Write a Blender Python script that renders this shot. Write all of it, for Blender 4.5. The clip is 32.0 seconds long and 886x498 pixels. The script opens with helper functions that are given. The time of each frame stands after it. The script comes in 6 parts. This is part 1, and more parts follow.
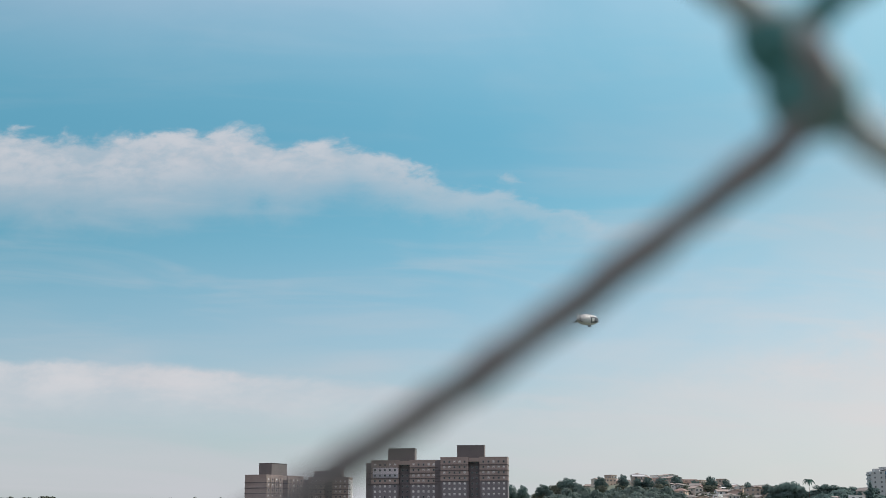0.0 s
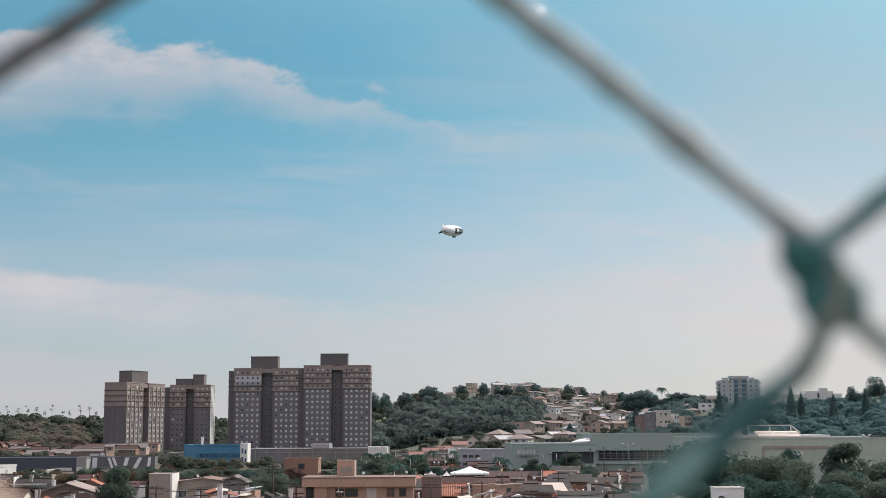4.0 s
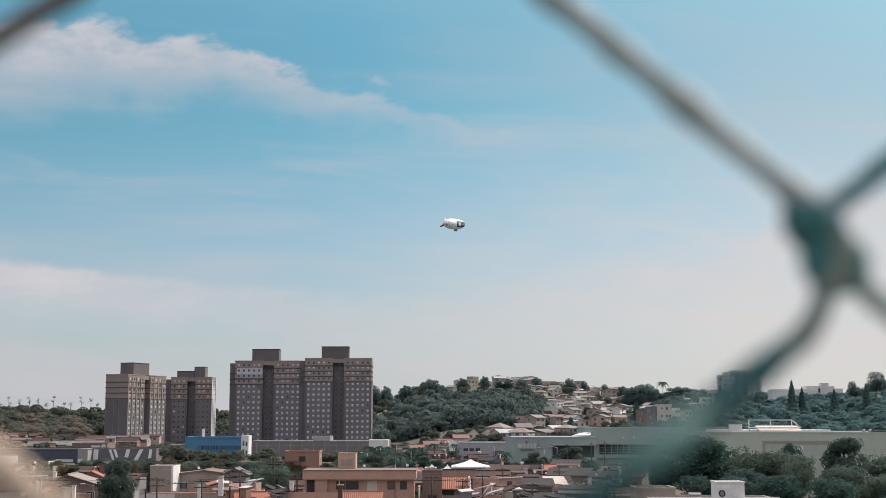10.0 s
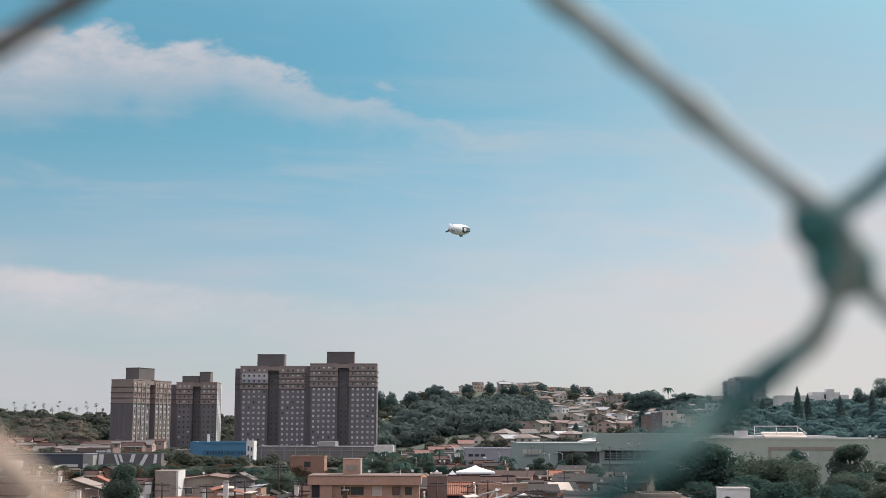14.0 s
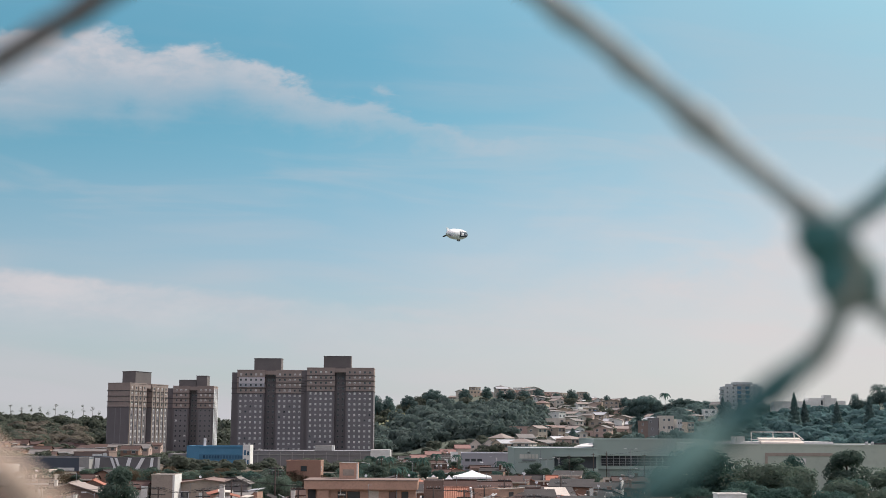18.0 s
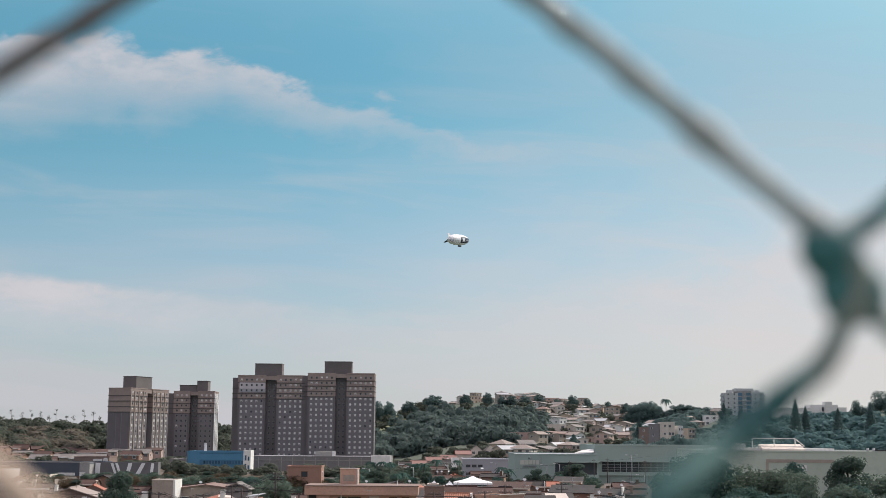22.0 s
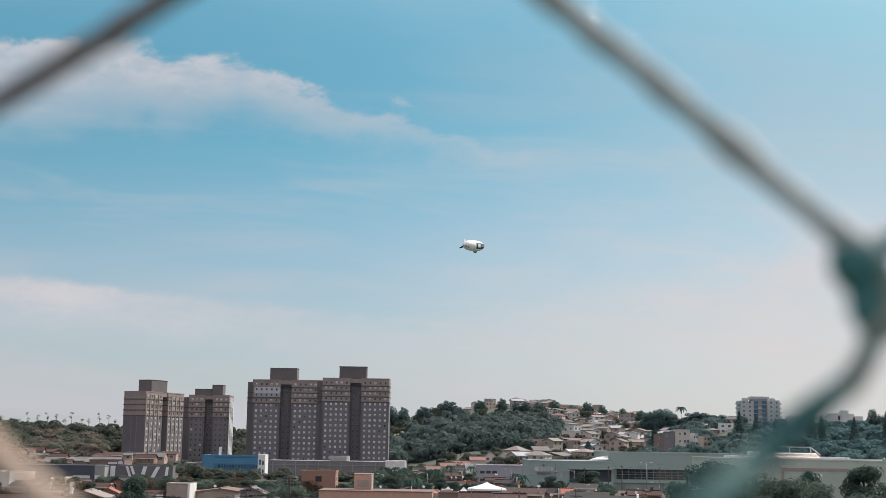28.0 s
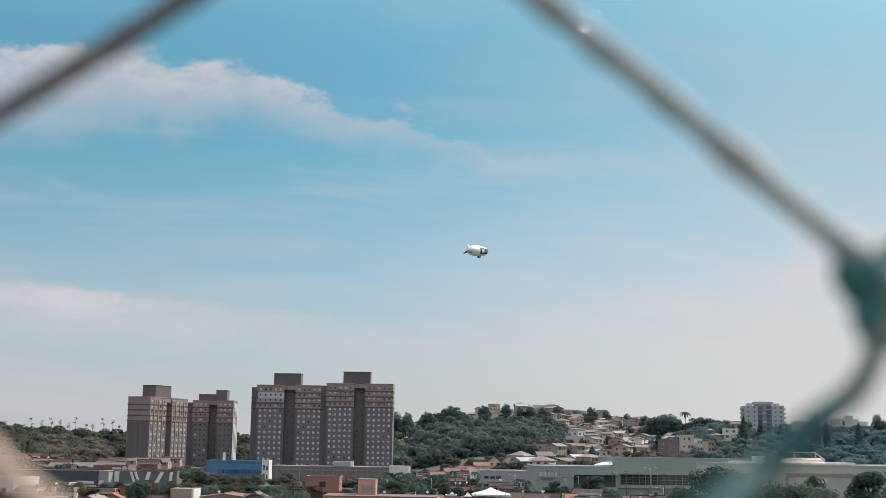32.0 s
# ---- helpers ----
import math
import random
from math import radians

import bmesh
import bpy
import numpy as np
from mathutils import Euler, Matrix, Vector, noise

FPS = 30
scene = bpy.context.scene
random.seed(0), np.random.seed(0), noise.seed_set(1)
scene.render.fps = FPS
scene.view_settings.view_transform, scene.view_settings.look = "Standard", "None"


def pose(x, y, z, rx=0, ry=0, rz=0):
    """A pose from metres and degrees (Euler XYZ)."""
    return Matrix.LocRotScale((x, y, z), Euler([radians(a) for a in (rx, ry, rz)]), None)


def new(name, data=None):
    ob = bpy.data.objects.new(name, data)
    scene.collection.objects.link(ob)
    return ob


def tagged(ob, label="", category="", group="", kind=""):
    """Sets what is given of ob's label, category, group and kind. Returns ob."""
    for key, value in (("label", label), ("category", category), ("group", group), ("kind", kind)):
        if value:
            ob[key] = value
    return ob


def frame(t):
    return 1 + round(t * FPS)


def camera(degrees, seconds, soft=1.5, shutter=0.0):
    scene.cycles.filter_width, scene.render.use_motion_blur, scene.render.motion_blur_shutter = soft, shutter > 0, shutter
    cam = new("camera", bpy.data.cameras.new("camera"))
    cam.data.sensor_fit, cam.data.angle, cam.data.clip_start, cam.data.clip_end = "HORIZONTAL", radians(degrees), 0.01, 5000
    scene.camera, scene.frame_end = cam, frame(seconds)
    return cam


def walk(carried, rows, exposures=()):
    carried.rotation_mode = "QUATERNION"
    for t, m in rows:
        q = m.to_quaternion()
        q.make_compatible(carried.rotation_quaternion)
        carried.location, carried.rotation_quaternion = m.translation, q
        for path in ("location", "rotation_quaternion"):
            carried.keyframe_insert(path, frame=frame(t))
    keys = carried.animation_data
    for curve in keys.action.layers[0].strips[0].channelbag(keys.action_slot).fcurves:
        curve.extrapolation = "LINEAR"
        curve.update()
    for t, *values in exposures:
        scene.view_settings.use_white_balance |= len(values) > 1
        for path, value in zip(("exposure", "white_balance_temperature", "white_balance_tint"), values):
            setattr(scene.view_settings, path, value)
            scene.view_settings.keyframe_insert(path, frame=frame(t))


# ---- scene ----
# The camera stands behind a fence on a terrace, 14 m over the valley, and follows an airship.
CAM = camera(38, 32.0, 0.65)
CAM.data.dof.use_dof = True
CAM.data.dof.focus_distance = 650.0
CAM.data.dof.aperture_fstop = 14.5
PATH = [
    (0, -0.0383, 0.0415, 14.0396, 102.009, 0.141, 5.849),
    (0.5, -0.0345, 0.0087, 14.0362, 100.669, 0.141, 5.424),
    (1, -0.0324, 0.0030, 14.0342, 99.995, -0.079, 5.227),
    (1.5, -0.0171, 0.0015, 14.0272, 100.216, -0.361, 6.646),
    (2, -0.0095, 0.0000, 14.0193, 98.098, -1.111, 4.625),
    (2.5, -0.0049, 0.0000, 14.0151, 98.199, -0.828, 2.332),
    (3, -0.0014, 0.0000, 14.0081, 97.825, -0.519, 0.840),
    (3.5, -0.0004, 0.0000, 14.0052, 98.043, 0.110, 0.031),
    (5.5, 0.0009, 0.0000, 14.0002, 97.615, 0.225, -0.500),
    (6, 0.0007, 0.0000, 13.9997, 97.638, 0.216, -0.366),
    (6.5, 0.0005, 0.0000, 13.9999, 97.507, 0.099, 0.003),
    (7, 0.0001, 0.0000, 13.9995, 97.527, 0.014, -0.019),
    (7.5, 0.0003, 0.0000, 14.0002, 97.490, -0.004, 0.111),
    (8, 0.0002, 0.0000, 13.9999, 97.643, 0.007, -0.114),
    (8.5, 0.0001, 0.0000, 14.0001, 97.565, 0.016, -0.070),
    (9, -0.0000, 0.0000, 14.0000, 97.605, -0.000, -0.000),
    (9.5, -0.0002, 0.0000, 13.9999, 97.643, 0.006, -0.112),
    (10, -0.0003, 0.0000, 14.0001, 97.680, 0.009, -0.148),
    (10.5, -0.0003, 0.0000, 14.0002, 97.731, -0.062, -0.262),
    (11, -0.0002, 0.0000, 14.0001, 97.757, 0.013, -0.207),
    (11.5, -0.0004, 0.0000, 13.9999, 97.789, -0.044, -0.290),
    (12, -0.0006, 0.0000, 14.0001, 97.772, -0.114, -0.269),
    (12.5, -0.0006, 0.0000, 14.0004, 97.848, -0.116, -0.077),
    (13, -0.0005, 0.0000, 14.0002, 97.962, -0.091, 0.042),
    (13.5, 0.0000, 0.0000, 14.0002, 98.061, 0.007, -0.071),
    (14, -0.0006, 0.0000, 13.9999, 97.925, -0.098, 0.077),
    (14.5, -0.0009, 0.0000, 14.0005, 97.738, -0.202, 0.135),
    (16.5, -0.0017, 0.0000, 14.0010, 97.941, -0.290, -0.160),
    (17, -0.0015, 0.0000, 14.0007, 98.094, -0.290, -0.218),
    (17.5, -0.0015, 0.0000, 14.0009, 98.092, -0.286, -0.076),
    (18, -0.0016, 0.0000, 14.0008, 98.130, -0.291, -0.067),
    (18.5, -0.0018, 0.0000, 14.0008, 98.169, -0.293, -0.058),
    (19, -0.0016, 0.0000, 14.0011, 98.251, -0.255, -0.145),
    (19.5, -0.0016, 0.0000, 14.0010, 98.252, -0.254, -0.233),
    (20, -0.0014, 0.0000, 14.0009, 98.356, -0.303, -0.283),
    (20.5, -0.0018, 0.0000, 14.0012, 98.286, -0.371, 0.066),
    (21, -0.0016, 0.0000, 14.0015, 98.328, -0.340, -0.038),
    (21.5, -0.0015, 0.0000, 14.0013, 98.488, -0.318, -0.231),
    (22, -0.0019, 0.0000, 14.0015, 98.380, -0.417, -0.036),
    (22.5, -0.0022, 0.0000, 14.0012, 98.373, -0.484, 0.097),
    (23, -0.0023, 0.0000, 14.0017, 98.289, -0.507, 0.211),
    (23.5, -0.0026, 0.0000, 14.0013, 98.272, -0.545, 0.173),
    (24, -0.0025, 0.0000, 14.0016, 98.441, -0.597, 0.172),
    (24.5, -0.0024, 0.0000, 14.0017, 98.497, -0.560, 0.095),
    (26.5, -0.0029, 0.0000, 14.0018, 98.672, -0.653, 0.174),
    (27, -0.0032, 0.0000, 14.0024, 98.611, -0.743, 0.399),
    (27.5, -0.0034, 0.0000, 14.0023, 98.607, -0.764, 0.473),
    (28, -0.0035, 0.0000, 14.0022, 98.626, -0.867, 0.596),
    (28.5, -0.0030, 0.0000, 14.0021, 98.717, -0.775, 0.392),
    (29, -0.0031, 0.0000, 14.0024, 98.759, -0.761, 0.433),
    (29.5, -0.0031, 0.0000, 14.0019, 98.919, -0.748, 0.295),
    (30, -0.0029, 0.0000, 14.0021, 98.966, -0.797, 0.355),
    (30.5, -0.0031, 0.0000, 14.0024, 98.947, -0.787, 0.409),
    (31, -0.0033, 0.0000, 14.0024, 98.856, -0.854, 0.659),
    (31.5, -0.0033, 0.0000, 14.0024, 98.807, -0.888, 0.742),
    (32, -0.0033, 0.0000, 14.0029, 98.854, -0.857, 0.771),
]
BALANCE = [(0, 0.04, 6500, 10), (1, 0.02, 6400, 9), (2, 0, 6580, 12), (3, 0, 6620, 13), (7, 0, 6680, 13), (9, 0, 6680, 13), (14, 0, 6620, 13),
           (21, 0, 6620, 13), (27, 0, 6570, 12), (32, 0, 6570, 12)]
walk(CAM, [(r[0], pose(*r[1:])) for r in PATH], BALANCE)

EYE_Z = 14.0

# ------------------------------------------------------------------ light
SUN_AZ, SUN_EL = radians(52), radians(42)      # azimuth from the view axis (+y) towards +x
sun_dir = Vector((math.sin(SUN_AZ) * math.cos(SUN_EL), math.cos(SUN_AZ) * math.cos(SUN_EL), math.sin(SUN_EL)))
sun = new("sun", bpy.data.lights.new("sun", "SUN"))
sun.data.energy = 4.4
sun.data.angle = radians(0.5)
sun.data.color = (1.0, 0.93, 0.84)
sun.matrix_world = sun_dir.to_track_quat("Z", "Y").to_matrix().to_4x4()

world = bpy.data.worlds.new("world")
scene.world = world
world.use_nodes = True


class Tree_of_nodes:
    """Short hand for wiring shader nodes."""

    def __init__(self, tree):
        self.t = tree
        tree.nodes.clear()

    def n(self, kind, **kw):
        node = self.t.nodes.new(kind)
        for k, v in kw.items():
            if k == "op":
                node.operation = v
            elif k == "blend":
                node.blend_type = v
            elif k == "dtype":
                node.data_type = v
            elif k == "mode":
                node.mode = v
        return node

    def link(self, a, b):
        self.t.links.new(a, b)

    def put(self, socket, v):
        if hasattr(v, "is_output"):
            self.link(v, socket)
        else:
            socket.default_value = v

    def m(self, op, a, b=0.0, c=0.0, clamp=False):
        node = self.n("ShaderNodeMath", op=op)
        node.use_clamp = clamp
        for i, v in enumerate((a, b, c)):
            self.put(node.inputs[i], v)
        return node.outputs[0]

    def noise(self, vec, scale, detail=4.0, rough=0.55, dist=0.0):
        node = self.n("ShaderNodeTexNoise")
        if vec is not None:
            self.link(vec, node.inputs["Vector"])
        node.inputs["Scale"].default_value = scale
        node.inputs["Detail"].default_value = detail
        node.inputs["Roughness"].default_value = rough
        node.inputs["Distortion"].default_value = dist
        return node.outputs["Fac"]

    def ramp(self, fac, stops):
        node = self.n("ShaderNodeValToRGB")
        self.link(fac, node.inputs[0])
        el = node.color_ramp.elements
        while len(el) < len(stops):
            el.new(0.5)
        for e, (p, c) in zip(el, stops):
            e.position = p
            e.color = (c, c, c, 1) if not isinstance(c, tuple) else (*c, 1)
        return node.outputs[0]

    def mix(self, fac, a, b, blend="MIX"):
        node = self.n("ShaderNodeMix", dtype="RGBA", blend=blend)
        self.put(node.inputs[0], fac)
        for i, v in ((6, a), (7, b)):
            self.put(node.inputs[i], (*v, 1) if isinstance(v, tuple) and len(v) == 3 else v)
        return node.outputs[2]

    def smooth(self, v, lo, hi, a=0.0, b=1.0):
        node = self.n("ShaderNodeMapRange")
        node.interpolation_type = "SMOOTHSTEP"
        self.link(v, node.inputs[0])
        for i, x in enumerate((lo, hi, a, b)):
            node.inputs[i + 1].default_value = x
        return node.outputs[0]


W = Tree_of_nodes(world.node_tree)
sky = W.n("ShaderNodeTexSky")
sky.sky_type = "NISHITA"
sky.sun_disc = False
sky.sun_elevation = SUN_EL
sky.sun_rotation = SUN_AZ
sky.altitude = 600
sky.air_density = 1.0
sky.dust_density = 1.6
sky.ozone_density = 1.5
coord = W.n("ShaderNodeTexCoord").outputs["Generated"]
sep = W.n("ShaderNodeSeparateXYZ")
W.link(coord, sep.inputs[0])
yy = W.m("MAXIMUM", sep.outputs[1], 0.05)
u = W.m("DIVIDE", sep.outputs[0], yy)          # tangent of the bearing
v = W.m("DIVIDE", sep.outputs[2], yy)          # tangent of the height
flat = W.n("ShaderNodeCombineXYZ")
W.link(u, flat.inputs[0])
W.link(W.m("MULTIPLY", v, 1.9), flat.inputs[1])
flat = flat.outputs[0]
puffs = W.noise(flat, 21.0, 5.0, 0.55, 0.35)
fine = W.noise(flat, 70.0, 4.0, 0.6, 0.4)
broad = W.noise(flat, 5.0, 4.0, 0.5, 0.6)
un = W.m("MULTIPLY_ADD", u, 1.0, 0.5)


def bank(top, soft, deep, wobble, fade):
    """A cloud bank: its top edge by bearing, a crisp upper rim and a body that thins downwards."""
    edge = W.m("MULTIPLY", W.ramp(un, top), 0.5)
    lump = W.m("MULTIPLY", W.m("SUBTRACT", puffs, 0.5), wobble)
    lump = W.m("ADD", lump, W.m("MULTIPLY", W.m("SUBTRACT", fine, 0.5), wobble * 0.28))
    below = W.m("SUBTRACT", W.m("ADD", edge, lump), v)
    rim = W.smooth(below, 0.0, soft)
    depth = W.m("DIVIDE", W.m("ADD", below, W.m("MULTIPLY", W.m("SUBTRACT", broad, 0.5), 0.03)), W.m("MULTIPLY", W.ramp(un, deep), 0.1))
    body = W.smooth(depth, 0.35, 1.25, 1.0, 0.0)
    wisp = W.m("MULTIPLY_ADD", W.smooth(W.m("ADD", W.m("MULTIPLY", puffs, 0.6), W.m("MULTIPLY", fine, 0.4)), 0.35, 0.62), 0.3, 0.7)
    return W.m("MULTIPLY", W.m("MULTIPLY", W.m("MULTIPLY", rim, body), wisp), W.ramp(un, fade))


# bearing un = 0.5 + tan(bearing); the tops are given as twice the tangent of the height, the depths as ten times
bank_high = bank([(0.0, 0.66), (0.159, 0.642), (0.216, 0.648), (0.268, 0.620), (0.324, 0.618), (0.368, 0.575), (0.42, 0.535), (0.46, 0.522), (0.53, 0.470)],
                 0.013, [(0.0, 0.82), (0.216, 0.76), (0.324, 0.50), (0.40, 0.38), (0.47, 0.30), (0.54, 0.18)], 0.046,
                 [(0.0, 0.80), (0.25, 0.78), (0.36, 0.66), (0.46, 0.38), (0.52, 0.24), (0.62, 0.0)])
bank_low = bank([(0.0, 0.27), (0.159, 0.258), (0.20, 0.249), (0.25, 0.238), (0.333, 0.224), (0.45, 0.20), (0.6, 0.18), (1.0, 0.18)],
                0.009, [(0.0, 0.6), (0.3, 0.5), (0.6, 0.4)], 0.014, [(0.0, 0.95), (0.2, 0.85), (0.30, 0.55), (0.42, 0.25), (0.6, 0.05)])
bank_right = bank([(0.40, 0.20), (0.45, 0.228), (0.545, 0.274), (0.609, 0.286), (0.737, 0.326), (0.78, 0.38), (1.0, 0.47)],
                  0.05, [(0.0, 1.0), (1.0, 1.0)], 0.040, [(0.40, 0.0), (0.5, 0.22), (0.6, 0.46), (0.75, 0.66), (1.0, 0.70)])
veil = W.m("MULTIPLY", W.smooth(W.m("ADD", u, W.m("MULTIPLY", W.m("SUBTRACT", broad, 0.5), 0.5)), -0.12, 0.32),
           W.smooth(W.m("ADD", v, W.m("MULTIPLY", W.m("SUBTRACT", broad, 0.5), 0.14)), 0.55, 0.16))
long = W.n("ShaderNodeCombineXYZ")
W.link(u, long.inputs[0])
W.link(W.m("MULTIPLY", W.m("ADD", v, W.m("MULTIPLY", u, 0.06)), 7.0), long.inputs[1])
long = long.outputs[0]
streak = W.m("MULTIPLY", W.smooth(W.noise(long, 5.0, 4.0, 0.52, 0.6), 0.44, 0.78), W.smooth(v, 0.32, 0.18, 0.06, 0.30))
haze = W.m("MULTIPLY", W.smooth(v, 0.255, -0.03, 0.0, 0.97), W.smooth(W.noise(long, 4.0, 4.0, 0.5, 0.8), 0.3, 0.7, 0.78, 1.06))
# Bright cloud added overhead, mostly out of view, to lift and neutralise shade.
fill_cloud = W.m("MULTIPLY", W.smooth(sep.outputs[2], 0.28, 0.65), W.smooth(W.noise(coord, 2.2, 6.0, 0.6, 0.8), 0.25, 0.7, 0.35, 0.9))


def rest_of(value):
    return W.m("SUBTRACT", 1.0, value, clamp=True)


cover = W.m("MAXIMUM", bank_high, bank_low)
cover = W.m("ADD", cover, W.m("MULTIPLY", veil, 0.5))
cover = W.m("ADD", cover, W.m("MULTIPLY", bank_right, rest_of(cover)))
cover = W.m("ADD", cover, streak)
# one small torn puff beyond the end of the high bank
puff_u = W.m("DIVIDE", W.m("ADD", u, W.m("MULTIPLY_ADD", v, 1.2, -0.2764)), 0.013)
puff_v = W.m("DIVIDE", W.m("SUBTRACT", v, 0.2695), 0.006)
puff_d = W.m("ADD", W.m("SQRT", W.m("ADD", W.m("MULTIPLY", puff_u, puff_u), W.m("MULTIPLY", puff_v, puff_v))), W.m("MULTIPLY", W.m("SUBTRACT", fine, 0.5), 2.4))
cover = W.m("ADD", cover, W.smooth(puff_d, 1.0, -0.3, 0.0, 0.34))
rest = W.m("SUBTRACT", 1.0, cover, clamp=True)
cover = W.m("ADD", cover, W.m("MULTIPLY", haze, rest), clamp=True)
banks = W.m("MAXIMUM", bank_high, bank_low)
shade = W.mix(W.m("MULTIPLY", W.smooth(puffs, 0.35, 0.75), banks), W.mix(W.smooth(u, -0.25, 0.3), (5.55, 5.62, 6.05), (6.35, 6.22, 6.4)), (6.9, 6.6, 6.8))
shade = W.mix(W.m("MAXIMUM", W.m("MULTIPLY", veil, 0.7), bank_right), shade, W.mix(W.smooth(v, 0.13, 0.27), (7.1, 6.75, 6.72), (5.5, 5.05, 5.35)))
shade = W.mix(W.m("MULTIPLY", bank_low, 0.7), shade, (5.8, 6.1, 6.45))
clear = W.mix(1.0, sky.outputs[0], W.mix(W.smooth(v, 0.10, 0.26), (0.65, 0.985, 1.03), W.mix(W.smooth(v, 0.25, 0.42), (0.60, 1.09, 1.0), (0.63, 1.34, 1.16))), "MULTIPLY")
away = W.smooth(sep.outputs[1], 0.25, -0.25, 0.0, 0.75)          # unseen pale sky added behind the terrace to light the fronts
tone = W.mix(fill_cloud, W.mix(away, W.mix(cover, clear, shade), (4.1, 4.4, 5.15)), (11.9, 10.7, 12.0))
back = W.n("ShaderNodeBackground")
W.link(tone, back.inputs[0])
back.inputs[1].default_value = 0.10
out = W.n("ShaderNodeOutputWorld")
W.link(back.outputs[0], out.inputs[0])

# ------------------------------------------------------------------ materials


def material(name, colours, scale=1.0, rough=0.8, metal=0.0, bump=0.0, spots=None, island=0.0, obj=0.12, fine_scale=8.0, spec=0.3):
    """Two or three colours mixed by noise at two scales, varied from object to object (or island to island)."""
    mat = bpy.data.materials.new(name)
    mat.use_nodes = True
    N = Tree_of_nodes(mat.node_tree)
    pos = N.n("ShaderNodeTexCoord").outputs["Object"]
    big = N.noise(pos, scale, 4.0, 0.6)
    small = N.noise(pos, scale * fine_scale, 3.0, 0.6)
    col = N.mix(N.smooth(big, 0.3, 0.7), tuple(colours[0]), tuple(colours[1]))
    if len(colours) > 2:
        col = N.mix(N.smooth(small, 0.45, 0.8), col, tuple(colours[2]))
    if spots:
        col = N.mix(N.smooth(N.noise(pos, spots[1], 5.0, 0.65, 0.4), spots[2], spots[2] + 0.15), col, tuple(spots[0]))
    if island:
        geo = N.n("ShaderNodeNewGeometry").outputs["Random Per Island"]
        col = N.mix(1.0, col, N.ramp(geo, [(0.0, 1.0 - island), (1.0, 1.0)]), "MULTIPLY")
    elif obj:
        rnd = N.n("ShaderNodeObjectInfo").outputs["Random"]
        col = N.mix(1.0, col, N.ramp(rnd, [(0.0, 1.0 - obj), (1.0, 1.0)]), "MULTIPLY")
    b = N.n("ShaderNodeBsdfPrincipled")
    N.link(col, b.inputs["Base Color"])
    N.put(b.inputs["Roughness"], N.m("MULTIPLY_ADD", small, 0.2, rough - 0.1))
    b.inputs["Metallic"].default_value = metal
    b.inputs["Specular IOR Level"].default_value = spec
    if bump:
        bn = N.n("ShaderNodeBump")
        bn.inputs["Strength"].default_value = 0.5
        bn.inputs["Distance"].default_value = bump
        N.link(small, bn.inputs["Height"])
        N.link(bn.outputs[0], b.inputs["Normal"])
    o = N.n("ShaderNodeOutputMaterial")
    N.link(b.outputs[0], o.inputs[0])
    return mat


def leaf_material(name, dark, light, patch=0.55):
    mat = bpy.data.materials.new(name)
    mat.use_nodes = True
    N = Tree_of_nodes(mat.node_tree)
    geo = N.n("ShaderNodeNewGeometry").outputs["Random Per Island"]
    rnd = N.n("ShaderNodeObjectInfo").outputs["Random"]
    pos = N.n("ShaderNodeTexCoord").outputs["Object"]
    col = N.mix(geo, tuple(dark), tuple(light))
    col = N.mix(N.m("MULTIPLY", N.smooth(N.noise(pos, 0.03, 3.0), 0.35, 0.65), patch), col, tuple(0.6 * c for c in dark))
    col = N.mix(1.0, col, N.ramp(rnd, [(0.0, 0.7), (1.0, 1.0)]), "MULTIPLY")
    b = N.n("ShaderNodeBsdfPrincipled")
    N.link(col, b.inputs["Base Color"])
    b.inputs["Roughness"].default_value = 0.85
    b.inputs["Specular IOR Level"].default_value = 0.08
    tr = N.n("ShaderNodeBsdfTranslucent")
    N.link(col, tr.inputs[0])
    mx = N.n("ShaderNodeMixShader")
    mx.inputs[0].default_value = 0.55
    N.link(b.outputs[0], mx.inputs[1])
    N.link(tr.outputs[0], mx.inputs[2])
    o = N.n("ShaderNodeOutputMaterial")
    N.link(mx.outputs[0], o.inputs[0])
    return mat


M = {}
M["ground"] = material("ground_soil", [(0.16, 0.12, 0.085), (0.09, 0.085, 0.075), (0.06, 0.075, 0.04)], 0.04, 0.95, spots=((0.05, 0.05, 0.05), 0.015, 0.55), obj=0)
M["grass"] = material("hill_grass", [(0.08, 0.10, 0.075), (0.10, 0.115, 0.085), (0.065, 0.085, 0.06)], 0.02, 0.95, obj=0)
M["meadow"] = material("dry_meadow", [(0.17, 0.19, 0.10), (0.21, 0.22, 0.13), (0.14, 0.16, 0.09)], 0.05, 0.95, obj=0)
M["asphalt"] = material("asphalt", [(0.05, 0.05, 0.052), (0.07, 0.068, 0.066)], 0.3, 0.9, obj=0)
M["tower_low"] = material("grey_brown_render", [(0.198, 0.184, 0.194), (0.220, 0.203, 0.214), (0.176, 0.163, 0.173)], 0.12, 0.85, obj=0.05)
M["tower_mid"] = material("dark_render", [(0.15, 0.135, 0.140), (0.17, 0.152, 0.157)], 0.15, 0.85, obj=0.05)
M["tower_top"] = material("beige_render", [(0.30, 0.242, 0.222), (0.345, 0.275, 0.248), (0.265, 0.213, 0.197)], 0.12, 0.85, obj=0.05)
M["tower_white"] = material("white_panel_paint", [(0.86, 0.86, 0.86), (0.80, 0.80, 0.81)], 0.4, 0.7)
M["tower_band"] = material("fresh_white_coat", [(0.60, 0.555, 0.575), (0.55, 0.51, 0.53)], 0.4, 0.7)
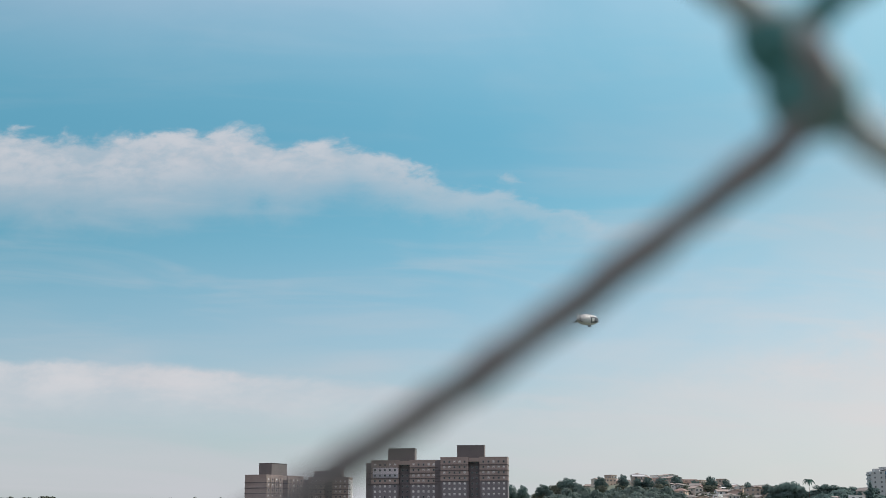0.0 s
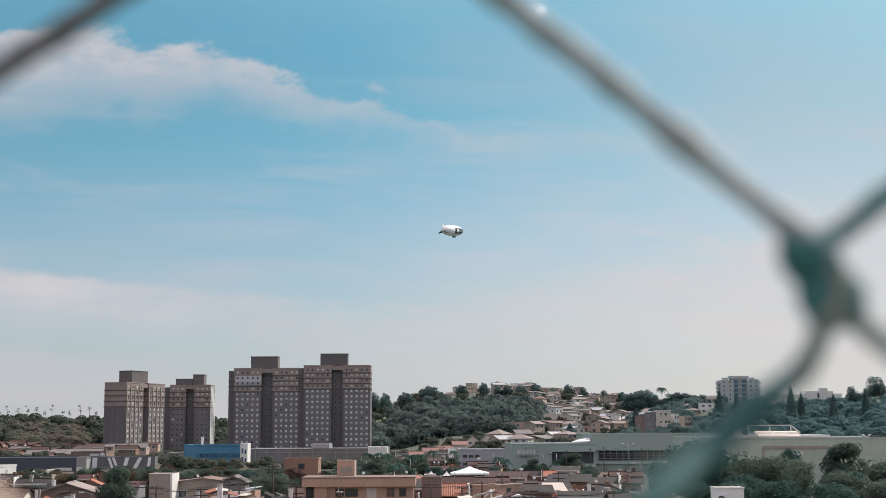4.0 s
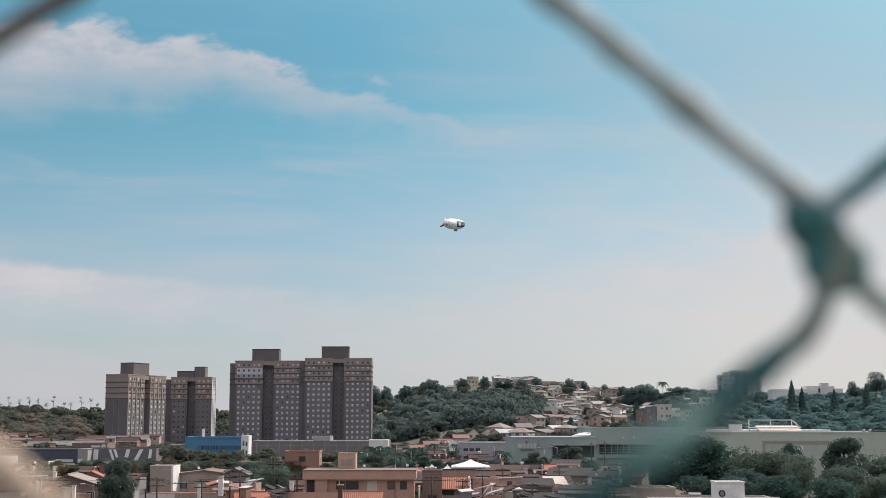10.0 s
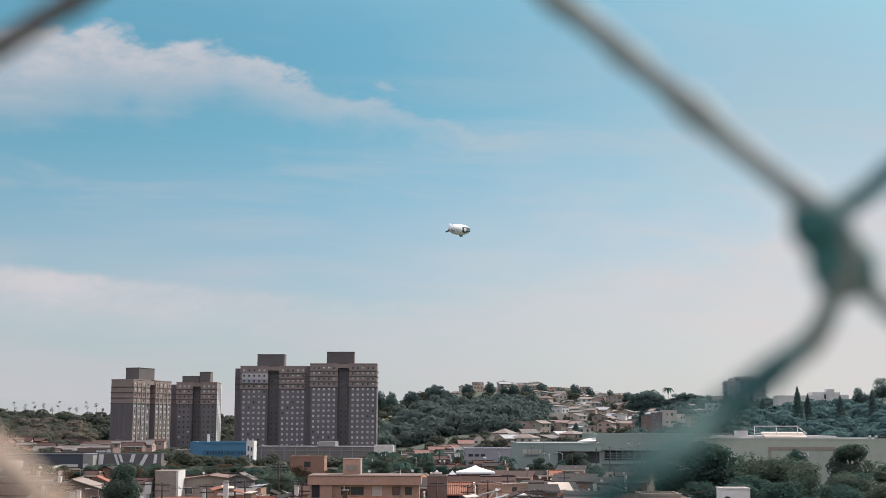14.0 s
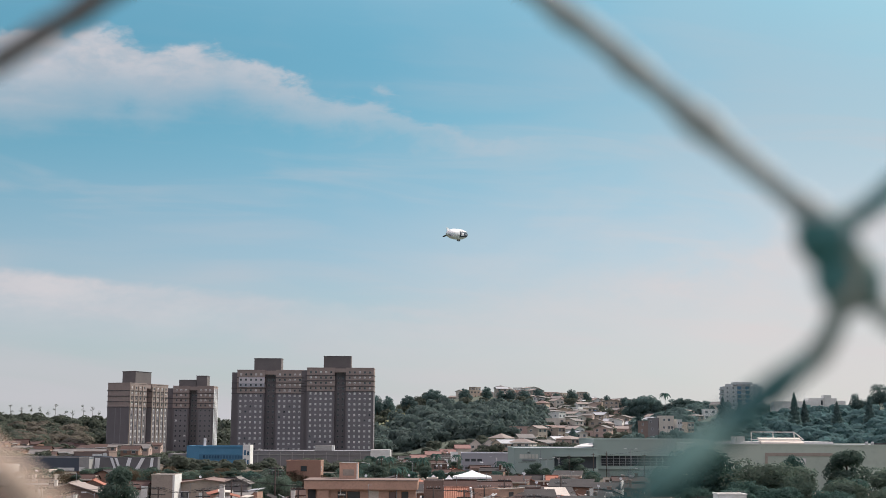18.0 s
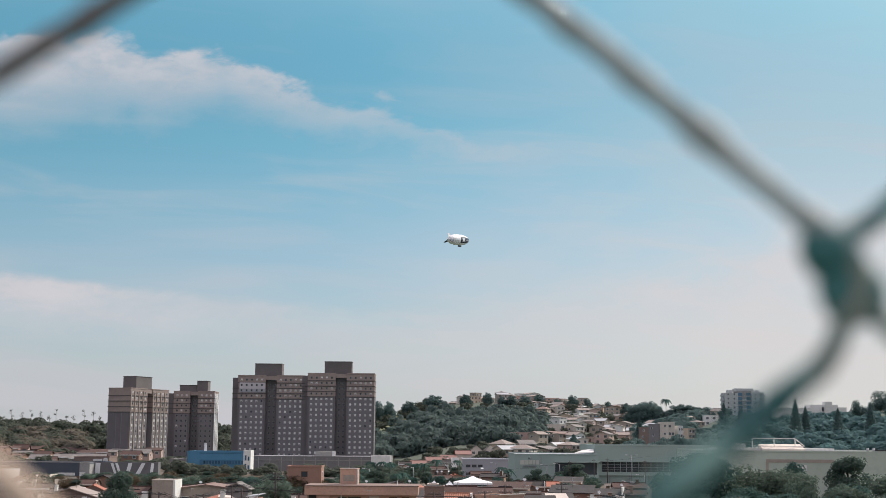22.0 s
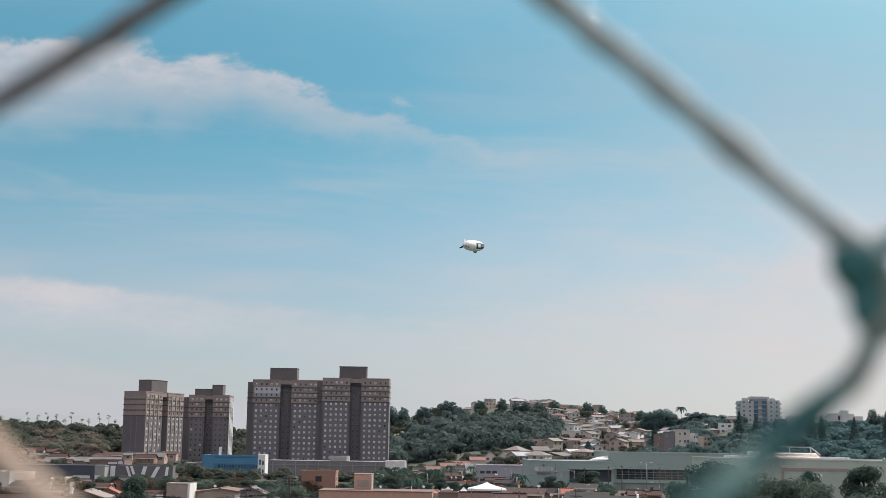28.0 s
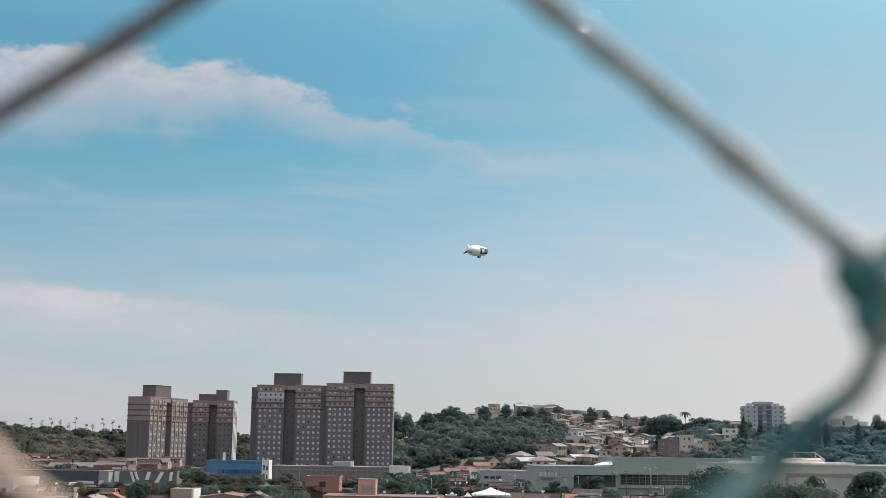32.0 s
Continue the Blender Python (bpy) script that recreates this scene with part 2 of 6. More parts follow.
# Sandy pier colour, lightened beyond the walls to imitate sunlight.
M["pier"] = material("sandy_pier_render", [(0.43, 0.355, 0.30), (0.39, 0.32, 0.27)], 0.3, 0.8, obj=0.05)
M["apt_white"] = material("dulled_white_render", [(0.50, 0.525, 0.525), (0.46, 0.485, 0.485), (0.42, 0.44, 0.44)], 0.2, 0.8)
M["ledge"] = material("dark_ledge", [(0.13, 0.11, 0.11), (0.10, 0.09, 0.09)], 0.5, 0.85)
M["pent"] = material("roof_block_render", [(0.150, 0.136, 0.134), (0.175, 0.157, 0.154), (0.135, 0.122, 0.120)], 0.3, 0.85)
M["white"] = material("white_paint", [(0.80, 0.79, 0.76), (0.70, 0.69, 0.66), (0.62, 0.6, 0.56)], 0.6, 0.7)
M["cream"] = material("cream_paint", [(0.72, 0.64, 0.56), (0.65, 0.575, 0.505), (0.56, 0.50, 0.44)], 0.5, 0.8)
M["tan"] = material("tan_render", [(0.58, 0.365, 0.275), (0.52, 0.33, 0.25), (0.44, 0.285, 0.22)], 0.35, 0.85, bump=0.01)
M["ochre"] = material("ochre_paint", [(0.62, 0.48, 0.38), (0.55, 0.43, 0.34), (0.47, 0.37, 0.30)], 0.5, 0.85)
M["pink"] = material("pale_pink_paint", [(0.58, 0.42, 0.36), (0.5, 0.37, 0.32), (0.45, 0.34, 0.3)], 0.5, 0.85)
M["grey"] = material("grey_render", [(0.36, 0.35, 0.34), (0.30, 0.295, 0.29), (0.25, 0.245, 0.24)], 0.4, 0.85)
M["greywarm"] = material("unpainted_render", [(0.42, 0.36, 0.305), (0.36, 0.31, 0.265), (0.30, 0.26, 0.225)], 0.4, 0.9)
M["brick"] = material("hollow_brick", [(0.34, 0.205, 0.15), (0.29, 0.175, 0.13), (0.24, 0.15, 0.118)], 0.8, 0.9)
M["brick_pale"] = material("terracotta_render", [(0.40, 0.235, 0.175), (0.36, 0.21, 0.16), (0.30, 0.185, 0.145)], 0.5, 0.9)
M["brown"] = material("brown_render", [(0.275, 0.20, 0.17), (0.235, 0.172, 0.148), (0.185, 0.14, 0.122)], 0.5, 0.9)
M["lilac"] = material("lilac_grey_cladding", [(0.40, 0.395, 0.43), (0.35, 0.345, 0.375)], 0.1, 0.6)
M["mall"] = material("pale_mall_render", [(0.475, 0.535, 0.455), (0.445, 0.505, 0.43), (0.41, 0.465, 0.40)], 0.06, 0.8)
M["mall_grey"] = material("pale_grey_render", [(0.345, 0.42, 0.385), (0.32, 0.385, 0.355)], 0.06, 0.8)
M["mall_pale"] = material("pale_sign_paint", [(0.56, 0.56, 0.50), (0.52, 0.52, 0.46)], 0.4, 0.7)
M["hall_grey"] = material("dark_grey_render", [(0.22, 0.205, 0.205), (0.25, 0.235, 0.235), (0.19, 0.18, 0.18)], 0.12, 0.85)
M["board"] = material("dark_board_paint", [(0.15, 0.145, 0.15), (0.18, 0.175, 0.18)], 0.2, 0.7)
M["blue"] = material("blue_cladding", [(0.09, 0.255, 0.40), (0.105, 0.285, 0.44), (0.075, 0.22, 0.355)], 0.2, 0.6)
M["blue_dark"] = material("blue_band", [(0.06, 0.17, 0.27), (0.065, 0.185, 0.29)], 0.2, 0.6)
M["navy"] = material("dark_slate_cladding", [(0.07, 0.085, 0.11), (0.085, 0.10, 0.13)], 0.1, 0.6)
M["tile"] = material("terracotta_tile", [(0.44, 0.175, 0.115), (0.37, 0.15, 0.10), (0.27, 0.12, 0.088)], 0.8, 0.85, spots=((0.22, 0.12, 0.09), 0.5, 0.6), bump=0.02)
M["tile_rose"] = material("rose_tile", [(0.31, 0.18, 0.155), (0.27, 0.16, 0.14), (0.21, 0.13, 0.115)], 0.8, 0.85)
M["tile_bright"] = material("fresh_orange_tile", [(0.44, 0.205, 0.135), (0.37, 0.175, 0.12), (0.28, 0.14, 0.10)], 0.8, 0.85, bump=0.02)
M["tile_old"] = material("weathered_tile", [(0.105, 0.06, 0.05), (0.08, 0.05, 0.043), (0.055, 0.04, 0.036)], 0.8, 0.9, bump=0.02)
M["tile_pale"] = material("pale_tile", [(0.34, 0.285, 0.255), (0.30, 0.25, 0.225), (0.24, 0.205, 0.185)], 0.7, 0.9)
M["tile_hill"] = material("sun_bleached_tile", [(0.28, 0.195, 0.165), (0.24, 0.17, 0.15), (0.19, 0.145, 0.13)], 0.7, 0.9)
M["fibre_dark"] = material("sooty_fibre_cement", [(0.042, 0.037, 0.037), (0.062, 0.054, 0.053), (0.03, 0.028, 0.028)], 0.5, 0.9)
M["fibre"] = material("fibre_cement_sheet", [(0.25, 0.23, 0.215), (0.20, 0.185, 0.175), (0.13, 0.12, 0.115)], 0.5, 0.9)
M["metal_roof"] = material("galvanised_sheet", [(0.50, 0.51, 0.52), (0.44, 0.45, 0.46)], 0.2, 0.5, metal=0.3)
M["concrete"] = material("concrete", [(0.38, 0.365, 0.34), (0.32, 0.305, 0.285), (0.26, 0.25, 0.235)], 1.0, 0.9)
M["dark"] = material("dark_opening", [(0.035, 0.035, 0.038), (0.05, 0.048, 0.05)], 1.0, 0.6)
M["wood"] = material("dark_wood", [(0.10, 0.06, 0.04), (0.14, 0.085, 0.055)], 2.0, 0.75)
M["steel"] = material("painted_steel", [(0.30, 0.31, 0.32), (0.24, 0.25, 0.26)], 2.0, 0.5, metal=0.4)
M["frame_white"] = material("white_aluminium", [(0.82, 0.82, 0.82), (0.75, 0.75, 0.75)], 1.0, 0.4)
M["shutter"] = material("white_shutter", [(0.78, 0.755, 0.72), (0.70, 0.675, 0.645)], 1.0, 0.5, obj=0.35)
M["fabric"] = material("white_canvas", [(0.84, 0.84, 0.84), (0.78, 0.78, 0.78)], 0.5, 0.8)
M["plastic_blue"] = material("blue_plastic", [(0.04, 0.16, 0.36), (0.05, 0.2, 0.42)], 1.0, 0.5)
M["bark"] = material("bark", [(0.09, 0.07, 0.055), (0.13, 0.10, 0.08)], 3.0, 0.95)
M["pole_dark"] = material("weathered_pole", [(0.075, 0.06, 0.055), (0.10, 0.08, 0.07), (0.05, 0.042, 0.04)], 1.5, 0.9)
M["cable"] = material("cable_black", [(0.03, 0.03, 0.032), (0.045, 0.045, 0.045)], 1.0, 0.7)
M["leaf"] = leaf_material("leaf_green", (0.082, 0.13, 0.108), (0.145, 0.195, 0.155))
M["leaf_dark"] = leaf_material("leaf_dark", (0.068, 0.138, 0.12), (0.118, 0.20, 0.17), 0.35)
M["leaf_olive"] = leaf_material("leaf_olive", (0.135, 0.195, 0.155), (0.21, 0.265, 0.205))
M["leaf_dry"] = leaf_material("leaf_dry", (0.125, 0.10, 0.07), (0.21, 0.165, 0.115))
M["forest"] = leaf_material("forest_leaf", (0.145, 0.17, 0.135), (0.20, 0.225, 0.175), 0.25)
# Far hill leaves: distance haze is put into these paler, bluer colours.
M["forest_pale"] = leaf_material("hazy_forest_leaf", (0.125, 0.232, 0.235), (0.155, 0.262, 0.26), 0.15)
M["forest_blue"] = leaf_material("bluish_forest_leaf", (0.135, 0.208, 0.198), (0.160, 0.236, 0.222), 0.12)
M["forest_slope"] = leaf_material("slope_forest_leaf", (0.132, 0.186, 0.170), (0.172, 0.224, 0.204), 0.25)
M["leaf_brown"] = leaf_material("brown_hill_leaf", (0.17, 0.16, 0.13), (0.235, 0.21, 0.17), 0.2)
M["airship"] = material("white_envelope", [(0.90, 0.90, 0.91), (0.86, 0.86, 0.88)], 0.1, 0.45)
M["airship_dark"] = material("dark_panel_print", [(0.035, 0.045, 0.075), (0.045, 0.055, 0.085)], 0.2, 0.45)
M["airship_grey"] = material("grey_trim", [(0.22, 0.24, 0.28), (0.28, 0.30, 0.34)], 0.3, 0.5)
# Tan and pale coatings carry painted sunlight on the dusty falling runs.
M["wire_sunlit"] = material("dusty_worn_coating", [(0.60, 0.455, 0.335), (0.51, 0.39, 0.29), (0.385, 0.31, 0.245)], 50.0, 0.6, obj=0, bump=0.0002)
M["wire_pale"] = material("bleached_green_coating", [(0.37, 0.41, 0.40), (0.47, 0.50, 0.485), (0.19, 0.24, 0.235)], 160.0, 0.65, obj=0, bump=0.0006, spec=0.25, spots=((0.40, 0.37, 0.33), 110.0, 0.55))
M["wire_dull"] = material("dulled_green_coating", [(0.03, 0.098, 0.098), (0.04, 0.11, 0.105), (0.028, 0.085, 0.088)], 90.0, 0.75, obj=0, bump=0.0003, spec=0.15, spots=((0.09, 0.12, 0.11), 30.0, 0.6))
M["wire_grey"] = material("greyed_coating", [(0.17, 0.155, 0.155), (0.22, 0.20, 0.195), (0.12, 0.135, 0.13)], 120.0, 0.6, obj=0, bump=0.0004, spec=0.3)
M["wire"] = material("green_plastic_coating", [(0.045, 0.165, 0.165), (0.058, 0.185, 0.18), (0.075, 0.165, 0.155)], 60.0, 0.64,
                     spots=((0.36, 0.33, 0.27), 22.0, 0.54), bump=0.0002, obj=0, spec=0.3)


def glass_material(name, tint, rough=0.08):
    mat = bpy.data.materials.new(name)
    mat.use_nodes = True
    N = Tree_of_nodes(mat.node_tree)
    b = N.n("ShaderNodeBsdfPrincipled")
    rnd = N.n("ShaderNodeObjectInfo").outputs["Random"]
    N.link(N.mix(rnd, tuple(tint), tuple(c * 2.2 for c in tint)), b.inputs["Base Color"])
    b.inputs["Roughness"].default_value = rough
    b.inputs["Specular IOR Level"].default_value = 0.8
    o = N.n("ShaderNodeOutputMaterial")
    N.link(b.outputs[0], o.inputs[0])
    return mat


M["glass"] = glass_material("window_glass", (0.03, 0.035, 0.04))
# Lighter tint stands in for haze and sky reflection on distant panes.
M["glass_far"] = glass_material("sky_reflecting_glass", (0.075, 0.08, 0.085), 0.2)
M["glass_blue"] = glass_material("blue_glass", (0.03, 0.07, 0.12), 0.15)

# ------------------------------------------------------------------ mesh helpers


def finish(bm, name, mats):
    me = bpy.data.meshes.new(name)
    bm.normal_update()
    bm.to_mesh(me)
    bm.free()
    for mt in (mats if isinstance(mats, (list, tuple)) else [mats]):
        me.materials.append(mt)
    return me


def part(name, bm, mat, parent, label="", at=None):
    """One mesh object under a thing or a part; bm may be a bmesh or a mesh already made."""
    me = bm if isinstance(bm, bpy.types.Mesh) else finish(bm, name, mat)
    ob = new(name, me)
    ob.parent = parent
    if at is not None:
        ob.matrix_basis = at
    if label:
        ob["label"] = label
    return ob


def thing(name, label, category, m, group="", kind=""):
    ob = new(name)
    ob.empty_display_size = 0.5
    ob.matrix_basis = m
    return tagged(ob, label, category, group, kind)


def box(bm, x0, x1, y0, y1, z0, z1, mat=0):
    vs = [bm.verts.new(p) for p in ((x0, y0, z0), (x1, y0, z0), (x1, y1, z0), (x0, y1, z0), (x0, y0, z1), (x1, y0, z1), (x1, y1, z1), (x0, y1, z1))]
    for f in ((0, 3, 2, 1), (4, 5, 6, 7), (0, 1, 5, 4), (1, 2, 6, 5), (2, 3, 7, 6), (3, 0, 4, 7)):
        bm.faces.new([vs[i] for i in f]).material_index = mat
    return bm


def boxes(*dims):
    bm = bmesh.new()
    for d in dims:
        box(bm, *d)
    return bm


def slab(bm, corners, thick, mat=0):
    """A plate over four corners (top), thickened downwards."""
    top = [bm.verts.new(c) for c in corners]
    low = [bm.verts.new((c[0], c[1], c[2] - thick)) for c in corners]
    n = len(top)
    bm.faces.new(top).material_index = mat
    bm.faces.new(low[::-1]).material_index = mat
    for i in range(n):
        j = (i + 1) % n
        bm.faces.new((top[j], top[i], low[i], low[j])).material_index = mat


def tube(points, radius, sides=8, bm=None, taper=1.0):
    """A round bar along a line of points."""
    bm = bm or bmesh.new()
    pts = [Vector(p) for p in points]
    rings = []
    side = None
    for i, p in enumerate(pts):
        d = (pts[min(i + 1, len(pts) - 1)] - pts[max(i - 1, 0)]).normalized()
        if side is None:
            side = d.orthogonal().normalized()
        side = (side - d * side.dot(d)).normalized()
        up = d.cross(side)
        r = radius * (1 + (taper - 1) * i / max(1, len(pts) - 1))
        rings.append([bm.verts.new(p + (side * math.cos(a) + up * math.sin(a)) * r) for a in (2 * math.pi * k / sides for k in range(sides))])
    for a, b in zip(rings, rings[1:]):
        for k in range(sides):
            f = bm.faces.new((a[k], a[(k + 1) % sides], b[(k + 1) % sides], b[k]))
            f.smooth = True
    bm.faces.new(rings[0][::-1])
    bm.faces.new(rings[-1])
    return bm


# ------------------------------------------------------------------ ground
RIDGE = ([-0.60, -0.46, -0.385, -0.34, -0.26, -0.17, -0.06, -0.01, 0.04, 0.095, 0.14, 0.172, 0.21, 0.27, 0.31, 0.345, 0.40, 0.60],
         [28, 27, 24, 19, 20, 18, 24, 38, 43, 40, 34, 29, 27, 27, 30, 34, 38, 40])


def ground_z(x, y):
    """Height of the land: a terrace at the fence, a valley, and hills behind."""
    r = math.hypot(x, y)
    near = min(1, max(0, (r - 8) / 100))
    terrace = 12.45 * (1 - near * near * (3 - 2 * near))
    b = x / y if y > 1 else math.copysign(9, x)
    ridge = float(np.interp(b, RIDGE[0], RIDGE[1]))
    far = float(np.interp(b, (0.15, 0.23), (1030, 740)))
    start = float(np.interp(b, (-0.34, -0.30, -0.03, 0.01), (430, 560, 560, 430)))
    t = min(1, max(0, (r - start) / (far - start)))
    hill = ridge * t ** 1.6
    rough = 0.0 if r < 300 else min(1, (r - 300) / 300) * 1.6 * noise.noise((x * 0.01, y * 0.01, 3.1))
    return terrace + hill + rough


def build_ground():
    radii = [0, 3, 6, 9, 13, 18, 25, 35, 48, 64, 85, 110, 150, 200, 260, 330, 400, 450] + list(range(490, 1100, 30)) + [1200, 1400, 1800, 2500, 3500, 4700]
    angles = [math.radians(a) for a in np.concatenate([np.arange(-28, 28, 0.8), np.arange(28, 332, 6.0)])]
    bm = bmesh.new()
    centre = bm.verts.new((0, 0, ground_z(0, 0)))
    rings = [[bm.verts.new((r * math.sin(a), r * math.cos(a), ground_z(r * math.sin(a), r * math.cos(a)))) for a in angles] for r in radii[1:]]
    n = len(angles)
    for k in range(n):
        bm.faces.new((centre, rings[0][(k + 1) % n], rings[0][k])).material_index = 1
    for i in range(len(rings) - 1):
        hill = radii[i + 1] > 560 or radii[i + 1] < 100
        for k in range(n):
            f = bm.faces.new((rings[i][k], rings[i][(k + 1) % n], rings[i + 1][(k + 1) % n], rings[i + 1][k]))
            f.smooth = True
            f.material_index = 1 if hill else 0
            if -0.058 < math.tan(angles[k]) < -0.038 and radii[i + 1] > 780 and angles[k] < 1:
                f.material_index = 2
    bmesh.ops.recalc_face_normals(bm, faces=bm.faces)
    ob = new("ground", finish(bm, "ground", [M["ground"], M["grass"], M["meadow"]]))
    tagged(ob, "dry brown and grassy land of a valley rising to hills", "ground", kind="structure")


build_ground()

# ------------------------------------------------------------------ fence at the camera
KNOT_X, KNOT_Y, KNOT_Z = -0.0176, 0.1535, 14.0789           # the first knot
HALF_W, HALF_H = 0.0640, 0.0575
FENCE_FOOT = ground_z(0, KNOT_Y) - 0.02


def fence_wire(col, rows):
    """One bent wire of the mesh: it hooks into its neighbours at every turn."""
    x0 = KNOT_X + HALF_W * col
    mm = 0.001
    left = [(6.4, -8.8, 0.2), (2.2, -5.6, 1.0), (-1.7, -3.6, 1.5), (-0.6, -0.6, 1.6), (2.6, 1.0, 1.0), (4.3, 4.6, 0.4), (8.0, 8.2, 0)]
    right = [(-4.1, -6.5, 0), (-0.5, -3.5, -0.8), (1.0, -0.6, -1.5), (1.7, 3.2, -1.3), (0.3, 6.4, -0.7), (-1.4, 9.8, -0.2), (-4.9, 13.2, 0)]
    taut = [(-4.1, -6.5, 0), (-0.5, -3.5, -0.8), (1.0, -0.6, -1.5), (1.3, 2.6, -1.3), (-0.4, 5.0, -0.7), (-2.6, 7.0, -0.2), (-5.8, 9.4, 0)]
    pts = []
    for r in rows:
        odd = (r + col) % 2
        cx = x0 + (HALF_W if odd else 0)
        cz = KNOT_Z - r * HALF_H
        jig = Vector((noise.noise((col * 3.1, r * 1.7, 0.5)), 0.6 * noise.noise((col, r * 2.3, 7.5)), noise.noise((col * 1.3, r * 0.9, 4.5)))) * 0.0005
        lift = 0.0035 if r == 1 and col in (-1, -2) else 0.0
        for px, pz, dy in (taut if odd and r == 0 else right if odd else left):
            pts.append(Vector((cx + px * mm, KNOT_Y + dy * mm, cz - pz * mm + lift)) + jig)
        # slight slack halfway to the next knot
        nx = x0 + (0 if odd else HALF_W)
        first = (left if odd else right)[0]
        mid = pts[-1].lerp(Vector((nx + first[0] * mm, KNOT_Y, cz - HALF_H - first[1] * mm)), 0.45)
        mid.z -= -0.0006 if r == 0 or not odd else 0.0016
        pts.append(mid)
    # rounded line through the points
    fine_pts = []
    for i in range(1, len(pts) - 2):
        p0, p1, p2, p3 = pts[i - 1:i + 3]
        gap = (p2 - p1).length
        steps = max(4, int(gap / 0.0016))
        for k in range(steps):
            t = k / steps
            fine_pts.append(0.5 * ((2 * p1) + (p2 - p0) * t + (2 * p0 - 5 * p1 + 4 * p2 - p3) * t * t + (3 * p1 - p0 - 3 * p2 + p3) * t ** 3))
    if col in (-1, 0):                  # two runs are bulged towards the terrace
        for q in fine_pts:
            f = (KNOT_Z - HALF_H - q.z) / HALF_H
            if 0 < f < 1:
                ease = min(1.0, max(0.0, (f - 0.2) / 0.3)) * min(1.0, max(0.0, (0.97 - f) / 0.25))
                bulge = ease * ease * (3 - 2 * ease)
                if col == 0:
                    q.x -= 0.0014 * min(1.0, f / 0.1, (1 - f) / 0.1)
                else:
                    q.z -= 0.0026 * min(1.0, f / 0.2, (1 - f) / 0.2)
                q.xyz = Vector((0, 0, EYE_Z)) + (q - Vector((0, 0, EYE_Z))) * (1 - (0.25 if col == 0 else 0.15) * bulge)
    line = [p for p in fine_pts if p.z > FENCE_FOOT]
    bm = tube(line, 0.00158, 8)
    bm.faces.ensure_lookup_table()
    bm.verts.ensure_lookup_table()
    for i in range(len(line)):          # cracked and swollen coating
        mid = line[i]
        for k in range(8):
            vert = bm.verts[i * 8 + k]
            vert.co = mid + (vert.co - mid) * (1.04 + 0.30 * noise.noise(vert.co * 420.0) + 0.34 * noise.noise(mid * 150.0))
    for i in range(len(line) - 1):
        if line[i + 1].x - line[i].x > 0.0004:      # falling runs get paler colours in place of sunlight on dusty coating
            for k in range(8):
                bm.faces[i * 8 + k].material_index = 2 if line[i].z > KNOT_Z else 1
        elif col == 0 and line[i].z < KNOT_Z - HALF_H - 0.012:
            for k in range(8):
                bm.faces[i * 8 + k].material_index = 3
    return bm


fence = thing("chain_link_fence", "green plastic-coated chain-link fence of worn wires on the terrace", "fence", pose(0, 0, 0))
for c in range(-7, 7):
    part("wire", fence_wire(c, range(-11, 31)), [M["wire"] if c >= 0 else M["wire_grey"], M["wire_sunlit"] if c < 0 else M["wire_pale"], M["wire_pale"], M["wire_dull"]], fence)


M["bare"] = material("bare_zinc", [(0.75, 0.75, 0.74), (0.68, 0.68, 0.67)], 200.0, 0.22, metal=1.0, obj=0)
spot_rng = random.Random(4)
for r in range(-2, 4):                  # metal chips added to make sun glints, on top of the falling runs
    for c in range(-2, 3):
        if (r + c) % 2 == 0:
            for k in range(9):
                f = 0.2 + 0.065 * k + spot_rng.uniform(-0.025, 0.025)
                flake = spot_rng.uniform(0.15, 0.32)
                bm = bmesh.new()
                bmesh.ops.create_icosphere(bm, subdivisions=3, radius=1.0)
                for vert in bm.verts:
                    vert.co = Vector((vert.co.x * 0.5, vert.co.y * 0.5, vert.co.z * flake)) * 0.001
                for fc in bm.faces:
                    fc.smooth = True
                turned = Vector((0.455 + spot_rng.uniform(-0.08, 0.08), -0.5, 0.42 + spot_rng.uniform(-0.08, 0.08))).normalized()
                q = Vector((KNOT_X + (c + f) * HALF_W, KNOT_Y, KNOT_Z - (r + f) * HALF_H + 0.0006)) + turned * 0.0019
                part("bare_chip", bm, M["bare"], fence, "added shiny metal chip that catches a sun glint" if k == 0 else "", at=Matrix.Translation(q) @ turned.to_track_quat("Z", "Y").to_matrix().to_4x4())


def knot_mesh(seed):
    """The swollen coating of two hooks that lie in each other: one lobe over the other, leaning along the falling wires."""
    bm = bmesh.new()
    shift = 0.3 * math.sin(seed)
    for cx, cz, rx, rz in ((-1.6 + shift, 2.6, 3.6, 3.7), (0.7 + shift, -2.3, 4.15, 4.2)):
        lobe = bmesh.ops.create_icosphere(bm, subdivisions=3, radius=1.0)["verts"]
        for vert in lobe:
            d = vert.co.copy()
            swell = 1.0 + 0.16 * noise.noise(d * 1.8 + Vector((seed, cz, 0))) + 0.07 * noise.noise(d * 5.0 + Vector((cz, seed, 0)))
            vert.co = Vector((cx + d.x * rx * swell, d.y * 2.6 * swell, cz + d.z * rz * swell)) * 0.001
    for f in bm.faces:
        f.smooth = True
    return finish(bm, "knot", M["wire"])


KNOTS = [knot_mesh(k * 3.7) for k in range(4)]
for r in range(-9, 27):
    for c in range(-6, 7):
        if (r + c) % 2 == 0:
            part("knot", KNOTS[(r * 3 + c) % 4], None, fence, at=pose(KNOT_X + c * HALF_W, KNOT_Y, KNOT_Z - r * HALF_H + (0.0035 if r == 1 and c == -1 else 0.0)))

# ------------------------------------------------------------------ trees
import collections


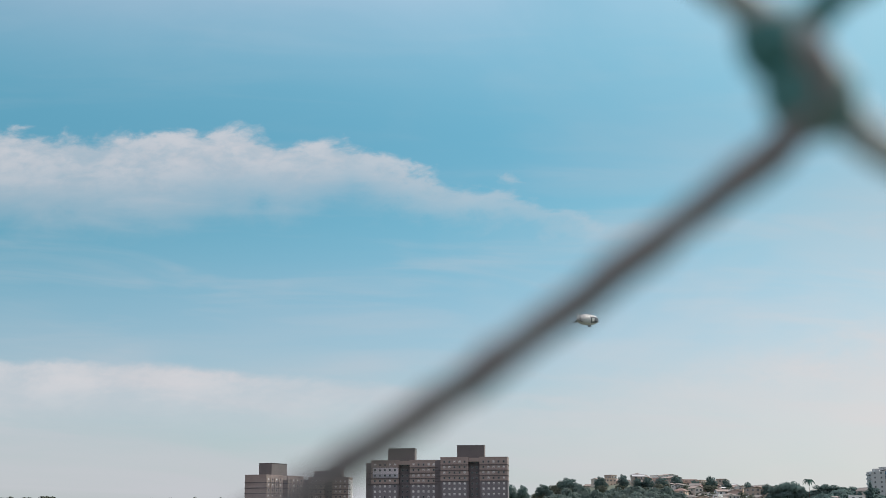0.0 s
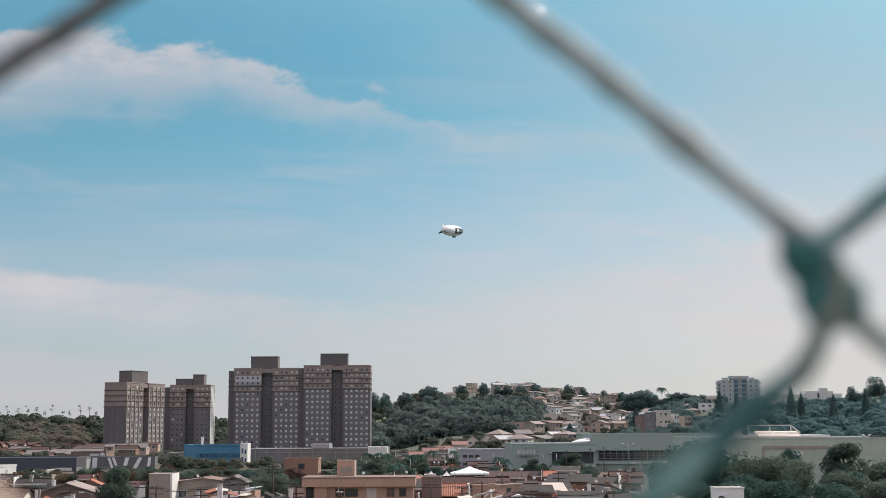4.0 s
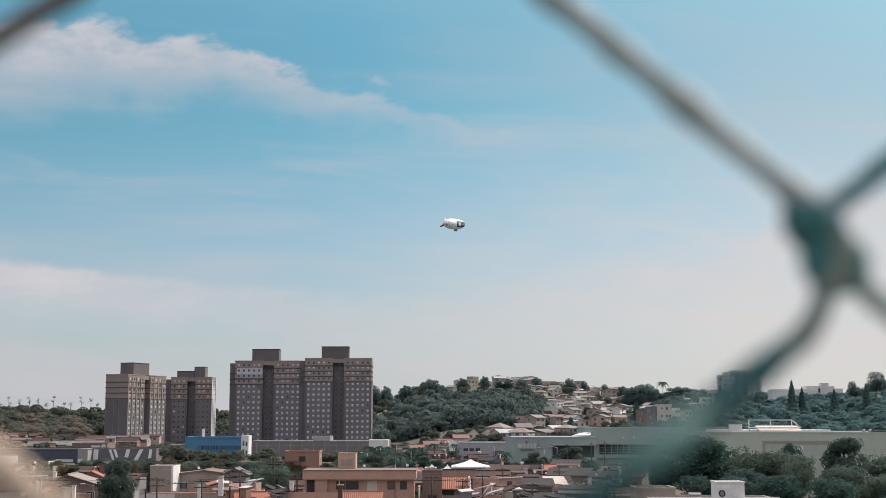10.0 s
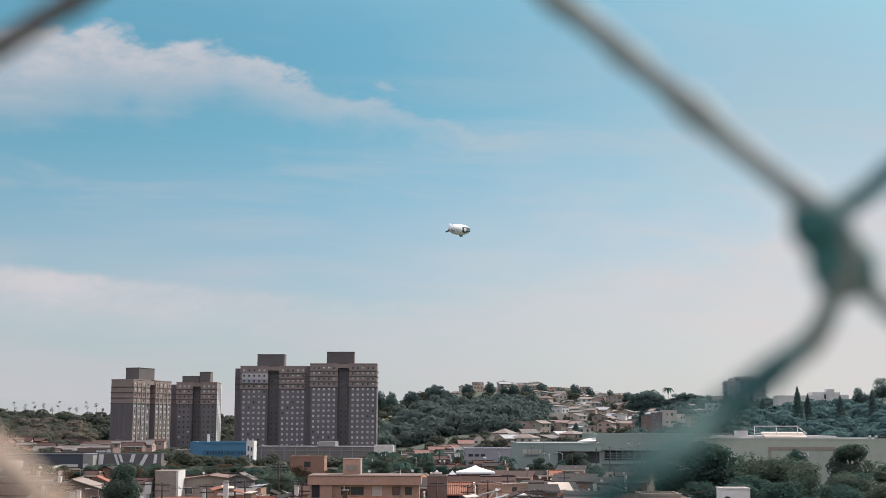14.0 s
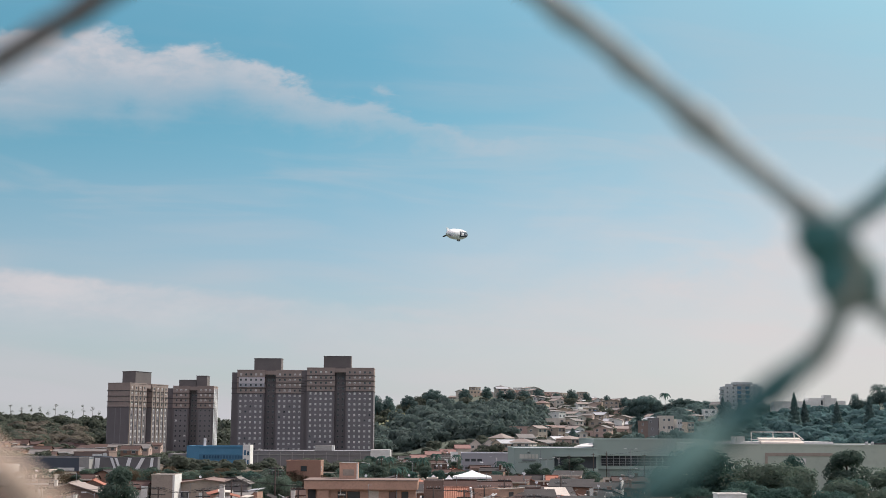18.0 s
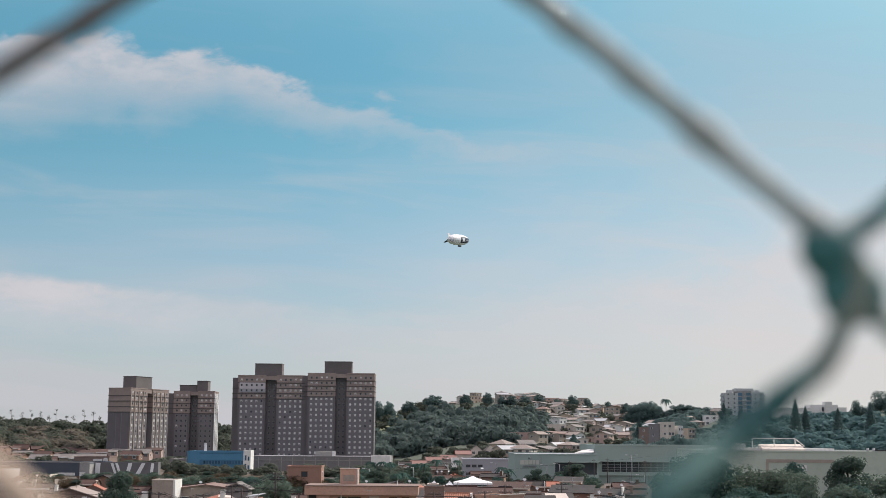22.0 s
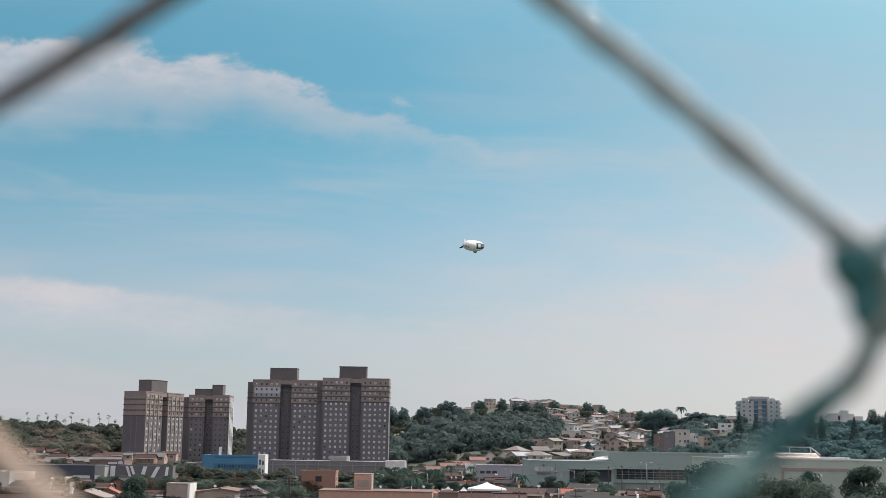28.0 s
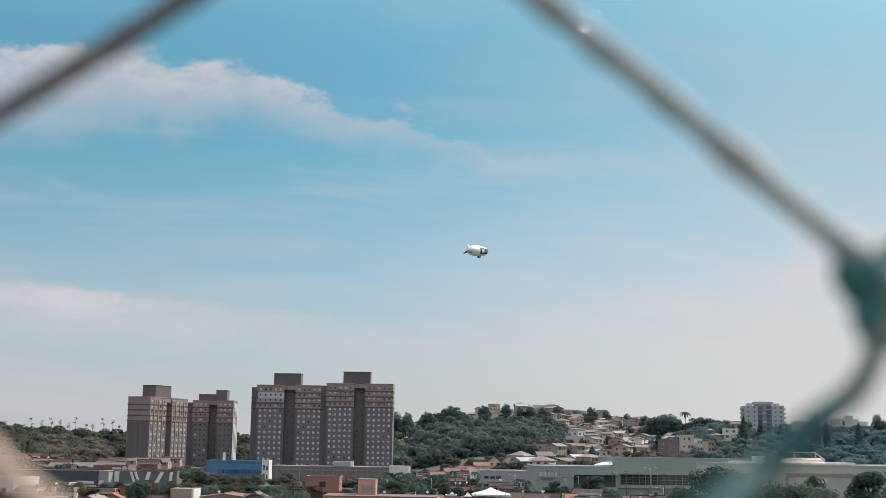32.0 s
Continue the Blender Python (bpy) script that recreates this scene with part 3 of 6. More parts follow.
def leaf_cloud(rng, lobes, leaves, size, flat=0.75, ruffle=0.3, soft=0.16, loose=0.38):
    """Leaf quads over the lobes of a crown of unit height and width, and the rounded direction of each corner."""
    centres, normals, rounds = [], [], []
    weights = np.array([l[3] ** 2 for l in lobes])
    pick = rng.choice(len(lobes), leaves, p=weights / weights.sum())
    for k in pick:
        x, y, z, r = lobes[k]
        d = rng.normal(size=3)
        d /= np.linalg.norm(d)
        rr = r * (1.10 - loose + loose * rng.random() ** 0.7)
        centres.append((x + d[0] * rr, y + d[1] * rr, z + d[2] * rr * flat))
        normals.append(d + rng.normal(size=3) * ruffle + np.array((0, 0, 0.3)))
        rounds.append(d * 0.75 + rng.normal(size=3) * soft + np.array((x, y, z - 0.45)) * 0.9)
    c = np.array(centres)
    n = np.array(normals)
    n /= np.linalg.norm(n, axis=1)[:, None]
    t = np.cross(n, rng.normal(size=n.shape))
    t /= np.linalg.norm(t, axis=1)[:, None]
    b = np.cross(n, t)
    s = size * (0.6 + 0.9 * rng.random(len(c)))[:, None]
    quad = np.stack([c - t * s, c + b * s * 0.75, c + t * s, c - b * s * 0.75], axis=1)
    return quad.reshape(-1, 3), np.repeat(np.array(rounds), 4, axis=0)


def lobed(rng, count, wide, low, spread=1.0, fat=1.0):
    """Lobes of a crown that fills width 1 and reaches from low to 1."""
    out = []
    for _ in range(count):
        a = rng.random() * 2 * math.pi
        h = rng.random()
        env = wide * (0.35 + 0.65 * math.sin(math.pi * (0.12 + 0.8 * h) ** 0.9))
        q = env * math.sqrt(rng.random()) * 0.36 * spread
        r = wide * fat * (0.10 + 0.10 * rng.random())
        out.append((q * math.cos(a), q * math.sin(a), low + (1 - low - r) * h, r))
    return out


def quads_mesh(name, cloud, mat):
    """Loose leaf quads that are shaded along the roundness of their crown."""
    verts, rounds = cloud
    n = len(verts) // 4
    q = verts.reshape(n, 4, 3)
    r = rounds / np.maximum(1e-6, np.linalg.norm(rounds, axis=1))[:, None]
    face = np.cross(q[:, 1] - q[:, 0], q[:, 3] - q[:, 0])
    turn_round = np.einsum("ij,ij->i", face, r.reshape(n, 4, 3)[:, 0]) < 0
    q[turn_round] = q[turn_round][:, ::-1]
    me = bpy.data.meshes.new(name)
    me.from_pydata(q.reshape(-1, 3).tolist(), [], np.arange(n * 4).reshape(-1, 4).tolist())
    me.attributes.new("custom_normal", "FLOAT_VECTOR", "POINT").data.foreach_set("vector", r.astype(np.float32).ravel())
    me.materials.append(mat)
    return me


def trunk_mesh(rng, lobes, name="trunk"):
    bm = tube([(0, 0, -0.05), (0.01, 0.005, 0.2), (0.0, 0.01, 0.45), (0.01, 0, 0.7)], 0.028, 7, taper=0.45)
    for l in lobes[:7]:
        z0 = 0.18 + 0.3 * rng.random()
        tube([(0.005, 0.005, z0), (l[0] * 0.5, l[1] * 0.5, (z0 + l[2]) / 2 + 0.02), (l[0], l[1], l[2])], 0.013, 5, bm, 0.4)
    return finish(bm, name, M["bark"])


TREE_RNG = np.random.default_rng(11)
CROWNS = {}
for kind, leafmat, count, wide, low, leaves, size in (
        ("round", "leaf", 30, 1.0, 0.22, 7600, 0.019), ("round_b", "leaf_dark", 34, 1.05, 0.15, 8200, 0.019),
        ("olive", "leaf_olive", 40, 1.15, 0.12, 8800, 0.018), ("dry", "leaf_dry", 34, 1.15, 0.12, 7400, 0.017),
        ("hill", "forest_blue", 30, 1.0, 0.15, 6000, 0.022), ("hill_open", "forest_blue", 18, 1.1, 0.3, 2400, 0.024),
        ("bush", "leaf_dark", 30, 1.3, 0.05, 5400, 0.021), ("open", "leaf", 20, 1.1, 0.35, 3000, 0.02)):
    lobes = lobed(TREE_RNG, count, wide, low)
    CROWNS[kind] = (quads_mesh("crown", leaf_cloud(TREE_RNG, lobes, leaves, size), M[leafmat]), trunk_mesh(TREE_RNG, lobes))

TREE_LABELS = {"round": "leafy green street tree with a rounded crown", "round_b": "dense dark green tree with a broad crown",
               "olive": "olive-green shrubby tree with fine foliage", "dry": "brownish dry tree with thin foliage",
               "bush": "low dark green bush on the ground", "hill": "rounded dusky green tree on the hill crest",
               "hill_open": "dusky green tree with an airy crown on the hill", "open": "small green tree with an open crown"}


def tree(kind, x, y, width, top, turn=0.0, group="trees in the valley"):
    z = ground_z(x, y) - 0.1
    h = top - z
    ob = thing("tree", TREE_LABELS[kind], "tree", pose(x, y, z, 0, 0, turn), group)
    ob.scale = (width, width, h)
    crown, trunk = CROWNS[kind]
    part("trunk", trunk, None, ob)
    part("crown", crown, None, ob)
    return ob


def conifer_mesh(rng, leaves=1500):
    h = rng.random(leaves) ** 0.8
    a = rng.random(leaves) * 2 * math.pi
    tier = 0.75 + 0.25 * np.cos(h * 60)
    r = (1 - h) ** 0.8 * 0.5 * tier * (0.6 + 0.4 * rng.random(leaves))
    c = np.stack([r * np.cos(a), r * np.sin(a), 0.08 + h * 0.92], axis=1)
    n = np.stack([np.cos(a), np.sin(a), 0.6 + 0 * a], axis=1) + rng.normal(size=(leaves, 3)) * 0.5
    n /= np.linalg.norm(n, axis=1)[:, None]
    t = np.cross(n, rng.normal(size=n.shape))
    t /= np.linalg.norm(t, axis=1)[:, None]
    b = np.cross(n, t)
    quad = np.stack([c - t * 0.04, c + b * 0.03, c + t * 0.04, c - b * 0.03], axis=1)
    out = np.stack([np.cos(a), np.sin(a), 0.4 + 0 * a], axis=1) + rng.normal(size=(leaves, 3)) * 0.25
    return quad.reshape(-1, 3), np.repeat(out, 4, axis=0)


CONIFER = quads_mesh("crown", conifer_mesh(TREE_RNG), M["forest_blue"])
CONIFER_TRUNK = finish(tube([(0, 0, -0.05), (0, 0, 0.5), (0, 0, 0.96)], 0.02, 6, taper=0.3), "trunk", M["bark"])


def conifer(x, y, width, top):
    z = ground_z(x, y) - 0.1
    ob = thing("conifer", "tall narrow dark conifer on the hillside", "tree", pose(x, y, z), "conifers on the hill")
    ob.scale = (width, width, top - z)
    part("trunk", CONIFER_TRUNK, None, ob)
    part("crown", CONIFER, None, ob)


def palm(x, y, width, top, label="tall palm tree with a feathery head"):
    z = ground_z(x, y) - 0.1
    h = top - z
    ob = thing("palm_tree", label, "palm tree", pose(x, y, z), "palms")
    part("trunk", tube([(0, 0, 0), (0.05, 0, h * 0.5), (0, 0.05, h * 0.9)], 0.2, 7, taper=0.6), M["bark"], ob)
    rng = random.Random(int(x * 10))
    for k in range(14):
        a = 2 * math.pi * k / 14 + rng.uniform(-0.2, 0.2)
        lift = rng.uniform(0.1, 0.8)
        bm = bmesh.new()
        prev = None
        for i in range(6):
            s = i / 5
            q = width * 0.5 * s
            zz = h * 0.9 + lift * width * 0.5 * s - width * 0.55 * s * s
            wdt = 0.06 * width * math.sin(math.pi * (0.1 + 0.85 * s))
            c = Vector((q * math.cos(a), q * math.sin(a), zz))
            side = Vector((-math.sin(a), math.cos(a), -0.5)) * wdt
            row = (bm.verts.new(c - side), bm.verts.new(c + Vector((0, 0, 0.08))), bm.verts.new(c + Vector((-side.x, -side.y, side.z)) * -1 + Vector((0, 0, 2 * side.z))))
            if prev:
                bm.faces.new((prev[0], prev[1], row[1], row[0]))
                bm.faces.new((prev[1], prev[2], row[2], row[1]))
            prev = row
        part("frond", bm, M["leaf_dark"], ob)


FAR_RNG = np.random.default_rng(5)
FAR_CROWNS = []
for _ in range(6):
    lb = lobed(FAR_RNG, 8, 1.35, 0.05, 1.05, 1.35)
    FAR_CROWNS.append(leaf_cloud(FAR_RNG, lb, 420, 0.085, ruffle=0.16, soft=0.10, loose=0.16))


def woods(name, label, places, mat):
    """Far woods: many crowns in one mesh."""
    rng = np.random.default_rng(len(places))
    chunks, rounds = [], []
    for x, y, w, h in places:
        c, d = FAR_CROWNS[rng.integers(len(FAR_CROWNS))]
        a = rng.random() * 6.283
        p = np.empty_like(c)
        p[:, 0] = (c[:, 0] * math.cos(a) - c[:, 1] * math.sin(a)) * w + x
        p[:, 1] = (c[:, 0] * math.sin(a) + c[:, 1] * math.cos(a)) * w + y
        p[:, 2] = c[:, 2] * h + ground_z(x, y) - 0.08 * h
        chunks.append(p)
        rounds.append(np.stack([d[:, 0] * math.cos(a) - d[:, 1] * math.sin(a), d[:, 0] * math.sin(a) + d[:, 1] * math.cos(a), d[:, 2]], axis=1))
    ob = new(name, quads_mesh(name, (np.concatenate(chunks), np.concatenate(rounds)), mat))
    tagged(ob, label, "woods", kind="stuff")


def scatter(seed, count, b0, b1, r0, r1, w=(6, 10), tall=(0.75, 1.1), keep=None):
    rng = random.Random(seed)
    out = []
    while len(out) < count:
        b = rng.uniform(b0, b1)
        y = rng.uniform(r0, r1)
        x = b * y
        if keep and not keep(b, y):
            continue
        s = rng.uniform(*w)
        out.append((x, y, s, s * rng.uniform(*tall)))
    return out


# ------------------------------------------------------------------ buildings


def ring(bm, w, h, t, front, back=0.02, mat=0):
    """A rectangular frame in one piece round an opening w x h, its face towards -y."""
    loops = []
    for y, a in ((back, t), (front, t), (front, 0.0), (back, 0.0)):
        loops.append([bm.verts.new((sx * (w / 2 + a), y, sz * (h / 2 + a))) for sx, sz in ((-1, -1), (1, -1), (1, 1), (-1, 1))])
    for p, q in zip(loops, loops[1:] + loops[:1]):
        for k in range(4):
            bm.faces.new((p[k], p[(k + 1) % 4], q[(k + 1) % 4], q[k])).material_index = mat
    return bm


def window_unit(w, h, deep=0.05, bars=1):
    """The frame of a window, with its middle at the origin and its face towards -y."""
    return ring(bmesh.new(), w, h, 0.08, -deep)


PANE_CACHE = {}


def window(parent, x, y, z, w=1.2, h=1.1, frame_mat="frame_white", pane_mat="glass", rz=0.0):
    key = (round(w, 2), round(h, 2), frame_mat, pane_mat)
    if key not in PANE_CACHE:
        PANE_CACHE[key] = (finish(window_unit(w, h), "window", M[frame_mat]), finish(boxes((-w / 2, w / 2, -0.012, 0.01, -h / 2, h / 2)), "pane", M[pane_mat]))
    fr, pn = PANE_CACHE[key]
    ob = part("window", fr, None, parent, at=pose(x, y, z, 0, 0, rz))
    part("pane", pn, None, ob)
    return ob


def roof_mesh(kind, w, d, h, rise, over, ribs=0.0):
    """A pitched roof over w x d with its eaves at height h. Ridge along x for 'gable', along y for 'front'."""
    bm = bmesh.new()
    a, b = w / 2 + over, d / 2 + over
    e = h - rise * over / (d / 2)
    top = h + rise
    t = 0.14
    if kind == "gable":
        planes = [((-a, -b, e), (a, -b, e), (a, 0, top), (-a, 0, top)), ((a, b, e), (-a, b, e), (-a, 0, top), (a, 0, top))]
    elif kind == "front":
        e = h - rise * over / (w / 2)
        planes = [((-a, b, e), (-a, -b, e), (0, -b, top), (0, b, top)), ((a, -b, e), (a, b, e), (0, b, top), (0, -b, top))]
    elif kind == "hip":
        q = max(0.3, w / 2 - d / 2)
        planes = [((-a, -b, e), (a, -b, e), (q, 0, top), (-q, 0, top)), ((a, b, e), (-a, b, e), (-q, 0, top), (q, 0, top)),
                  ((a, -b, e), (a, b, e), (q, 0, top)), ((-a, b, e), (-a, -b, e), (-q, 0, top))]
    else:  # shed: falls towards the front
        planes = [((-a, -b, h - 0.1), (a, -b, h - 0.1), (a, b, top), (-a, b, top))]
    # one closed shell: the planes share their edges, the underside is the same shell lowered
    cache = {}

    def corner(p, dz):
        key = (round(p[0], 3), round(p[1], 3), round(p[2], 3), dz)
        if key not in cache:
            cache[key] = bm.verts.new((p[0], p[1], p[2] + dz))
        return cache[key]

    rims = collections.Counter()
    for pl in planes:
        loop = []
        for i, p in enumerate(pl):
            q = pl[(i + 1) % len(pl)]
            rims[frozenset((tuple(p), tuple(q)))] += 1
        pts = list(pl)
        if ribs and len(pl) == 4:
            p0, p1, p2, p3 = [Vector(p) for p in pl]
            n = max(3, int((p1 - p0).length / ribs))
            lift = (p1 - p0).cross(p3 - p0).normalized() * 0.08
            low, high = [corner(p0, t)], [corner(p3, t)]
            for k in range(1, 2 * n):
                o = lift if k % 2 else Vector((0, 0, 0))
                low.append(bm.verts.new(p0.lerp(p1, k / (2 * n)) + o + Vector((0, 0, t))))
                high.append(bm.verts.new(p3.lerp(p2, k / (2 * n)) + o + Vector((0, 0, t))))
            low.append(corner(p1, t))
            high.append(corner(p2, t))
            for k in range(2 * n):
                bm.faces.new((low[k], low[k + 1], high[k + 1], high[k]))
        else:
            bm.faces.new([corner(p, t) for p in pts])
        bm.faces.new([corner(p, 0.0) for p in reversed(pts)])
    for pl in planes:
        for i, p in enumerate(pl):
            q = pl[(i + 1) % len(pl)]
            if rims[frozenset((tuple(p), tuple(q)))] == 1:
                bm.faces.new((corner(q, t), corner(p, t), corner(p, 0.0), corner(q, 0.0)))
    return bm


def ridge_mesh(kind, w, d, h, rise, over):
    top = h + rise
    if kind in ("gable", "hip"):
        q = w / 2 + over if kind == "gable" else max(0.3, w / 2 - d / 2)
        return boxes((-q, q, -0.14, 0.14, top + 0.06, top + 0.26))
    return boxes((-0.14, 0.14, -d / 2 - over, d / 2 + over, top + 0.06, top + 0.26))


def house(label, x, y, rz, w, d, h, wall, roof="gable", roof_mat="tile", rise=1.2, over=0.5, floors=1, cols=3, base=None, group="houses",
          ribs=0.0, door=True, win=(1.3, 1.1), parapet=0.5, name="house", seed=0, tank=False, gaps=0.15, category="house", fascia=""):
    """A house whose front faces -y when rz is 0; x, y is the middle of its plan."""
    rng = random.Random(seed + int(x * 7 + y * 13))
    z = (min(ground_z(x + a, y + b) for a in (-w / 2, w / 2) for b in (-d / 2, d / 2)) - 0.3) if base is None else base
    ob = thing(name, label, category, pose(x, y, z, 0, 0, rz), group)
    bm = boxes((-w / 2, w / 2, -d / 2, d / 2, 0, h))
    if roof == "gable":
        for s in (-1, 1):
            c = s * (w / 2 - 0.1)
            slabs = [bm.verts.new(p) for p in ((c - 0.1, -d / 2, h), (c - 0.1, d / 2, h), (c - 0.1, 0, h + rise), (c + 0.1, -d / 2, h), (c + 0.1, d / 2, h), (c + 0.1, 0, h + rise))]
            for f in ((0, 2, 1), (3, 4, 5), (0, 3, 5, 2), (1, 2, 5, 4)):
                bm.faces.new([slabs[i] for i in f])
    elif roof == "front":
        for s in (-1, 1):
            c = s * (d / 2 - 0.1)
            slabs = [bm.verts.new(p) for p in ((-w / 2, c - 0.1, h), (w / 2, c - 0.1, h), (0, c - 0.1, h + rise), (-w / 2, c + 0.1, h), (w / 2, c + 0.1, h), (0, c + 0.1, h + rise))]
            for f in ((0, 1, 2), (3, 5, 4), (0, 2, 5, 3), (1, 4, 5, 2)):
                bm.faces.new([slabs[i] for i in f])
    part("wall", bm, M[wall], ob)
    if roof == "flat":
        bm = bmesh.new()
        p = parapet
        for q in ((-w / 2 - 0.08, w / 2 + 0.08, -d / 2 - 0.08, -d / 2 + 0.16, h, h + p), (-w / 2 - 0.08, w / 2 + 0.08, d / 2 - 0.16, d / 2 + 0.08, h, h + p),
                  (-w / 2 - 0.08, -w / 2 + 0.16, -d / 2 + 0.16, d / 2 - 0.16, h, h + p), (w / 2 - 0.16, w / 2 + 0.08, -d / 2 + 0.16, d / 2 - 0.16, h, h + p)):
            box(bm, *q)
        part("parapet", bm, M[wall], ob)
        part("roof", boxes((-w / 2 + 0.18, w / 2 - 0.18, -d / 2 + 0.18, d / 2 - 0.18, h, h + 0.12)), M[roof_mat], ob)
    else:
        shell = part("roof", roof_mesh(roof, w, d, h, rise, over, ribs), M[roof_mat], ob)
        if fascia and roof in ("gable", "shed", "hip"):
            low = h - 0.1 if roof == "shed" else h - rise * over / (d / 2)
            part("fascia", boxes((-w / 2 - over, w / 2 + over, -d / 2 - over - 0.06, -d / 2 - over - 0.01, low - 0.12, low + 0.2)), M[fascia], ob, "pale board along the eaves")
        if roof != "shed":
            part("ridge_cap", ridge_mesh(roof, w, d, h, rise, over), M[roof_mat], shell)
    fh = h / floors
    for f in range(floors):
        for c in range(cols):
            if rng.random() < gaps:
                continue
            cx = -w / 2 + w * (c + 0.5) / cols + rng.uniform(-0.2, 0.2)
            if door and f == 0 and c == cols // 2:
                part("door", boxes((cx - 0.5, cx + 0.5, -d / 2 - 0.05, -d / 2 + 0.02, 0.3, min(2.4, fh - 0.2))), M["wood"], ob)
                continue
            ww = min(win[0], w / cols - 0.5)
            window(ob, cx, -d / 2, f * fh + fh * 0.58, round(ww, 1), win[1], rng.choice(("frame_white", "wood", "steel")), "glass" if y < 500 else "glass_far")
        if d > 5:
            for sx, rot in ((1, 90), (-1, -90)):
                window(ob, sx * w / 2, rng.uniform(-0.2, 0.2) * d, f * fh + fh * 0.58, 1.2, 1.0, "frame_white", "glass" if y < 500 else "glass_far", rot)
    if tank:
        tx, ty = rng.uniform(-0.2, 0.2) * w, rng.uniform(0, 0.25) * d
        part("water_tank", tube([(tx, ty, h + 0.1), (tx, ty, h + 1.0), (tx, ty, h + 1.25)], 0.62, 12, taper=0.9), M["plastic_blue"] if rng.random() < 0.5 else M["concrete"], ob, "round rooftop water tank")
    return ob


WIN_MESH = {}


def tower_window(parent, kind, m):
    if not WIN_MESH:
        w, h = 0.84, 0.96
        # White panels paint the bright windows, sun glints on the lit tower included.
        WIN_MESH["bright"] = (finish(ring(bmesh.new(), w, h, 0.07, -0.08), "window", M["frame_white"]), finish(boxes((-w / 2, w / 2, -0.04, 0.01, -h / 2, h / 2)), "shutter", M["shutter"]))
        WIN_MESH["half"] = (WIN_MESH["bright"][0], finish(boxes((-w / 2, w / 2, -0.04, 0.01, -0.15, h / 2)), "shutter", M["shutter"]))
        WIN_MESH["dim"] = (finish(ring(bmesh.new(), w, h, 0.07, -0.07), "window", M["grey"]), finish(boxes((-w / 2, w / 2, -0.03, 0.01, -h / 2, h / 2)), "pane", M["glass"]))
    fr, pn = WIN_MESH[kind]
    ob = part("window", fr, None, parent, at=m)
    part(pn.name.split(".")[0], pn, None, ob)


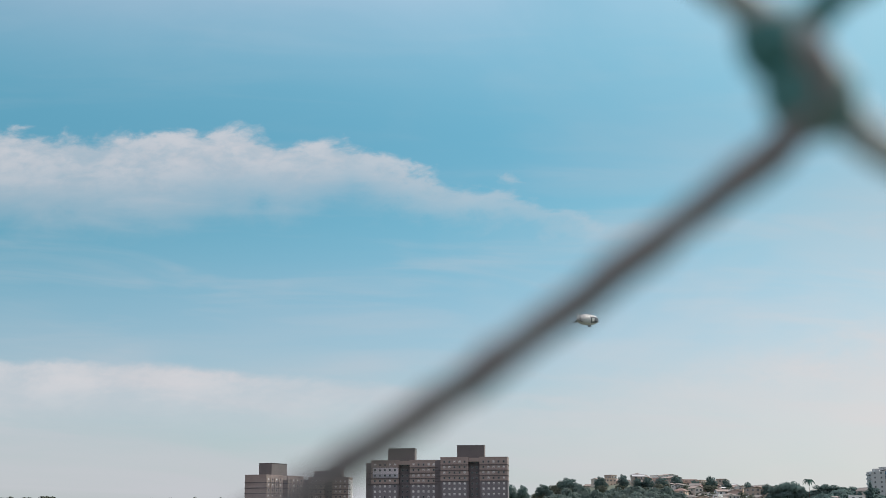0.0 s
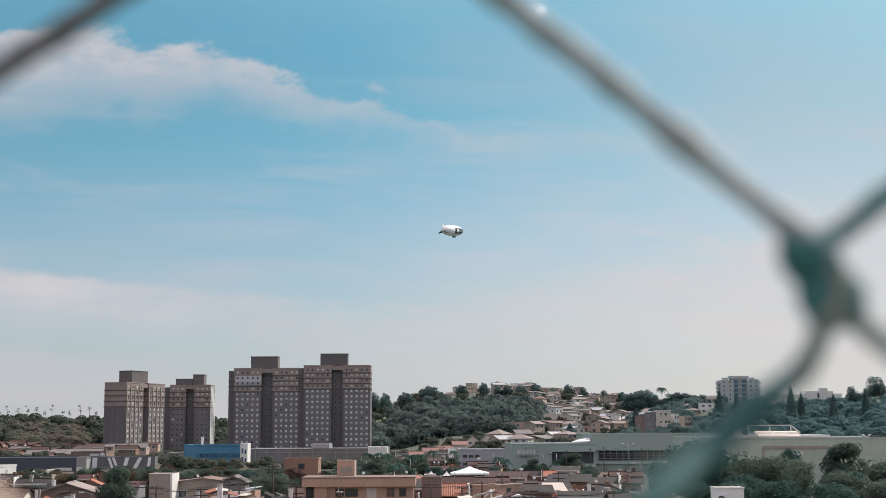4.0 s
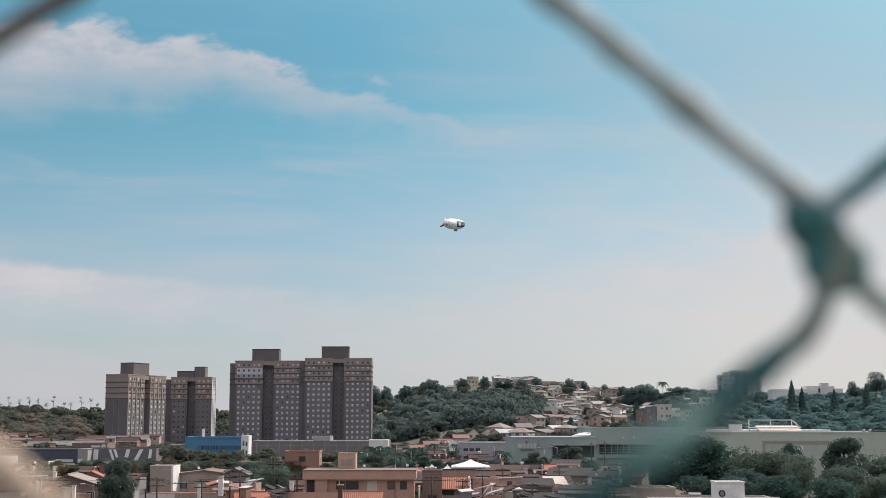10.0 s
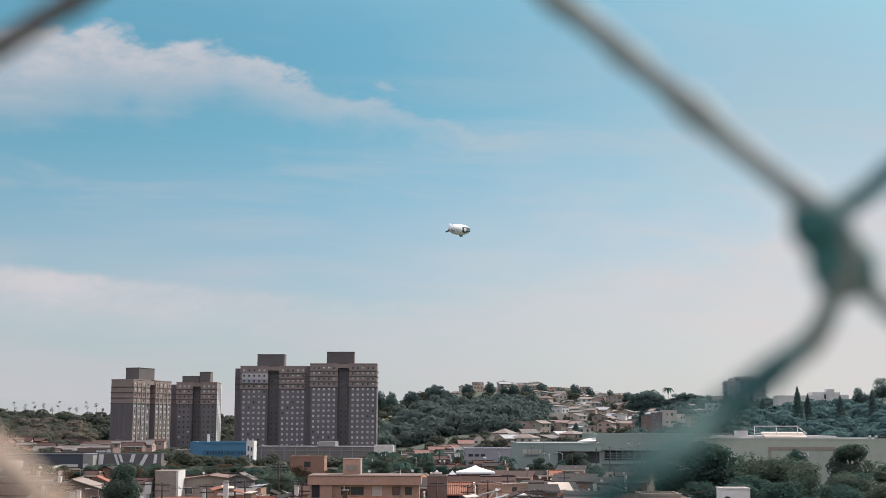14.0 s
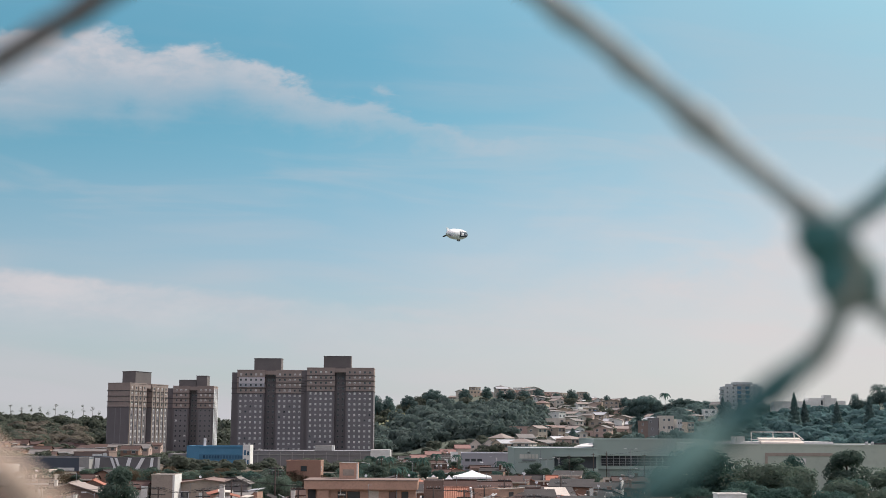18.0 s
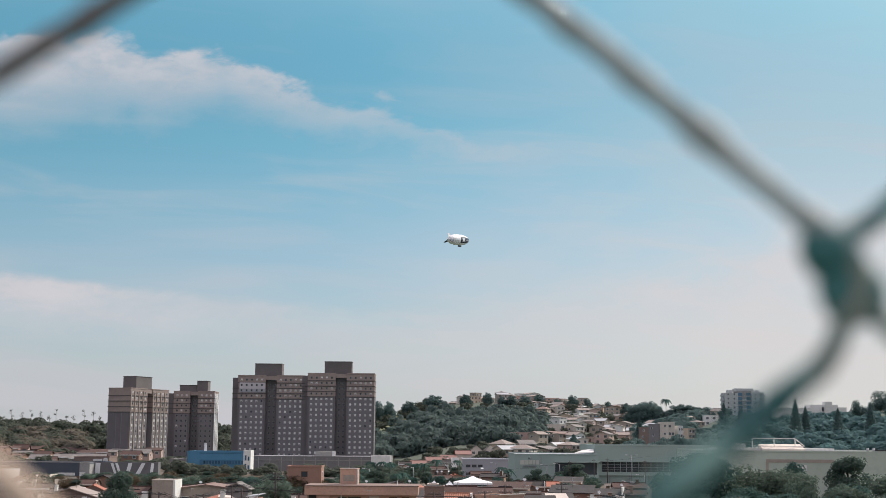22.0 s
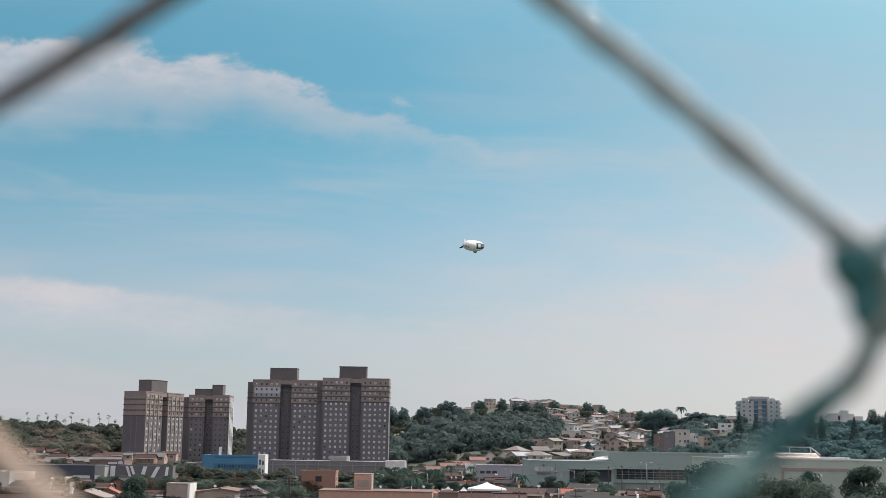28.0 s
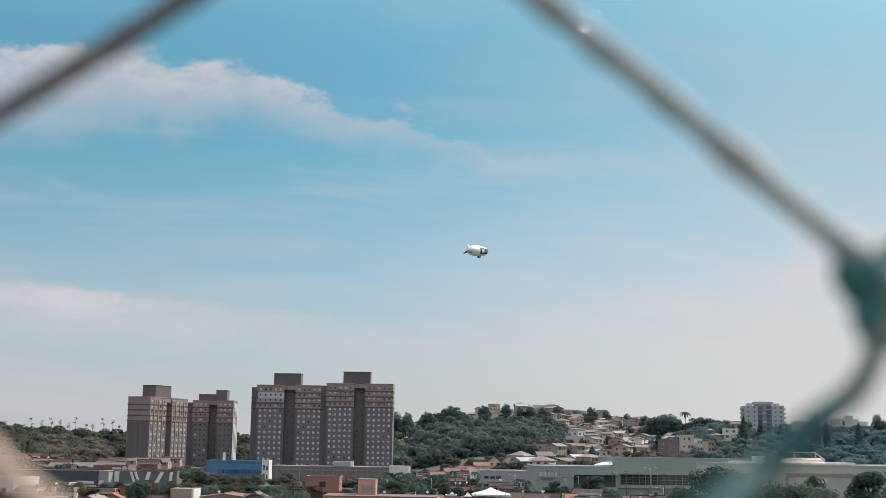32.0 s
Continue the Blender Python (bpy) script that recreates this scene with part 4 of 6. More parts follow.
def tower(label, x, y, rz, base, top, seed, white_panel=False, width=34.3, depth=13.0, rear=3.0, side=1, bright=0.5, core=5.7, cols=5,
          blocks=((-8.85, 5.15, 6.4),), piers=False, side_piers=False):
    """A housing tower: two wings with a dark recess between, four pale top floors with ledges, roof blocks."""
    rng = random.Random(seed)
    fh = 2.72
    ob = thing("apartment_tower", label, "apartment building", pose(x, y, base, 0, 0, rz), "housing towers")
    H = top - base
    floors = int((H - 0.6) / fh)
    a = width / 2
    g = (width - core) / 2
    wings = ((-a, -a + g), (a - g, a))
    front = -depth / 2
    zt = H - 0.7 - 4 * fh
    for x0, x1 in wings:
        part("wing_wall", boxes((x0, x1, front, depth / 2, 0, zt)), M["tower_low"], ob)
        part("upper_wall", boxes((x0, x1, front, depth / 2, zt, H)), M["tower_top"], ob, "beige upper floors")
        for k in range(4):
            zz = zt + k * fh
            part("ledge", boxes((x0 - 0.2, x1 + 0.2, front - 0.25, depth / 2 + 0.25, zz - 0.25, zz + 0.12)), M["ledge"], ob)
        part("parapet", boxes((x0 - 0.1, x1 + 0.1, front - 0.12, depth / 2 + 0.12, H, H + 0.5)), M["tower_top"], ob)
        for cx in (x0 + 0.45, x1 - 0.45):
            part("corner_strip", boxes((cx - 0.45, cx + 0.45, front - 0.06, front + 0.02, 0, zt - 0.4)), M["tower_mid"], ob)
        if piers:
            for q in (0.03, 0.256, 0.505, 0.75):
                cx = x0 + (x1 - x0) * q
                part("pier", boxes((cx - 0.17, cx + 0.17, front - 0.3, front + 0.02, 0, H - 0.9)), M["pier"], ob, "beige vertical pier")
        # Darker panels put the shade of the end wall into its colour.
        if piers and x0 < 0:
            for y0, y1 in ((front + 0.4, -1.9), (-1.3, 1.3), (1.9, depth / 2 - 0.4)):
                part("end_panel", boxes((x0 - 0.12, x0 + 0.02, y0, y1, 0, zt - 0.4)), M["tower_mid"], ob, "dark grey end wall panel with shade put into its colour")
    for cy in (-5.9, -2.2, 1.2, 5.0) if side_piers else ():
        part("side_pier", boxes((a, a + 0.35, cy - 0.55, cy + 0.55, 0, H - 0.9)), M["tower_white"], ob, "white vertical pier on the sunlit end")
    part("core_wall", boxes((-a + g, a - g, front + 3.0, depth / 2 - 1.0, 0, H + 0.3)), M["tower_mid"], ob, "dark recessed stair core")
    part("core_top", boxes((-a + g, a - g, front + 0.3, front + 3.0, H - 1.9, H + 0.1)), M["tower_top"], ob)
    if rear:
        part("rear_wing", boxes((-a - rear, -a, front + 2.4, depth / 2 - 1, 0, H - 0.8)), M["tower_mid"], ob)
        for k in range(3):
            part("ledge", boxes((-a - rear - 0.15, -a - 0.2, front + 2.25, front + 2.4, zt + k * fh - 0.25, zt + k * fh + 0.12)), M["ledge"], ob)
    for x0, x1, bh in blocks:
        part("roof_block", boxes((x0, x1, front + 2.6, depth / 2 - 2.6, H, H + bh)), M["pent"], ob, "plain roof block for lifts and tanks")
        part("roof_block_cap", boxes((x0 - 0.15, x1 + 0.15, front + 2.45, depth / 2 - 2.45, H + bh, H + bh + 0.22)), M["ledge"], ob)
    if white_panel:
        part("white_band", boxes((-a + 0.9, -a + g - 0.1, front - 0.28, front + 0.1, H - 6.5, H - 3.4)), M["tower_band"], ob, "freshly white-painted strip of wall")
        part("primed_band", boxes((-a + 0.9, -a + g - 0.1, front - 0.27, front + 0.1, H - 8.4, H - 6.5)), M["lilac"], ob, "thinly primed strip of wall")
    for f in range(floors):
        z = H - 1.9 - f * fh
        for x0, x1 in wings:
            for c in range(cols):
                cx = x0 + 2.0 + (x1 - x0 - 3.9) * c / (cols - 1)
                q = rng.random()
                kind = ("bright" if q < bright else "half" if q < bright + 0.32 else "dim") if f > 3 else ("half" if q < 0.5 else "dim")
                on_band = white_panel and f in (1, 2) and x0 < -a + 1
                tower_window(ob, "dim" if on_band else kind, pose(cx, front - (0.28 if on_band else 0.0), z))
        for q in (0.3, 0.72):
            tower_window(ob, "dim", pose(-a + g + core * q, front + 3.0, z))
        for cy in (-3.9, 3.0) if side > 0 else ():
            tower_window(ob, "half" if rng.random() < 0.15 else "dim", pose(side * a, cy, z, 0, 0, 90 * side))
    return ob


tower("grey-brown apartment tower with beige upper floors and a white strip", -88.3, 672.5, 0, ground_z(-90, 672) - 0.3, 45.2, 1, True, bright=0.55)
tower("grey-brown apartment tower with beige upper floors and ledges", -52.1, 670.0, 0, ground_z(-54, 670) - 0.3, 46.4, 2, bright=0.62)
tower("grey-brown apartment tower turned aside, warm light on one face", -155.6, 664.3, 69, ground_z(-155, 666) - 0.3, 37.6, 3, rear=0, side=-1, bright=0.6, cols=4, core=4.6, piers=True)
tower("grey-brown apartment tower with a stepped roof, mostly in shade", -134.3, 706.5, 0, ground_z(-134, 709) - 0.3, 38.0, 4, width=22.0, rear=3.8, bright=-0.26, core=4.4, cols=3,
      blocks=((-8.4, 0.7, 3.6), (0.95, 6.8, 5.9)), side_piers=True)

# ------------------------------------------------------------------ valley: large buildings
def hall(name, label, x0, x1, y, depth, z1, wall, category="building", roof_mat="metal_roof", lip=0.4):
    """A long flat-roofed building with its front at y."""
    cx = (x0 + x1) / 2
    base = min(ground_z(x0, y), ground_z(x1, y), ground_z(cx, y)) - 0.4
    ob = thing(name, label, category, pose(cx, y, base))
    w = (x1 - x0) / 2
    h = z1 - base
    part("wall", boxes((-w, w, 0, depth, 0, h - lip)), M[wall], ob)
    bm = boxes((-w - 0.1, w + 0.1, -0.1, 0.3, h - lip, h), (-w - 0.1, w + 0.1, depth - 0.3, depth + 0.1, h - lip, h),
               (-w - 0.1, -w + 0.3, 0.3, depth - 0.3, h - lip, h), (w - 0.3, w + 0.1, 0.3, depth - 0.3, h - lip, h))
    part("parapet", bm, M[wall], ob)
    part("roof", boxes((-w + 0.3, w - 0.3, 0.3, depth - 0.3, h - lip, h - lip + 0.15)), M[roof_mat], ob)
    return ob, w, h


blue, w, h = hall("blue_building", "low blue-clad commercial building with a white end bay", -101.7, -79.2, 520, 18, 8.4, "blue")
part("band", boxes((-w + 5, w - 1, -0.12, 0.05, h - 5.6, h - 3.4)), M["blue_dark"], blue)
for k in range(14):
    window(blue, -w + 7 + k * 1.15, -0.12, h - 4.4, 0.8, 1.2, "blue_dark", "glass_blue")
part("end_bay", boxes((w, w + 2.9, -0.5, 8, 0, h + 0.4)), M["white"], blue, "white end bay")
for zz in (h - 6.0, h - 2.6):
    window(blue, w + 0.9, -0.5, zz, 0.7, 2.0, "white", "glass_blue")
    window(blue, w + 2.1, -0.5, zz - 0.3, 0.7, 1.6, "white", "glass_blue")
part("band", boxes((-w + 5, w - 1, -0.1, 0.05, h - 1.0, h - 0.7)), M["blue_dark"], blue)
part("base_wall", boxes((-w - 7.0, -w, -1.0, 10, 0, h - 3.2)), M["hall_grey"], blue, "grey lower annexe")
part("roof_sign", boxes((-w + 6.3, -w + 7.3, 2, 2.2, h - 0.3, h + 3.1)), M["tower_white"], blue, "white upright panel on the roof")

grey, w, h = hall("long_hall", "long dull grey hall with a flat roof", -79.8, -21.8, 548, 30, 6.3, "hall_grey")
for k in range(12):
    part("pilaster", boxes((-w + 2.5 + k * 4.8, -w + 2.8 + k * 4.8, -0.2, 0.02, 0, h - 0.6)), M["concrete"], grey)
part("eaves_band", boxes((-w, w, -0.25, 0.02, h - 1.9, h - 1.6)), M["concrete"], grey)
part("end_panel", boxes((w - 8, w + 0.2, -0.4, 6, h - 3.8, h + 0.6)), M["white"], grey, "white end panel")
part("roof_unit", boxes((-w + 26, -w + 34, 5, 12, h - 0.2, h + 2.0)), M["concrete"], grey)
part("roof_unit_panel", boxes((-w + 33.2, -w + 34.4, 4.6, 5, h - 0.2, h + 2.2)), M["white"], grey)

store, w, h = hall("dark_store", "dark slate-clad store with a grey corner and white signs", -186.0, -121.5, 450, 30, 4.9, "navy", roof_mat="fibre_dark")
part("corner_panel", boxes((w - 3.4, w + 0.05, -0.3, 6, 0, h + 0.15)), M["grey"], store, "pale grey corner panel")
part("sign", boxes((w - 10.8, w - 5.0, -0.25, 0.02, 0.7, 1.7)), M["white"], store, "pale grey sign band")
part("sign", boxes((w - 3.2, w - 1.4, -0.6, -0.3, 0.5, 1.9)), M["white"], store, "white square sign")
part("sign", boxes((w - 62, w - 48, -0.25, 0.02, 2.4, 4.0)), M["grey"], store)
low, w, h = hall("low_block", "low brown block with a rounded pale sign", -136.0, -123.0, 482, 12, 6.5, "brown")
part("sign", tube([(w - 1.4, -0.2, h - 1.3), (w - 1.4, 0.0, h - 1.3)], 0.9, 16), M["white"], low, "round pale sign")
part("sign", boxes((w - 6.0, w - 2.6, -0.12, 0.02, h - 1.8, h - 0.9)), M["white"], low)
board, w, h = hall("billboard_wall", "dark grey boundary wall with slanting white painted shapes", -121.4, -99.2, 456, 4, 5.0, "board")
for k, (cx, lean, wd) in enumerate(((-10.0, 0.1, 1.7), (-4.4, -0.7, 0.95), (-2.8, -0.7, 0.95), (0.9, 0.5, 1.3), (5.0, 1.0, 1.3), (9.0, 0.2, 1.0))):
    bm = bmesh.new()
    z0, z1 = h - 4.8, h - 0.3
    face = [(cx - wd / 2 - lean, z0 + 0.8), (cx + wd / 2 - lean, z0 + 0.5), (cx + wd / 2 + lean, z1), (cx - wd / 2 + lean, z1)]
    front = [bm.verts.new((px, -0.16, pz)) for px, pz in face]
    rear = [bm.verts.new((px, -0.04, pz)) for px, pz in face]
    bm.faces.new(front)
    for i in range(4):
        bm.faces.new((front[i], rear[i], rear[(i + 1) % 4], front[(i + 1) % 4]))
    part("painted_shape", bm, M["tower_white"], board)

lil, w, h = hall("lilac_hall", "lilac-grey clad warehouse with a white edge", 7.4, 24.7, 470, 24, 6.9, "lilac")
part("edge_panel", boxes((w - 0.6, w + 0.2, -0.3, 3, 0, h + 0.6)), M["white"], lil, "bright white corner strip")
for k in range(3):
    window(lil, -w + 2.0 + 2.2 * k, 0, h - 2.6, 1.6, 0.9, "steel", "glass")
    window(lil, -w + 2.0 + 2.2 * k, 0, h - 5.4, 1.6, 0.9, "steel", "glass")

mall, w, h = hall("shopping_mall", "long pale shopping mall front with dark glazed strips", 22.4, 48.0, 400, 40, 9.6, "mall_grey")
for q0, q1 in ((1.6, 2.9), (3.1, 4.1), (4.3, 5.2), (5.4, 6.2), (6.5, 7.3)):
    part("sign_bar", boxes((-w + q0, -w + q1, -0.15, 0.02, h - 3.3, h - 2.0)), M["mall_pale"], mall, "pale bar of the wall sign")
bm = tube([(-w + 4.4, -0.2, h - 1.5), (-w + 4.4, -0.2, h - 0.7)], 0.42, 6, taper=0.25)
part("emblem", bm, M["mall_grey"], mall)
part("shadow_bar", boxes((-w + 2.4, -w + 6.6, -0.5, 0.02, h - 3.9, h - 3.6)), M["steel"], mall)
part("drain_pipe", boxes((-w + 7.9, -w + 8.05, -0.12, 0.02, 0.4, h - 0.8)), M["steel"], mall)
part("glass_strip", boxes((-w + 12.3, w - 0.5, -0.06, 0.05, h - 6.2, h - 2.6)), M["glass"], mall, "dark glazed strip")
part("canopy", boxes((-w + 12.0, w, -1.6, 0.02, h - 2.6, h - 2.2)), M["mall_grey"], mall)
part("canopy", boxes((-w + 12.0, w, -1.6, 0.02, h - 7.2, h - 6.6)), M["mall_grey"], mall)

mallb, w, h = hall("mall_wing", "tall pale grey mall wing with a dark window band", 48.6, 92.0, 415, 45, 12.4, "mall_grey")
part("window_band", boxes((-w + 2.2, w - 16.5, -0.05, 0.05, h - 8.5, h - 5.4)), M["glass"], mallb, "dark window band")
for k in range(13):
    part("mullion", boxes((-w + 2.2 + 1.95 * k, -w + 2.35 + 1.95 * k, -0.14, -0.05, h - 8.5, h - 5.4)), M["steel"], mallb)
for k in range(3):
    part("transom", boxes((-w + 2.2, w - 16.5, -0.1, -0.05, h - 7.9 + 0.8 * k, h - 7.8 + 0.8 * k)), M["steel"], mallb)
part("ledge", boxes((-w - 0.1, w, -0.8, 0.02, h - 5.3, h - 4.9)), M["mall_grey"], mallb)
part("ledge", boxes((-w - 0.1, w, -0.5, 0.02, h - 9.6, h - 9.2)), M["mall_grey"], mallb)
for k in range(5):
    part("column", boxes((-w + 4.5 + 6.2 * k, -w + 4.8 + 6.2 * k, -0.7, -0.4, 0, h - 9.6)), M["steel"], mallb)
bm = bmesh.new()
slab(bm, [(-w - 6.6, -3.0, h - 2.5), (-w - 0.6, -3.0, h - 2.3), (-w - 0.2, 2.0, h - 1.3), (-w - 3.6, 2.0, h - 1.7)], 0.25)
part("canopy_roof", bm, M["white"], mallb, "bright white sloping canopy roof")
part("canopy_prop", boxes((-w - 1.0, -w - 0.6, -3.0, -2.6, h - 5.5, h - 2.4)), M["steel"], mallb)

mallc, w, h = hall("mall_block", "large pale mall block behind trees with roof plant", 68.6, 128.0, 330, 50, 11.6, "mall")
part("recess_panel", boxes((-w + 14.0, -w + 30.5, -0.12, 0.02, 0.5, h - 3.0)), M["mall"], mallc)
part("panel_trim", boxes((-w + 13.4, -w + 30.5, -0.22, 0.02, h - 3.0, h - 2.2)), M["greywarm"], mallc, "brownish trim over the panel")
part("panel_trim", boxes((-w + 13.4, -w + 14.0, -0.22, 0.02, 0.5, h - 3.0)), M["greywarm"], mallc)
part("emblem_bar", boxes((-w + 21.2, -w + 23.6, -0.2, -0.12, h - 5.0, h - 3.6)), M["white"], mallc, "pale emblem on the wall")
part("side_panel", boxes((-w + 38, w, -0.15, 0.02, 0, h - 0.6)), M["mall"], mallc)
part("roof_edge", boxes((-w + 3, -w + 32, 4, 20, h - 0.3, h + 0.6)), M["white"], mallc)
bm = bmesh.new()
slab(bm, [(-w + 13.2, 2.0, h + 0.35), (-w + 24.0, 2.0, h + 0.35), (-w + 24.0, 6.5, h + 1.6), (-w + 13.2, 6.5, h + 1.6)], 0.5)
part("roof_light", bm, M["cream"], mallc, "cream sloping roof over the plant")
part("roof_unit", boxes((-w + 6.2, -w + 8.8, 2, 6, h - 0.3, h + 1.9)), M["white"], mallc)
part("roof_unit", boxes((-w + 4.5, -w + 7.0, 8, 12, h - 0.3, h + 0.7)), M["concrete"], mallc)
part("roof_gap", boxes((-w + 42, -w + 56, 1.2, 5, h - 0.2, h + 0.35)), M["dark"], mallc)
for k in range(2):
    part("roof_fan", tube([(-w + 40.2 + 1.6 * k, 3, h - 0.1), (-w + 40.2 + 1.6 * k, 3, h + 0.7)], 0.45, 10, taper=0.7), M["metal_roof"], mallc)
canopy = thing("roof_frame", "white steel frame standing on the mall roof", "frame", pose(68.6 + 11.0, 334, 11.4))
for xx in (0.0, 5.6, 11.0):
    part("post", tube([(xx, 0, 0), (xx, 0, 3.2)], 0.12, 6), M["white"], canopy)
part("top_rail", boxes((-0.1, 11.1, -0.12, 0.12, 3.1, 3.35)), M["white"], canopy)
part("brace", tube([(11.0, 0, 3.2), (13.4, 0, 1.3)], 0.12, 6), M["white"], canopy)
part("side_rail", boxes((-0.1, 13.4, -0.1, 0.1, 1.2, 1.4)), M["white"], canopy)

for b, top in ((0.1166, 8.6), (0.1267, 9.0), (0.1557, 8.4), (0.098, 8.0)):
    z = ground_z(b * 372, 372) - 0.1
    mast = thing("mast", "thin dark steel mast before the mall", "mast", pose(b * 372, 372, z), "masts before the mall")
    part("post", tube([(0, 0, 0), (0, 0, (top - z) * 0.5), (0, 0, top - z)], 0.13, 8, taper=0.6), M["pole_dark"], mast)
    part("collar", tube([(0, 0, 0), (0, 0, 0.5)], 0.24, 8), M["concrete"], mast)
    part("arm", tube([(-0.5, 0, top - z - 0.5), (0.5, 0, top - z - 0.5)], 0.06, 6), M["pole_dark"], mast)

# ------------------------------------------------------------------ near houses
tan_house = house("tan two-storey house with a wide flat concrete eave", -12.6, 210, 0, 17.2, 9.0, 5.7, "tan", "flat", "concrete", floors=2, cols=1, gaps=1.0, door=False, parapet=0.25, base=-0.2)
part("eave_band", boxes((-8.9, 8.9, -5.3, 4.7, 5.35, 6.7)), M["tan"], tan_house, "deep tan fascia band")
part("eave_cap", boxes((-9.0, 9.0, -5.4, 4.8, 6.7, 6.82)), M["brown"], tan_house)
for cx, ww in ((-3.0, 1.2), (-1.15, 1.9), (4.95, 1.0), (6.9, 0.95)):
    if ww:
        window(tan_house, cx, -4.5, 4.4, ww, 1.1, "wood", "glass")
window(tan_house, 2.0, -4.5, 4.2, 1.4, 1.7, "cream", "cream")
part("pier", boxes((-6.9, -5.0, -5.0, -4.5, 0, 5.35)), M["tan"], tan_house)
# Solid dark panel on the wall paints the shade of a recess.
part("recess", boxes((-8.3, -7.1, -4.56, -4.4, 3.0, 5.3)), M["dark"], tan_house, "dark panel standing in for a shaded recess")
part("white_edge", boxes((-3.25, -3.1, -4.9, -4.5, 2.4, 5.3)), M["white"], tan_house)
part("low_wall", boxes((-12.0, 0.0, -5.9, -5.6, 0, 3.4)), M["tan"], tan_house)
part("pipe", tube([(5.6, -4.7, 0), (5.6, -4.7, 7.6)], 0.06, 6), M["steel"], tan_house)
tank = house("tan water-tank block on the roof slab", -14.9, 211, 0, 2.9, 3.0, 2.4, "tan", "flat", "concrete", cols=1, gaps=1, door=False, parapet=0.1, base=6.62, name="tank_block", category="water tank")
part("panel", boxes((-0.9, 0.9, -1.55, -1.5, 0.5, 1.5)), M["greywarm"], tank)
# White strip paints the sunlit right edge of the tan tank.
part("white_edge", boxes((1.3, 1.5, -1.56, -1.4, 0, 2.4)), M["white"], tank)

annex = house("small house with an orange ribbed tile roof", -10.9, 183, 0, 5.2, 5.4, 2.8, "tan", "gable", "tile_bright", rise=1.5, over=0.35, cols=2, ribs=0.28, base=0.0)
part("chimney", boxes((-3.1, -2.5, -2.9, -2.3, 2.2, 5.4)), M["wood"], annex, "dark brick chimney")
part("chimney_cap", boxes((-3.25, -2.35, -3.05, -2.15, 5.4, 5.55)), M["concrete"], annex)

lb = house("pale rendered block with a bright white end wall", -49.0, 233, 0, 4.0, 6.0, 6.4, "greywarm", "flat", "concrete", floors=2, cols=1, gaps=1, door=False, parapet=0.2, base=-0.1)
part("end_strip", boxes((1.75, 2.12, -3.2, 2.9, 1.2, 6.55)), M["white"], lb, "sunlit white end wall")
house("low pale house with a shallow gable", -42.5, 240, 0, 11.0, 9.0, 4.7, "greywarm", "front", "tile_hill", rise=0.7, cols=3, base=0.0)
house("low house under ribbed orange-red tiles", -41.8, 214, 0, 9.5, 6.5, 1.5, "pink", "gable", "tile_bright", rise=1.1, cols=3, ribs=0.3, seed=5, base=0)
house("wide brown-roofed house with a front gable", -62.4, 222, 6, 10.8, 9.0, 3.6, "brown", "front", "tile_pale", rise=1.7, cols=3, seed=7, base=0)
house("low house with a dark tiled roof", -55.2, 232, -4, 6.6, 7.0, 4.0, "white", "gable", "tile_old", rise=1.1, cols=2, seed=8, base=0)
house("low house with a weathered tile roof", -72.0, 215, 0, 9.0, 8.0, 3.2, "cream", "gable", "tile_old", rise=1.5, cols=3, seed=9, base=0)
red_house = house("orange-roofed house with dull grey walls and a dark doorway", 2.0, 220, 0, 5.4, 6.4, 3.2, "hall_grey", "gable", "tile_bright", rise=1.6, cols=2, gaps=1, door=False, ribs=0.3, seed=10, base=0)
house("orange-walled house with open terrace", 8.6, 236, 0, 7.4, 6.0, 4.3, "pink", "gable", "tile_old", rise=0.9, cols=3, seed=11, base=0)
house("low workshop under dark sheets", 19.0, 232, 0, 8.2, 7.0, 3.3, "brown", "shed", "fibre_dark", rise=1.0, cols=3, seed=12, base=0)
house("brick house with a sunlit pale wall", 14.2, 225, 8, 5.0, 6.0, 3.4, "brick", "gable", "tile_old", rise=1.1, cols=2, seed=13, base=0)
house("low house with a slanting sheet roof", 24.5, 246, -10, 7.4, 6.6, 4.2, "brick", "shed", "fibre_dark", rise=1.1, cols=2, seed=14, base=0)
house("low grey house with water tank", 28.5, 214, 0, 6.4, 6.0, 3.2, "grey", "flat", "concrete", cols=2, seed=15, base=0, tank=True)

house("terracotta rendered block with a flat top", -31.4, 301, 0, 7.8, 7.0, 7.4, "brick_pale", "flat", "fibre", floors=2, cols=3, gaps=0.4, door=False, parapet=0.3, base=-0.1, seed=3)
ac_house = house("flat-roofed rendered house with white-capped parapets", 30.4, 148, 0, 14.0, 7.0, 5.6, "greywarm", "flat", "fibre", cols=2, gaps=1, door=False, parapet=0.35, base=-0.3)
part("coping", boxes((-7.15, 7.15, -3.7, -3.3, 5.95, 6.1)), M["white"], ac_house, "white painted coping")
house("grey rendered block beside the flat roof", 24.6, 151, 0, 4.4, 5.0, 6.7, "greywarm", "flat", "fibre", cols=1, gaps=1, door=False, parapet=0.3, base=-0.3)
house("white rooftop block beside an air conditioner", 32.3, 146.5, 0, 3.05, 3.2, 2.0, "white", "flat", "concrete", cols=1, gaps=1, door=False, parapet=0.12, base=5.36, name="rooftop_block", category="rooftop block")
ac = thing("air_conditioner", "white outdoor air-conditioning unit on the roof", "air conditioner", pose(31.3, 144.62, 5.42))
part("casing", boxes((-0.6, 0.6, -0.22, 0.22, 0.3, 1.3)), M["frame_white"], ac)
